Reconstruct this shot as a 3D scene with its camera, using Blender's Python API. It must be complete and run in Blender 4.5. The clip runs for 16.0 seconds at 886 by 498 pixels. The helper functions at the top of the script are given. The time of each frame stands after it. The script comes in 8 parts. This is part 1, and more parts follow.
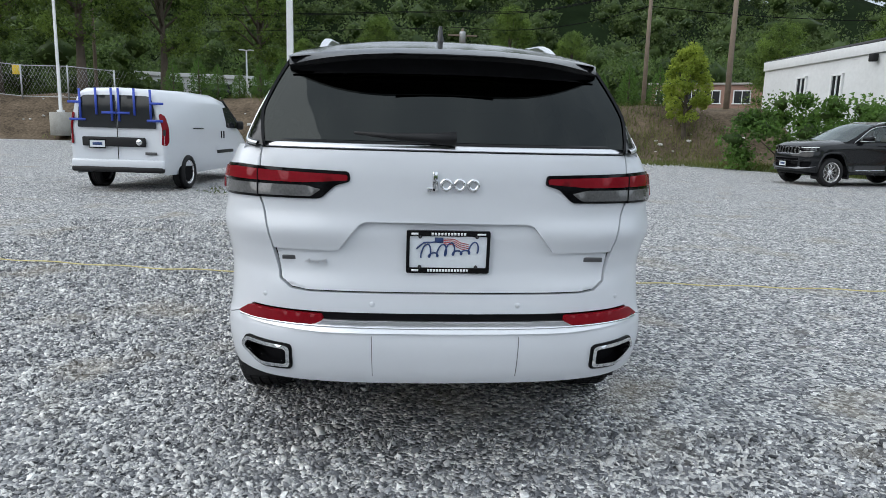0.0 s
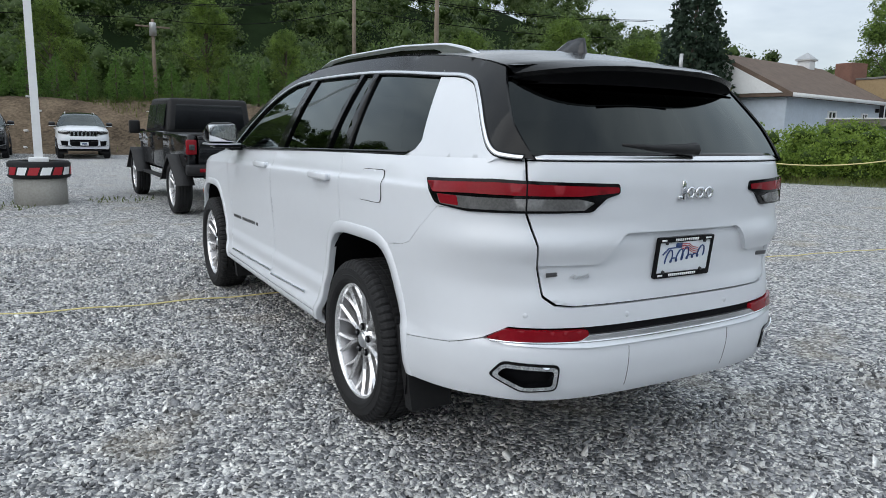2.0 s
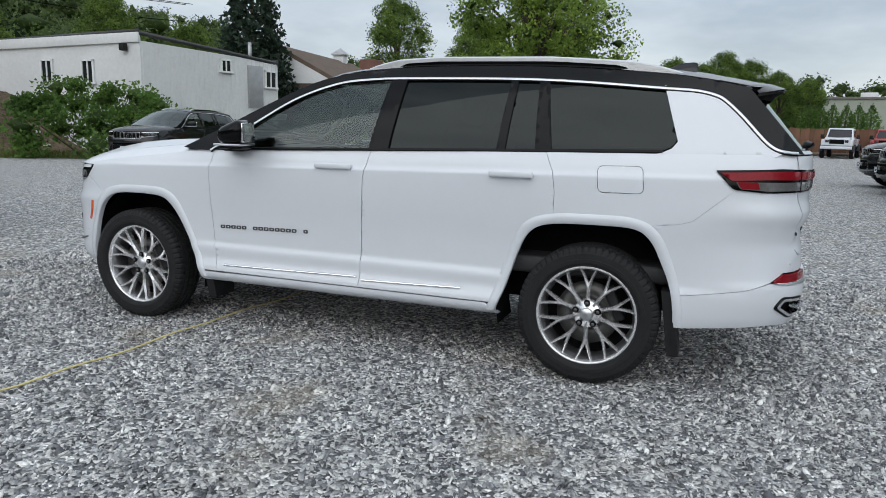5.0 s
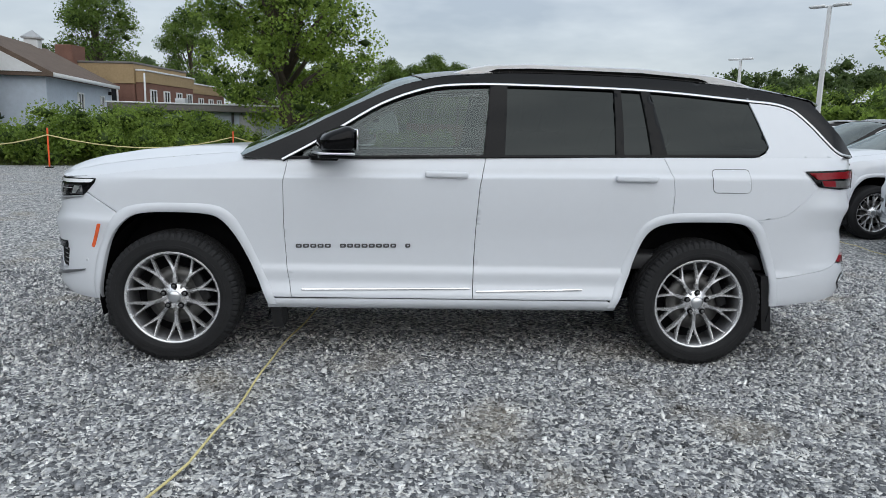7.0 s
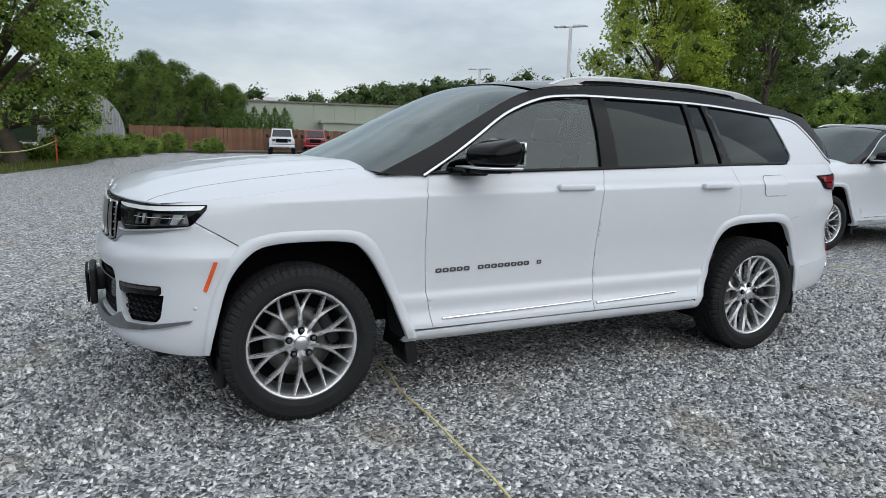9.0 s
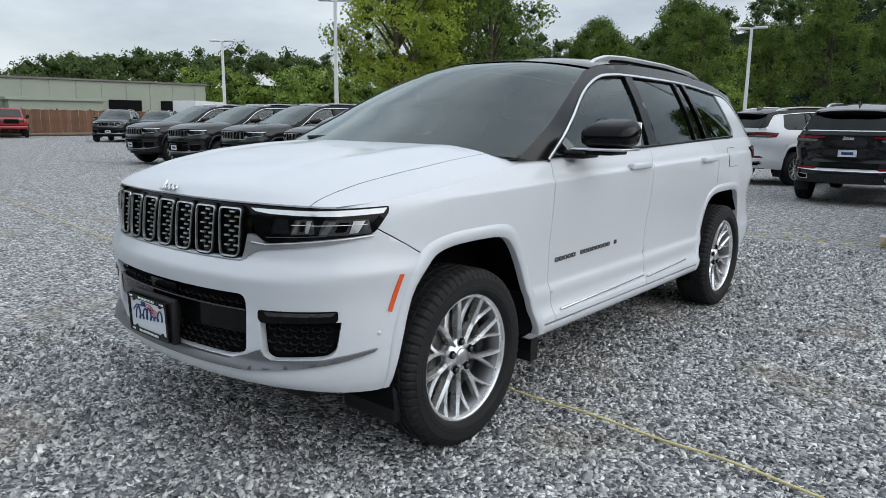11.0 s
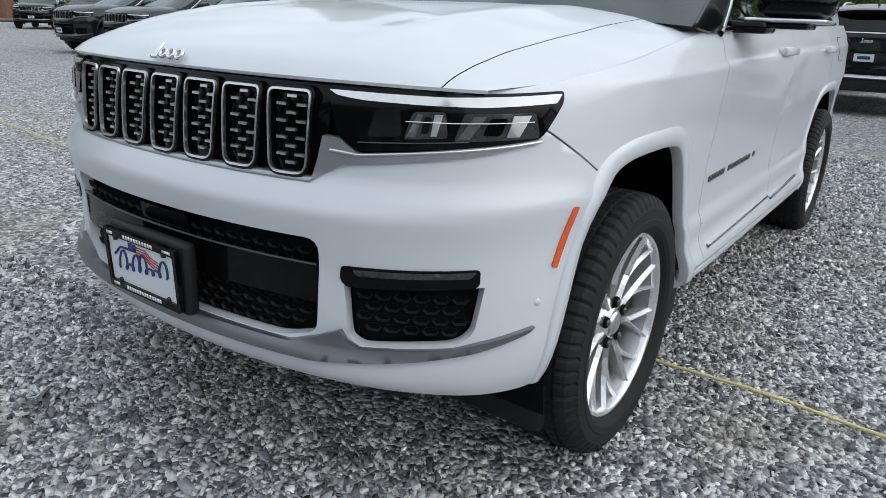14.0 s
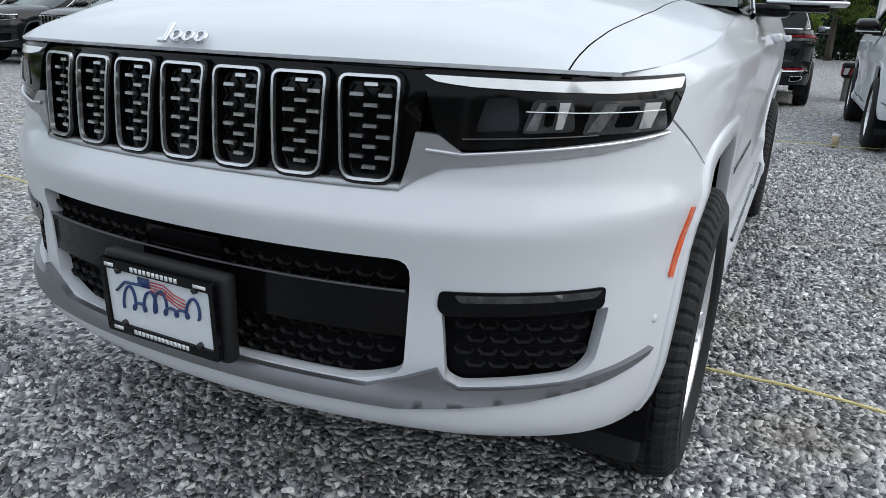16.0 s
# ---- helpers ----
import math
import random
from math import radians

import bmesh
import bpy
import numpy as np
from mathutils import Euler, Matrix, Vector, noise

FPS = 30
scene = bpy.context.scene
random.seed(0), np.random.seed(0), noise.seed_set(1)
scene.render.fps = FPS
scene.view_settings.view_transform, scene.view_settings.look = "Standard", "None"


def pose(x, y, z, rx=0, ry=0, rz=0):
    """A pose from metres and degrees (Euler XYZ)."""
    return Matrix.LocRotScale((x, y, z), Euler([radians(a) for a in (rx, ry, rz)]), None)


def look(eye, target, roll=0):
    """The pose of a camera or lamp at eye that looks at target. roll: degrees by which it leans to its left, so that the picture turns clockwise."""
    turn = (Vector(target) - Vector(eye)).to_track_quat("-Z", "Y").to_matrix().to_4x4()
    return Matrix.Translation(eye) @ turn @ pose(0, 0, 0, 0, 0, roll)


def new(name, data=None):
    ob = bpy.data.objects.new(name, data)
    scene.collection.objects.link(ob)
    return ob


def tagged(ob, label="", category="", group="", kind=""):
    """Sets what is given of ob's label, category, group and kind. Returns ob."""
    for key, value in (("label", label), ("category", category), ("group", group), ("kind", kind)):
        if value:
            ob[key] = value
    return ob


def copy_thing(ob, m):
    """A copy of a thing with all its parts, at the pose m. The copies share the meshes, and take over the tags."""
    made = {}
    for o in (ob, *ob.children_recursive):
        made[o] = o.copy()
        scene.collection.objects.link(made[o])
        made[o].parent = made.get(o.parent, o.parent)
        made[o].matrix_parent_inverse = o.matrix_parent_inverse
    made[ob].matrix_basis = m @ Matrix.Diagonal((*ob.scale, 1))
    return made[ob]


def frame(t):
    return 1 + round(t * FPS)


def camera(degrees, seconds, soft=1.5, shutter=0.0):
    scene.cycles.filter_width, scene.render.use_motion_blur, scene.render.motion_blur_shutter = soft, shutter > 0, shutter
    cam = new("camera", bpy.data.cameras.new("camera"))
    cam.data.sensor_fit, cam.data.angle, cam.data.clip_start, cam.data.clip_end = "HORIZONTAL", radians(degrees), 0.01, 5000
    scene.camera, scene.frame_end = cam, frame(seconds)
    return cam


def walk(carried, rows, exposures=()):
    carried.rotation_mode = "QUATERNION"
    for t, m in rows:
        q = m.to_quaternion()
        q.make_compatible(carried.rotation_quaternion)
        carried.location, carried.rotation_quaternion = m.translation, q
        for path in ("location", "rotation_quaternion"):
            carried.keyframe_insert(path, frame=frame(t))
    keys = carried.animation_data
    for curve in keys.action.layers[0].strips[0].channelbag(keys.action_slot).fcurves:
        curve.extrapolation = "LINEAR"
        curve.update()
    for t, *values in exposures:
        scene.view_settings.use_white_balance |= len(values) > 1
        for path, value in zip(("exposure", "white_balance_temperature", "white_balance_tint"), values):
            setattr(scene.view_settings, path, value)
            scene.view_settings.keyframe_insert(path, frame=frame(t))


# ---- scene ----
cam = camera(65.3, 16.0, 0.8)
PATH = [
    (0, (-0.215, -3.633, 1.378), (-0.059, -1.671, 1.023), 1.6),
    (0.5, (-0.646, -3.527, 1.374), (-0.348, -1.581, 1.024), 1.7),
    (1, (-1.119, -3.313, 1.374), (-0.62, -1.407, 1.033), 1.6),
    (1.5, (-1.63, -3.157, 1.376), (-0.885, -1.331, 1.04), 1.4),
    (2, (-2.155, -2.961, 1.377), (-1.166, -1.256, 1.039), 1.3),
    (2.5, (-2.715, -2.771, 1.379), (-1.508, -1.214, 1.036), 1.3),
    (3, (-3.206, -2.481, 1.378), (-1.822, -1.08, 1.031), 1.4),
    (3.5, (-3.67, -2.11, 1.378), (-2.141, -0.869, 1.029), 1.4),
    (4, (-4.054, -1.653, 1.38), (-2.401, -0.583, 1.032), 1.3),
    (4.5, (-4.375, -1.142, 1.382), (-2.619, -0.251, 1.034), 1.3),
    (7, (-4.91, 1.771, 1.391), (-2.943, 1.656, 1.051), 1.5),
    (7.5, (-4.767, 2.369, 1.387), (-2.821, 2.051, 1.054), 1.8),
    (8, (-4.58, 2.923, 1.403), (-2.674, 2.411, 1.078), 1.9),
    (8.5, (-4.356, 3.463, 1.397), (-2.512, 2.755, 1.084), 1.7),
    (9, (-4.097, 3.975, 1.385), (-2.335, 3.081, 1.072), 1.5),
    (11.5, (-2.348, 5.544, 1.372), (-1.197, 3.955, 0.984), 0.4),
    (12, (-2.161, 5.712, 1.358), (-1.085, 4.078, 0.943), 0.4),
    (12.5, (-2.079, 5.761, 1.338), (-1.031, 4.119, 0.887), 0.9),
    (13, (-1.924, 5.518, 1.286), (-0.869, 3.896, 0.78), 1.7),
    (13.5, (-1.752, 5.208, 1.237), (-0.674, 3.622, 0.67), 2.2),
    (14, (-1.549, 4.913, 1.201), (-0.448, 3.365, 0.575), 2.4),
    (14.5, (-1.39, 4.668, 1.14), (-0.294, 3.13, 0.481), 2.2),
    (15, (-1.318, 4.578, 1.106), (-0.276, 3.013, 0.424), 2.6),
    (15.5, (-1.228, 4.727, 1.124), (-0.267, 3.099, 0.472), 2.1),
    (16, (-1.064, 4.912, 1.136), (-0.216, 3.208, 0.522), 2.1),
]
walk(cam, [(t, look(eye, target, roll)) for t, eye, target, roll in PATH],
     exposures=[(0, 1.10), (3, 0.89), (6, 0.75), (9, 0.76), (12, 0.85), (13.5, 0.88), (15, 0.97), (16, 1.0)])

# ---- world and light: a bright overcast sky ----
world = bpy.data.worlds.new("overcast_sky")
scene.world = world
world.use_nodes = True
wn, wl = world.node_tree.nodes, world.node_tree.links
wn.clear()
w_out, w_bg = wn.new("ShaderNodeOutputWorld"), wn.new("ShaderNodeBackground")
w_sky = wn.new("ShaderNodeTexSky")
w_sky.sky_type, w_sky.sun_disc = "NISHITA", False
w_sky.sun_elevation, w_sky.sun_rotation = radians(21), radians(259)
w_co, w_map = wn.new("ShaderNodeTexCoord"), wn.new("ShaderNodeMapping")
w_map.inputs["Scale"].default_value = (1.0, 1.0, 3.2)
w_noise = wn.new("ShaderNodeTexNoise")
w_noise.inputs["Scale"].default_value = 2.6
w_noise.inputs["Detail"].default_value = 5.0
w_noise.inputs["Roughness"].default_value = 0.55
w_ramp = wn.new("ShaderNodeValToRGB")
w_ramp.color_ramp.elements[0].position, w_ramp.color_ramp.elements[0].color = 0.34, (4.9, 5.6, 6.5, 1)
w_ramp.color_ramp.elements[1].position, w_ramp.color_ramp.elements[1].color = 0.66, (8.6, 9.3, 9.9, 1)
w_mix = wn.new("ShaderNodeMix")
w_mix.data_type = "RGBA"
w_mix.inputs[0].default_value = 0.9
wl.new(w_co.outputs["Generated"], w_map.inputs["Vector"])
wl.new(w_map.outputs[0], w_noise.inputs["Vector"])
wl.new(w_noise.outputs[0], w_ramp.inputs[0])
wl.new(w_sky.outputs[0], w_mix.inputs[6])
w_sep = wn.new("ShaderNodeSeparateXYZ")
w_up = wn.new("ShaderNodeMapRange")
w_up.inputs[1].default_value, w_up.inputs[2].default_value = 0.10, 0.44
w_up.inputs[3].default_value, w_up.inputs[4].default_value = 0.50, 0.76
w_scale = wn.new("ShaderNodeVectorMath")
w_scale.operation = "SCALE"
wl.new(w_co.outputs["Generated"], w_sep.inputs[0])
wl.new(w_sep.outputs[2], w_up.inputs[0])
wl.new(w_ramp.outputs[0], w_scale.inputs[0])
wl.new(w_up.outputs[0], w_scale.inputs[3])
wl.new(w_scale.outputs[0], w_mix.inputs[7])
wl.new(w_mix.outputs[2], w_bg.inputs[0])
w_bg.inputs[1].default_value = 0.10
wl.new(w_bg.outputs[0], w_out.inputs[0])

sun = new("sun", bpy.data.lights.new("sun", "SUN"))
sun.data.energy, sun.data.angle, sun.data.color = 1.0, radians(100), (1.0, 0.98, 0.95)
sun.matrix_world = look((-9, -1.8, 3.6), (0, 0, 0))


# ---- materials ----
MATS = {}


def material(name, color, rough=0.5, metal=0.0, coat=0.0, alpha=1.0, var=0.0, var_scale=4.0, bump=0.0, bump_scale=60.0, spec=0.5, per_object=0.0):
    """A principled material whose colour varies at two scales, with fine relief."""
    m = bpy.data.materials.new(name)
    m.use_nodes = True
    n, l = m.node_tree.nodes, m.node_tree.links
    b = n["Principled BSDF"]
    b.inputs["Base Color"].default_value = (*color, 1)
    b.inputs["Roughness"].default_value, b.inputs["Metallic"].default_value = rough, metal
    b.inputs["Coat Weight"].default_value, b.inputs["Coat Roughness"].default_value = coat, 0.03
    b.inputs["Specular IOR Level"].default_value = spec
    b.inputs["Alpha"].default_value = alpha
    co = n.new("ShaderNodeTexCoord")
    if var > 0 or per_object > 0:
        big, small = n.new("ShaderNodeTexNoise"), n.new("ShaderNodeTexNoise")
        big.inputs["Scale"].default_value, small.inputs["Scale"].default_value = var_scale, var_scale * 9
        big.inputs["Detail"].default_value, small.inputs["Detail"].default_value = 3, 4
        add = n.new("ShaderNodeMath")
        add.operation = "ADD"
        l.new(co.outputs["Object"], big.inputs["Vector"])
        l.new(co.outputs["Object"], small.inputs["Vector"])
        l.new(big.outputs[0], add.inputs[0])
        l.new(small.outputs[0], add.inputs[1])
        rng = n.new("ShaderNodeMapRange")
        rng.inputs[1].default_value, rng.inputs[2].default_value = 0.6, 1.4
        rng.inputs[3].default_value, rng.inputs[4].default_value = 1 - var, 1 + var
        l.new(add.outputs[0], rng.inputs[0])
        mul = n.new("ShaderNodeVectorMath")
        mul.operation = "SCALE"
        mul.inputs[0].default_value = color
        last = rng.outputs[0]
        if per_object > 0:
            info = n.new("ShaderNodeObjectInfo")
            r2 = n.new("ShaderNodeMapRange")
            r2.inputs[3].default_value, r2.inputs[4].default_value = 1 - per_object, 1 + per_object
            l.new(info.outputs["Random"], r2.inputs[0])
            m2 = n.new("ShaderNodeMath")
            m2.operation = "MULTIPLY"
            l.new(last, m2.inputs[0])
            l.new(r2.outputs[0], m2.inputs[1])
            last = m2.outputs[0]
        l.new(last, mul.inputs[3])
        l.new(mul.outputs[0], b.inputs["Base Color"])
    if bump > 0:
        nz, bp = n.new("ShaderNodeTexNoise"), n.new("ShaderNodeBump")
        nz.inputs["Scale"].default_value, nz.inputs["Detail"].default_value = bump_scale, 5
        bp.inputs["Strength"].default_value, bp.inputs["Distance"].default_value = bump, 0.02
        l.new(co.outputs["Object"], nz.inputs["Vector"])
        l.new(nz.outputs[0], bp.inputs["Height"])
        l.new(bp.outputs[0], b.inputs["Normal"])
    MATS[name] = m
    return m


def glass_material(name, tint, rough=0.0, base=0.06):
    """Tinted glass: a dark see-through film under a reflecting face."""
    m = bpy.data.materials.new(name)
    m.use_nodes = True
    n, l = m.node_tree.nodes, m.node_tree.links
    n.clear()
    out, mix = n.new("ShaderNodeOutputMaterial"), n.new("ShaderNodeMixShader")
    tr, gl, fr = n.new("ShaderNodeBsdfTransparent"), n.new("ShaderNodeBsdfGlossy"), n.new("ShaderNodeLayerWeight")
    tr.inputs[0].default_value = (*tint, 1)
    gl.inputs["Roughness"].default_value = rough
    gl.inputs[0].default_value = (0.88, 0.96, 0.95, 1)
    fr.inputs[0].default_value = 0.5
    pw, ma = n.new("ShaderNodeMath"), n.new("ShaderNodeMath")
    pw.operation, ma.operation = "POWER", "MULTIPLY_ADD"
    pw.inputs[1].default_value = 4.3
    ma.inputs[1].default_value, ma.inputs[2].default_value = 0.85, base
    l.new(fr.outputs["Facing"], pw.inputs[0])
    l.new(pw.outputs[0], ma.inputs[0])
    l.new(ma.outputs[0], mix.inputs[0])
    l.new(tr.outputs[0], mix.inputs[1])
    l.new(gl.outputs[0], mix.inputs[2])
    l.new(mix.outputs[0], out.inputs[0])
    MATS[name] = m
    return m


WHITE = material("white_paint", (0.650, 0.675, 0.715), 0.42, coat=0.65, var=0.012, var_scale=2.0)
BLACKP = material("black_paint", (0.009, 0.0095, 0.011), 0.10, var=0.2, var_scale=3.0, spec=0.45)
GREYP = material("grey_paint", (0.011, 0.012, 0.014), 0.14, metal=0.1, var=0.08)
REDP = material("red_paint", (0.32, 0.015, 0.02), 0.3, coat=1.0, var=0.05)
GLOSSB = material("gloss_black", (0.0035, 0.0035, 0.004), 0.10, var=0.2, var_scale=5, spec=0.17)
ROOFB = material("roof_black", (0.005, 0.0052, 0.006), 0.12, var=0.2, var_scale=2, spec=0.22)
PLASTIC = material("black_plastic", (0.011, 0.011, 0.012), 0.55, var=0.2, var_scale=6, bump=0.15, bump_scale=400, spec=0.3)
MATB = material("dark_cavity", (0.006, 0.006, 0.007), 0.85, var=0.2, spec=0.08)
RUBBER = material("tyre_rubber", (0.013, 0.013, 0.014), 0.72, var=0.25, var_scale=8, bump=0.2, bump_scale=250, spec=0.3)
ALLOY = material("alloy_silver", (0.82, 0.82, 0.83), 0.24, metal=0.75, var=0.05, var_scale=10)
CHROME = material("chrome", (0.80, 0.81, 0.83), 0.10, metal=1.0, var=0.03)
SATIN = material("satin_silver", (0.72, 0.73, 0.75), 0.30, metal=1.0, var=0.04)
STEEL = material("brake_steel", (0.10, 0.098, 0.095), 0.45, metal=0.9, var=0.2, var_scale=20)
REDLENS = material("red_lens", (0.20, 0.006, 0.012), 0.20, var=0.15, var_scale=9, spec=0.22)
SMOKE = material("smoked_lens", (0.10, 0.10, 0.10), 0.2, coat=0.3, var=0.35, var_scale=14)
AMBER = material("amber_lens", (0.75, 0.10, 0.015), 0.2, coat=0.8, var=0.1, var_scale=20)
CLEARL = material("lamp_reflector", (0.075, 0.078, 0.082), 0.14, metal=0.5, var=0.5, var_scale=18)
SKIDM = material("skid_silver", (0.22, 0.225, 0.24), 0.36, metal=0.75, var=0.05, var_scale=6)
SILVERP = material("silver_paint", (0.42, 0.43, 0.45), 0.30, metal=0.65, var=0.05, var_scale=6)
ALLOYD = material("alloy_shadow_grey", (0.30, 0.30, 0.31), 0.38, metal=0.85, var=0.12, var_scale=9)
DRL = material("lamp_strip", (0.85, 0.87, 0.88), 0.2, coat=1.0, var=0.05)
PLATEW = material("plate_white", (0.72, 0.76, 0.80), 0.4, var=0.05, var_scale=12)
INKBLUE = material("ink_blue", (0.02, 0.05, 0.16), 0.5, var=0.1)
INKRED = material("ink_red", (0.45, 0.05, 0.06), 0.5, var=0.1)
INKBLK = material("ink_black", (0.015, 0.015, 0.018), 0.5, var=0.1)
BADGE = material("badge_grey", (0.12, 0.12, 0.125), 0.3, metal=0.7, var=0.1)
SEATM = material("seat_leather", (0.30, 0.26, 0.22), 0.5, var=0.1, bump=0.1, bump_scale=120)
DARKIN = material("dark_interior", (0.03, 0.03, 0.032), 0.6, var=0.2)
GLASS = glass_material("tinted_glass", (0.014, 0.015, 0.017), 0.0, 0.034)
GLASSW = glass_material("windscreen_glass", (0.11, 0.14, 0.128), 0.0, 0.075)
GLASSF = glass_material("front_glass", (0.40, 0.47, 0.44), 0.0, 0.075)


# ---- mesh helpers ----
def mesh_of(name, verts, faces, mat, smooth=True):
    me = bpy.data.meshes.new(name)
    me.from_pydata([tuple(v) for v in verts], [], faces)
    me.materials.append(mat)
    if smooth:
        me.polygons.foreach_set("use_smooth", [True] * len(me.polygons))
    me.update()
    return me


def link(name, me, parent=None, label=""):
    ob = new(name, me)
    if parent is not None:
        ob.parent = parent
    if label:
        tagged(ob, label)
    return ob


def piece(name, vf, mat, parent=None, label="", smooth=True):
    return link(name, mesh_of(name, vf[0], vf[1], mat, smooth), parent, label)


def thing(name, label, category, group="", kind="", m=None):
    ob = new(name)
    if m is not None:
        ob.matrix_basis = m
    return tagged(ob, label, category, group, kind)


def join(*parts):
    vs, fs = [], []
    for v, f in parts:
        k = len(vs)
        vs += [tuple(p) for p in v]
        fs += [[i + k for i in q] for q in f]
    return vs, fs


def moved(vf, m):
    return [tuple(m @ Vector(v)) for v in vf[0]], vf[1]


def box(cx, cy, cz, sx, sy, sz, bev=0.0, seg=2):
    bm = bmesh.new()
    bmesh.ops.create_cube(bm, size=1.0)
    for v in bm.verts:
        v.co = Vector((v.co.x * sx + cx, v.co.y * sy + cy, v.co.z * sz + cz))
    if bev > 0:
        bmesh.ops.bevel(bm, geom=list(bm.edges), offset=min(bev, 0.45 * min(sx, sy, sz)), segments=seg, affect="EDGES", profile=0.5)
    bm.verts.index_update()
    out = [tuple(v.co) for v in bm.verts], [[v.index for v in f.verts] for f in bm.faces]
    bm.free()
    return out


def lathe(profile, n=48, axis="x", closed=False):
    """Turns (radius, along) pairs round the axis."""
    vs, fs, m = [], [], len(profile)
    for i in range(n):
        a = 2 * math.pi * i / n
        for r, h in profile:
            c, s = r * math.cos(a), r * math.sin(a)
            vs.append((h, c, s) if axis == "x" else ((c, h, s) if axis == "y" else (c, s, h)))
    for i in range(n):
        j = (i + 1) % n
        for k in range(m if closed else m - 1):
            q = (k + 1) % m
            fs.append([i * m + k, j * m + k, j * m + q, i * m + q])
    return vs, fs


def tube(points, radius, n=8, taper=None):
    """A round bar along a line of points."""
    pts = [Vector(p) for p in points]
    vs, fs = [], []
    for i, p in enumerate(pts):
        d = (pts[min(i + 1, len(pts) - 1)] - pts[max(i - 1, 0)]).normalized()
        side = d.cross(Vector((0, 0, 1)))
        side = (Vector((1, 0, 0)) if side.length < 0.05 else side).normalized()
        up = side.cross(d).normalized()
        r = radius if taper is None else radius + (taper - radius) * i / max(1, len(pts) - 1)
        for k in range(n):
            a = 2 * math.pi * k / n
            vs.append(p + side * (r * math.cos(a)) + up * (r * math.sin(a)))
    for i in range(len(pts) - 1):
        for k in range(n):
            q = (k + 1) % n
            fs.append([i * n + k, i * n + q, (i + 1) * n + q, (i + 1) * n + k])
    fs += [list(range(n))[::-1], [(len(pts) - 1) * n + k for k in range(n)]]
    return vs, fs


def grid_faces(nu, nv, flip=False):
    fs = []
    for i in range(nu - 1):
        for j in range(nv - 1):
            q = [i * nv + j, (i + 1) * nv + j, (i + 1) * nv + j + 1, i * nv + j + 1]
            fs.append(q[::-1] if flip else q)
    return fs


def resample(poly, h, closed=True):
    out = []
    n = len(poly)
    for i in range(n if closed else n - 1):
        a, b = np.array(poly[i], float), np.array(poly[(i + 1) % n], float)
        k = max(1, int(math.ceil(np.linalg.norm(b - a) / h)))
        out += [tuple(a + (b - a) * j / k) for j in range(k)]
    if not closed:
        out.append(tuple(poly[-1]))
    return out


def rounded(poly, r, seg=4, closed=True):
    """Rounds the corners of a polygon; r is one radius or one for each corner."""
    out, n = [], len(poly)
    for i in range(n):
        rr = r if isinstance(r, (int, float)) else r[i]
        p, a, b = (np.array(poly[k % n], float) for k in (i, i - 1, i + 1))
        da, db = np.linalg.norm(a - p), np.linalg.norm(b - p)
        k = min(rr, 0.45 * da, 0.45 * db)
        if k < 1e-4 or (not closed and i in (0, n - 1)):
            out.append(tuple(p))
            continue
        pa, pb = p + (a - p) * k / da, p + (b - p) * k / db
        for j in range(seg + 1):
            s = j / seg
            out.append(tuple((1 - s) ** 2 * pa + 2 * s * (1 - s) * p + s * s * pb))
    return out


def spline(pts, n=60):
    """A smooth line through 2D or 3D points."""
    p = np.array([2 * np.array(pts[0], float) - np.array(pts[1], float), *pts, 2 * np.array(pts[-1], float) - np.array(pts[-2], float)])
    out = []
    for t in np.linspace(0, len(pts) - 1, n):
        i = min(int(t), len(pts) - 2)
        s = t - i
        a, b, c, d = p[i], p[i + 1], p[i + 2], p[i + 3]
        out.append(tuple(0.5 * (2 * b + (c - a) * s + (2 * a - 5 * b + 4 * c - d) * s * s + (3 * b - a - 3 * c + d) * s ** 3)))
    return out


def inside(pts, poly):
    pts, poly = np.asarray(pts, float), np.asarray(poly, float)
    hit = np.zeros(len(pts), bool)
    a, b = poly, np.roll(poly, -1, 0)
    for (x0, y0), (x1, y1) in zip(a, b):
        if y0 == y1:
            continue
        c = (y0 > pts[:, 1]) != (y1 > pts[:, 1])
        hit ^= c & (pts[:, 0] < (x1 - x0) * (pts[:, 1] - y0) / (y1 - y0) + x0)
    return hit


def inset(poly, g):
    p = np.array(poly, float)
    area = 0.5 * np.sum(p[:, 0] * np.roll(p[:, 1], -1) - np.roll(p[:, 0], -1) * p[:, 1])
    e = np.roll(p, -1, 0) - p
    e /= np.maximum(np.linalg.norm(e, axis=1, keepdims=True), 1e-9)
    nrm = np.stack([-e[:, 1], e[:, 0]], 1) * np.sign(area)
    v = nrm + np.roll(nrm, 1, 0)
    v /= np.maximum((v ** 2).sum(1, keepdims=True) / 2, 0.35)
    return [tuple(q) for q in p + v * g]


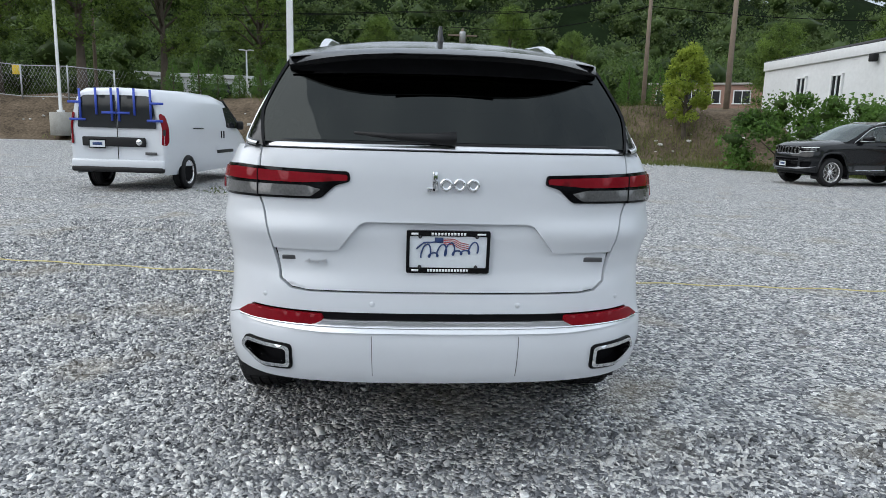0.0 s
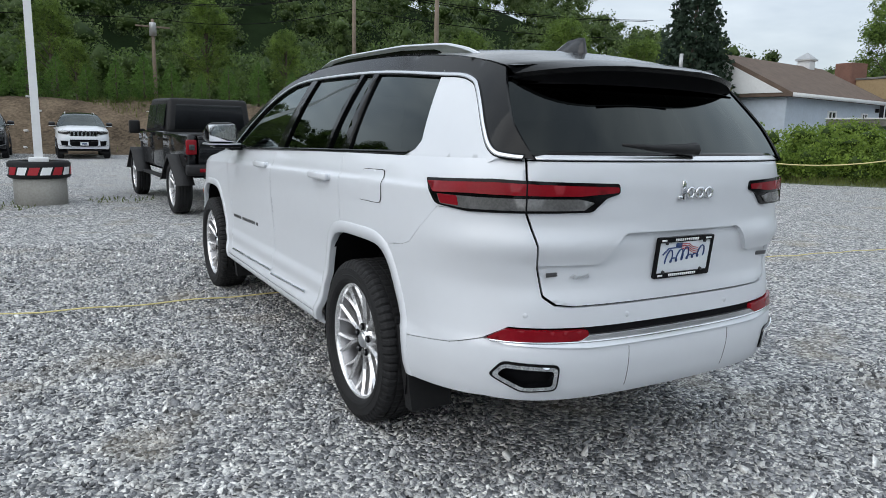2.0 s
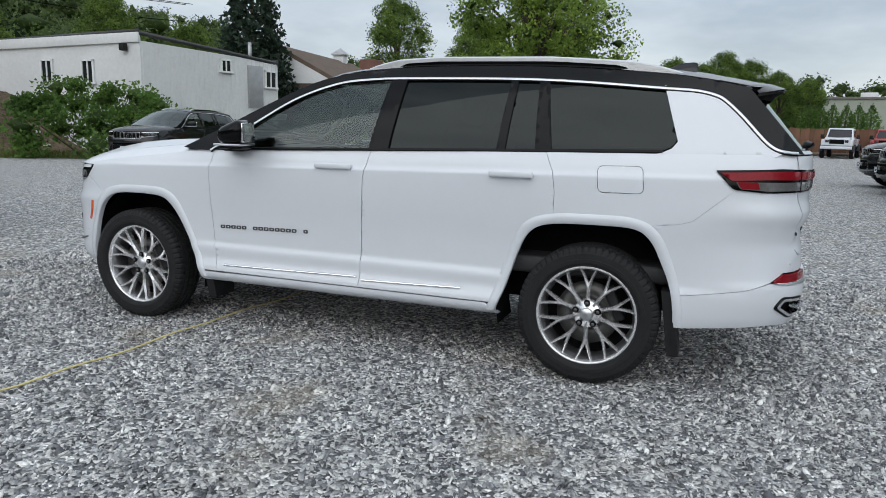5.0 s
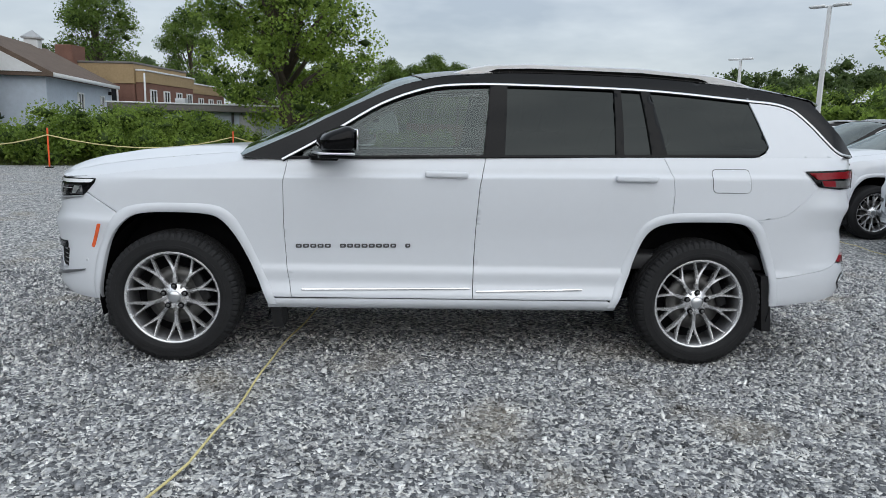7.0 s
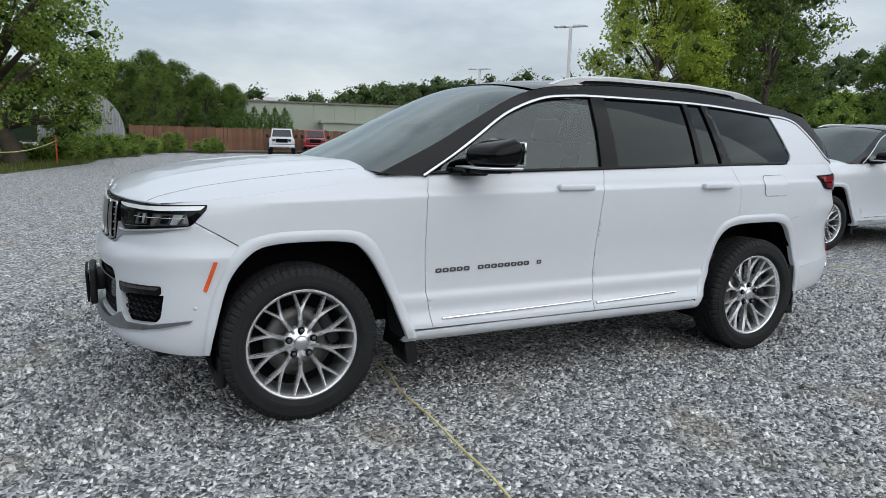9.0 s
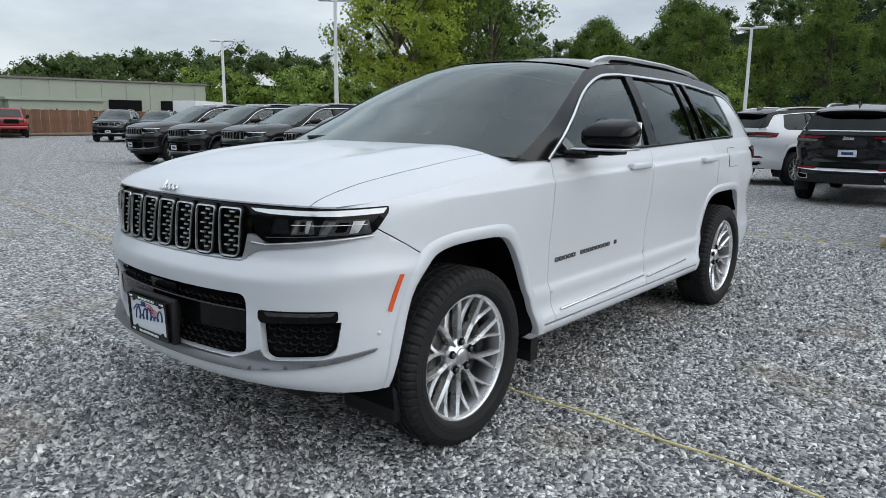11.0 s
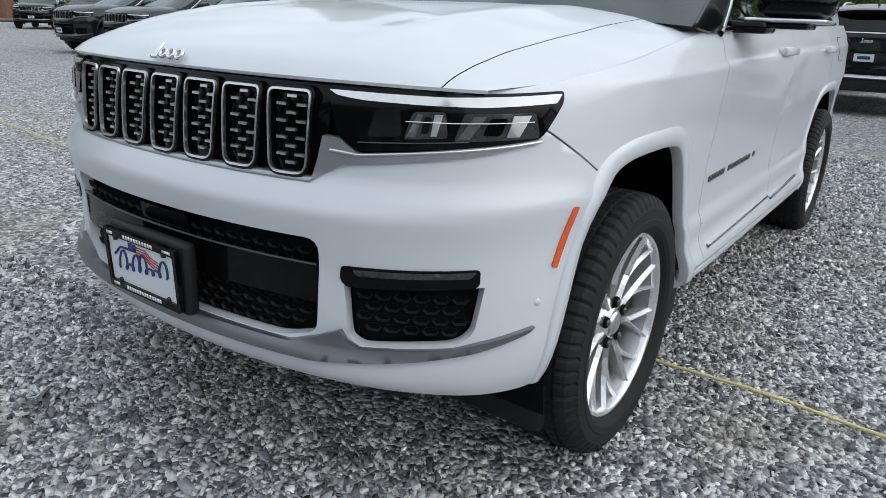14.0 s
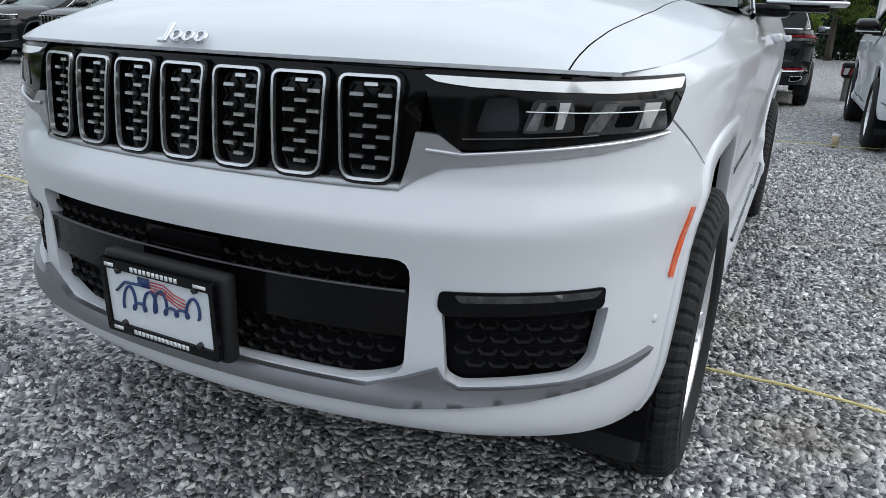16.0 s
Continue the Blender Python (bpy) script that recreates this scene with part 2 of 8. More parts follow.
def sheet(outer, surface, holes=(), h=0.04, thick=0.012, gap=0.0, off=0.0, flip=False, kz=1.0):
    """A panel cut out of a surface: a polygon in the surface's own two measures, with holes, bent onto it, with folded edges. kz: how many times closer the rows stand in height."""
    from mathutils.geometry import delaunay_2d_cdt
    outer = inset(resample(outer, h), gap) if gap else resample(outer, h)
    if kz != 1.0:
        base = surface
        surface = lambda a, b, o=0.0: base(a, np.asarray(b) / kz, o)  # noqa: E731
        outer, holes = [(a, b * kz) for a, b in outer], [[(a, b * kz) for a, b in q] for q in holes]
        outer = resample(outer, h)
    holes = [resample(q, h * 0.7) for q in holes]
    loops = [outer, *holes]
    bound = np.array([p for q in loops for p in q])
    lo, hi = bound.min(0), bound.max(0)
    rows = np.arange(lo[1] + h / 2, hi[1], h)
    if kz != 1.0:
        mid = 1.13 * kz
        rows = np.sort(np.r_[rows[abs(rows - mid) > 0.026 * kz], mid + kz * np.array([-0.020, -0.013, -0.007, -0.002, 0.003, 0.008, 0.014, 0.021])])
    gx, gy = np.meshgrid(np.arange(lo[0] + h / 2, hi[0], h), rows)
    if kz != 1.0:
        gy = gy + kz * (crease(gx) - 1.13) * np.exp(-((gy / kz - 1.13) / 0.10) ** 2)
    pts = np.stack([gx.ravel(), gy.ravel()], 1)
    if len(pts):
        keep = inside(pts, outer)
        for q in holes:
            keep &= ~inside(pts, q)
        pts = pts[keep]
    if len(pts):
        dist = np.min(((pts[:, None, :] - bound[None]) ** 2).sum(2), 1)
        pts = pts[dist > ((0.45 if kz == 1.0 else 0.4) * h) ** 2]
    verts = [Vector(p) for p in bound] + [Vector(p) for p in pts]
    edges, k = [], 0
    for q in loops:
        edges += [(k + i, k + (i + 1) % len(q)) for i in range(len(q))]
        k += len(q)
    vs, _, fs, *_ = delaunay_2d_cdt(verts, edges, [], 0, 1e-6)
    flat = np.array([tuple(v) for v in vs])
    cen = np.array([flat[list(f)].mean(0) for f in fs])
    ok = inside(cen, outer)
    for q in holes:
        ok &= ~inside(cen, q)
    faces = [list(f) for f, o in zip(fs, ok) if o]
    top = surface(flat[:, 0], flat[:, 1], off)
    allv, allf = [tuple(p) for p in top], [f[::-1] if flip else f for f in faces]
    if thick:
        for q in loops:
            a = np.array(q)
            s0, s1 = surface(a[:, 0], a[:, 1], off), surface(a[:, 0], a[:, 1], off - thick)
            k, n = len(allv), len(q)
            allv += [tuple(p) for p in s0] + [tuple(p) for p in s1]
            allf += [[k + i, k + (i + 1) % n, k + n + (i + 1) % n, k + n + i] for i in range(n)]
    return allv, allf


# ---- the three-row sport utility vehicle ----
# Plan of the body at waist height, from the middle of the tail round to the middle of the nose (rear axle at y = 0).
PLAN = [(0, -1.125), (-0.20, -1.122), (-0.40, -1.108), (-0.58, -1.072), (-0.72, -1.005), (-0.82, -0.895), (-0.872, -0.74), (-0.892, -0.52),
        (-0.905, -0.1), (-0.912, 0.7), (-0.914, 1.6), (-0.914, 2.5), (-0.918, 3.05), (-0.915, 3.36), (-0.888, 3.55), (-0.82, 3.705),
        (-0.70, 3.815), (-0.53, 3.892), (-0.28, 3.945), (0, 3.962)]
_c = np.array(spline([(0.2, -1.122), *PLAN, (0.28, 3.945)], 2200))
_c = _c[(_c[:, 0] <= 1e-9)]
_s = np.r_[0, np.cumsum(np.hypot(*np.diff(_c, axis=0).T))]
LEN = _s[-1]
_t = np.gradient(_c, _s, axis=0)
_t /= np.linalg.norm(_t, axis=1, keepdims=True)
_n = np.stack([-_t[:, 1], _t[:, 0]], 1)
_n[:3], _n[-3:] = (0, -1), (0, 1)


def u_y(y):
    """Way round the plan to the point of the flank at y."""
    return float(np.interp(y, _c[:, 1], _s))


def u_r(x):
    """Way round the plan to the point of the tail at half-width x (negative: the right half)."""
    return float(np.interp(abs(x), -_c[:700, 0], _s[:700])) * (1 if x >= 0 else -1)


def u_f(x):
    """Way round the plan to the point of the nose at half-width x."""
    k = float(np.interp(-abs(x), _c[-700:, 0], _s[-700:]))
    return k if x >= 0 else 2 * LEN - k


# How far the skin stands out from the plan at each height, station by station.
PROFILES = [
    (u_r(0.0), [(0.36, -0.05), (0.40, -0.012), (0.46, 0.012), (0.55, 0.024), (0.60, 0.020), (0.63, 0.004), (0.70, 0.0), (0.76, -0.006), (0.83, -0.008), (0.92, 0.002), (1.0, 0.010), (1.10, 0.010), (1.19, 0.016), (1.24, 0.012), (1.285, 0.002), (1.31, -0.03)]),
    (u_r(0.62), [(0.36, -0.05), (0.40, -0.012), (0.46, 0.012), (0.55, 0.024), (0.60, 0.020), (0.63, 0.004), (0.70, 0.0), (0.76, -0.006), (0.83, -0.02), (0.90, -0.012), (0.98, 0.016), (1.06, -0.004), (1.12, 0.0), (1.19, 0.0), (1.24, -0.004), (1.285, -0.014), (1.31, -0.045)]),
    (u_r(0.80), [(0.36, -0.05), (0.40, -0.02), (0.46, 0.0), (0.55, 0.012), (0.60, 0.012), (0.64, 0.0), (0.72, -0.012), (0.82, -0.02), (0.90, -0.004), (0.98, 0.018), (1.06, 0.004), (1.12, 0.0), (1.19, -0.006), (1.24, -0.024), (1.285, -0.05), (1.31, -0.07)]),
    (u_y(-0.45), [(0.33, -0.05), (0.37, -0.01), (0.45, 0.004), (0.55, 0.006), (0.6, -0.006), (0.75, 0.0), (0.95, 0.014), (1.06, 0.012), (1.158, 0.008), (1.170, -0.003), (1.20, -0.016), (1.24, -0.034), (1.30, -0.066)]),
    (u_y(0.6), [(0.32, -0.06), (0.345, 0.0), (0.38, 0.024), (0.42, 0.026), (0.46, 0.010), (0.50, -0.001), (0.55, 0.002), (0.568, -0.001), (0.60, -0.014), (0.75, -0.010), (0.9, 0.004), (1.05, 0.014), (1.140, 0.016), (1.150, 0.000), (1.19, -0.012), (1.235, -0.03), (1.30, -0.06)]),
    (u_y(2.3), [(0.32, -0.06), (0.345, 0.0), (0.38, 0.024), (0.42, 0.024), (0.46, 0.008), (0.50, -0.003), (0.55, 0.000), (0.568, -0.003), (0.60, -0.015), (0.75, -0.010), (0.9, 0.004), (1.03, 0.013), (1.108, 0.016), (1.118, 0.000), (1.16, -0.012), (1.20, -0.03), (1.30, -0.07)]),
    (u_y(3.1), [(0.30, -0.06), (0.36, -0.01), (0.45, 0.0), (0.7, 0.0), (0.9, 0.006), (1.0, 0.008), (1.082, 0.008), (1.094, -0.003), (1.14, -0.04), (1.2, -0.10)]),
    (u_y(3.60), [(0.30, -0.08), (0.36, -0.03), (0.42, -0.006), (0.5, 0.004), (0.6, 0.004), (0.72, 0.001), (0.815, 0.011), (0.828, 0.012), (0.840, 0.007), (0.88, -0.007), (0.92, -0.014), (1.0, -0.020), (1.06, -0.032), (1.1, -0.06), (1.2, -0.12)]),
    (u_f(0.5), [(0.34, -0.10), (0.38, -0.030), (0.41, 0.002), (0.44, 0.010), (0.465, 0.008), (0.50, -0.004), (0.55, 0.0), (0.66, 0.000), (0.74, 0.009), (0.792, 0.018), (0.802, 0.019), (0.812, 0.014), (0.84, -0.001), (0.88, -0.022), (0.95, -0.028), (1.03, -0.036), (1.07, -0.05), (1.1, -0.08), (1.2, -0.14)]),
    (u_f(0.0), [(0.34, -0.10), (0.38, -0.030), (0.41, 0.002), (0.44, 0.010), (0.465, 0.008), (0.50, -0.004), (0.55, 0.0), (0.66, 0.000), (0.74, 0.009), (0.792, 0.018), (0.802, 0.019), (0.812, 0.014), (0.84, -0.001), (0.88, -0.026), (0.95, -0.034), (1.03, -0.046), (1.07, -0.06), (1.1, -0.08), (1.2, -0.14)]),
]


def soft_line(x, xs, ys):
    """A curve through points that neither overshoots nor kinks."""
    xs, ys = np.array(xs, float), np.array(ys, float)
    h, d = np.diff(xs), np.diff(ys) / np.diff(xs)
    m = np.zeros_like(ys)
    for i in range(1, len(xs) - 1):
        if d[i - 1] * d[i] > 0:
            w1, w2 = 2 * h[i] + h[i - 1], h[i] + 2 * h[i - 1]
            m[i] = (w1 + w2) / (w1 / d[i - 1] + w2 / d[i])
    m[0], m[-1] = d[0], d[-1]
    x = np.clip(x, xs[0], xs[-1])
    k = np.clip(np.searchsorted(xs, x, "right") - 1, 0, len(h) - 1)
    t = (x - xs[k]) / h[k]
    return ys[k] * (1 + 2 * t) * (1 - t) ** 2 + m[k] * h[k] * t * (1 - t) ** 2 + ys[k + 1] * t * t * (3 - 2 * t) + m[k + 1] * h[k] * t * t * (t - 1)


ZT = np.arange(0.2, 1.4, 0.004)
_ker = np.exp(-0.5 * (np.arange(-4, 5) / 1.3) ** 2)
_ker /= _ker.sum()
TABLE = []
for _u, _p in PROFILES:
    _d = soft_line(ZT, [q[0] for q in _p], [q[1] for q in _p])
    TABLE.append(np.convolve(np.pad(_d, 4, mode="edge"), _ker, "valid"))
TABLE, US = np.array(TABLE), np.array([p[0] for p in PROFILES])


def crease(u):
    """Height of the shoulder line at way u round the plan."""
    a = np.abs(np.asarray(u, float))
    a = np.where(a > LEN, 2 * LEN - a, a)
    return np.interp(a, CREASE_U, CREASE_Z)


CREASE_U, CREASE_Z = [0, u_y(-0.45), u_y(0.6), u_y(2.3), u_y(3.1), LEN], [1.170, 1.164, 1.145, 1.113, 1.088, 1.078]


def skin(u, z, off=0.0):
    """The body's skin at way u round the plan (negative: right half) and height z."""
    u, z = np.asarray(u, float), np.asarray(z, float)
    s, a = np.where((u < 0) | (u > LEN), -1.0, 1.0), np.abs(u)
    a = np.clip(np.where(a > LEN, 2 * LEN - a, a), 0, LEN)
    k = np.clip(np.searchsorted(US, a) - 1, 0, len(US) - 2)
    w = np.clip((a - US[k]) / (US[k + 1] - US[k]), 0, 1)
    w = w * w * (3 - 2 * w)
    zc, d = crease(a), 0.0
    near = np.exp(-((z - zc) / 0.075) ** 2)
    for q, wq in ((k, 1 - w), (k + 1, w)):
        zi = np.clip((z + (crease(US[q]) - zc) * near - ZT[0]) / 0.004, 0, len(ZT) - 1.001)
        i = zi.astype(int)
        d = d + (TABLE[q, i] * (1 - zi + i) + TABLE[q, i + 1] * (zi - i)) * wq
    x, y = np.interp(a, _s, _c[:, 0]), np.interp(a, _s, _c[:, 1])
    nx, ny = np.interp(a, _s, _n[:, 0]), np.interp(a, _s, _n[:, 1])
    return np.stack([(x + nx * (d + off)) * s, y + ny * (d + off), z], -1)


def cabin(y, z, off=0.0, side=1):
    """The flank above the belt line at y and z."""
    y, z = np.asarray(y, float), np.asarray(z, float)
    w = soft_line(y, [-1.2, -1.07, -0.985, -0.9, -0.5, 0.2, 1.0, 2.0, 2.45, 2.8], [0.60, 0.672, 0.738, 0.787, 0.832, 0.868, 0.882, 0.882, 0.876, 0.86])
    k = z - 1.235
    x = w - 0.36 * k - 0.36 * k * k + off
    return np.stack([-x * side, y + 0 * z, z + off * 0.3], -1)


EDGE = [(2.70, 1.215), (2.36, 1.372), (2.16, 1.475), (1.83, 1.632), (1.63, 1.690), (1.40, 1.722), (1.0, 1.742), (0.3, 1.735), (-0.3, 1.695), (-0.62, 1.650), (-0.755, 1.618)]
TAILE = [(-0.755, 1.618), (-0.915, 1.425), (-1.035, 1.285), (-1.07, 1.24)]
CHROMEL = [(2.47, 1.200), (2.30, 1.295), (2.142, 1.392), (1.896, 1.540), (1.633, 1.634), (1.40, 1.662), (1.10, 1.668), (0.319, 1.658), (-0.327, 1.613), (-0.50, 1.600), (-0.60, 1.575), (-0.652, 1.543), (-0.728, 1.472), (-0.803, 1.390), (-0.858, 1.334), (-0.905, 1.305), (-0.955, 1.294), (-1.005, 1.290)]


def z_top(u):
    a = abs(u)
    return float(np.interp(a, [0, u_r(0.66), u_r(0.8), u_y(-0.5), u_y(2.2), u_y(2.55), u_y(3.0), u_y(3.3), u_y(3.55), u_f(0.74), u_f(0.5), u_f(0)],
                           [1.296, 1.294, 1.284, 1.275, 1.225, 1.205, 1.150, 1.115, 1.085, 1.062, 1.068, 1.075]))


def top_line(u0, u1, n=12):
    return [(u, z_top(u)) for u in np.linspace(u0, u1, n)]


ARCH_F = [(2.557, 0.36), (2.612, 0.5), (2.652, 0.595), (2.728, 0.741), (2.802, 0.838), (2.882, 0.88), (3.069, 0.89), (3.257, 0.88), (3.357, 0.835), (3.447, 0.715), (3.507, 0.5), (3.537, 0.37)]
ARCH_FO = [(2.492, 0.36), (2.517, 0.432), (2.582, 0.58), (2.662, 0.76), (2.732, 0.885), (2.842, 0.948), (3.052, 0.957), (3.262, 0.947), (3.412, 0.89), (3.502, 0.72), (3.547, 0.585), (3.572, 0.37)]
ARCH_R = [(0.49, 0.36), (0.435, 0.5), (0.36, 0.731), (0.295, 0.833), (0.185, 0.876), (-0.025, 0.886), (-0.241, 0.88), (-0.332, 0.827), (-0.397, 0.709), (-0.455, 0.56), (-0.485, 0.37)]
ARCH_RO = [(0.55, 0.36), (0.5, 0.52), (0.4, 0.8), (0.32, 0.905), (0.175, 0.949), (-0.025, 0.957), (-0.235, 0.953), (-0.37, 0.897), (-0.457, 0.746), (-0.515, 0.56), (-0.545, 0.37)]
MID_F = [((a[0] + b[0]) / 2, (a[1] + b[1]) / 2) for a, b in zip(ARCH_F, ARCH_FO)]
MID_R = [((a[0] + b[0]) / 2, (a[1] + b[1]) / 2) for a, b in zip(ARCH_R, ARCH_RO)]
SEAM_F = [(2.435, 1.225), (2.462, 1.08), (2.462, 0.82), (2.449, 0.59), (2.418, 0.405)]
SEAM_M = [(1.298, 1.245), (1.332, 1.074), (1.347, 0.843), (1.355, 0.574), (1.356, 0.405)]
SEAM_R = [(0.24, 1.26), (0.19, 1.15), (0.176, 1.05), (0.178, 0.93)]


def wheel_parts(parent, side, fine=True):
    """A tyre and a ten-armed alloy rim, facing outwards (side 1: left)."""
    n = 256 if fine else 32
    R, r, w = 0.386, 0.272, 0.121
    half = [(r, 0.78), (r + 0.012, 0.93), (r + 0.022, 0.985), (r + 0.026, 1.0), (r + 0.044, 1.01), (r + 0.046, 0.995), (r + 0.075, 0.985), (R - 0.028, 0.93), (R - 0.016, 0.88), (R - 0.006, 0.80), (R - 0.001, 0.66)]
    prof = [(q, -w * k) for q, k in half]
    for c in (-0.52, -0.18, 0.18, 0.52):
        g = 0.05
        prof += [(R, w * (c - g)), (R - 0.008, w * (c - g * 0.8)), (R - 0.008, w * (c + g * 0.8)), (R, w * (c + g))]
    prof += [(q, w * k) for q, k in half[::-1]]
    vs, fs = lathe(prof, n)
    if fine:
        # cross grooves: deep ones through the shoulders, fine sipes through the ribs
        m, cut = len(prof), []
        for i, (x, y, z) in enumerate(vs):
            q, a = prof[i % m], i // m
            if abs(q[1]) > 0.55 * w and q[0] > R - 0.03:
                k = 0.982 if a % 4 == 0 else 1.0
            elif q[0] > R - 0.004:
                k = 0.991 if a % 4 == 2 else 1.0
            else:
                k = 1.0
            cut.append((x * (0.985 if k < 0.99 else 1.0), y * k, z * k))
        vs = cut
    piece("tyre", (vs, fs), RUBBER, parent, smooth=not fine)
    o = -side
    lip = lathe([(r + 0.002, o * w * 0.80), (r - 0.005, o * w * 0.82), (r - 0.011, o * w * 0.76), (r - 0.014, o * w * 0.62)], n)
    rim = piece("rim", lip, ALLOY, parent, "polished silver alloy rim")
    piece("barrel", lathe([(r - 0.013, o * w * 0.63), (r - 0.026, o * w * 0.45), (r - 0.03, -o * w * 0.5), (r - 0.01, -o * w * 0.8)], n), ALLOYD, rim)
    # arms: ten stems, each forking in two
    for k in range(10):
        a = 2 * math.pi * (k + 0.5) / 10
        arms = []
        for da in (-0.165, 0.165):
            pts = []
            for s in np.linspace(0, 1, 8):
                rr = 0.060 + (r - 0.012 - 0.060) * s
                ang = a + da * max(0, (s - 0.40) / 0.60) ** 0.9
                pts.append((rr, ang, o * w * (0.50 + 0.24 * s - 0.10 * math.sin(math.pi * s)), 0.0150 - 0.0075 * s ** 0.6))
            v, f = [], []
            for rr, ang, hx, hw in pts:
                c, sn = math.cos(ang), math.sin(ang)
                for dx, dw in ((0, -hw * 0.16), (0, hw * 0.16), (-o * 0.013, hw * 0.95), (-o * 0.045, hw * 0.75), (-o * 0.045, -hw * 0.75), (-o * 0.013, -hw * 0.95)):
                    v.append((hx + dx, rr * c - dw * sn, rr * sn + dw * c))
            for i in range(len(pts) - 1):
                for j in range(6):
                    q = (j + 1) % 6
                    f.append([i * 6 + j, i * 6 + q, (i + 1) * 6 + q, (i + 1) * 6 + j])
            arms.append((v, f))
        piece("spoke", join(*arms), ALLOY, rim, smooth=False)
    piece("hub", lathe([(0.001, o * w * 0.56), (0.03, o * w * 0.56), (0.035, o * w * 0.50), (0.072, o * w * 0.44), (0.080, o * w * 0.34), (0.080, o * w * 0.1)], 40), ALLOY, rim)
    piece("hub_cap", lathe([(0.001, o * w * 0.60), (0.030, o * w * 0.595), (0.036, o * w * 0.55), (0.037, o * w * 0.45)], 28), SATIN, rim)
    if fine:
        for k in range(5):
            a = 2 * math.pi * k / 5 + math.pi / 2
            nut = lathe([(0.001, o * w * 0.61), (0.008, o * w * 0.61), (0.010, o * w * 0.59), (0.012, o * w * 0.44), (0.017, o * w * 0.42)], 10)
            piece("nut_pocket", moved(lathe([(0.001, o * w * 0.57), (0.0150, o * w * 0.57), (0.018, o * w * 0.50)], 14), Matrix.Translation((0, 0.064 * math.cos(a), 0.064 * math.sin(a)))), MATB, rim)
            piece("lug_nut", moved(nut, Matrix.Translation((0, 0.064 * math.cos(a), 0.064 * math.sin(a)))), BADGE, rim)
    piece("brake_disc", lathe([(0.07, o * 0.012), (0.175, o * 0.012), (0.175, -o * 0.012), (0.07, -o * 0.012)], 40, closed=True), STEEL, parent)
    cal = box(0, 0.0, 0.155, 0.07, 0.20, 0.06, 0.015)
    piece("brake_caliper", moved(cal, pose(o * 0.0, 0, 0, 65 * side, 0, 0)), PLASTIC, parent)
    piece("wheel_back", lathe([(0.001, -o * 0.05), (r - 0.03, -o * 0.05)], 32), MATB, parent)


def wheels(car, spots, R=0.386, fine=True):
    first = {}
    for x, y in spots:
        side = 1 if x < 0 else -1
        if side in first:
            ob = first[side]
            cp = ob.copy()
            scene.collection.objects.link(cp)
            made = {ob: cp}
            for o in ob.children_recursive:
                made[o] = o.copy()
                scene.collection.objects.link(made[o])
                made[o].parent = made[o.parent]
            cp.location = (x, y, R)
        else:
            ob = new("wheel")
            ob.parent = car
            ob.location = (x, y, R)
            ob.scale = (1, R / 0.386, R / 0.386)
            wheel_parts(ob, side, fine)
            first[side] = ob


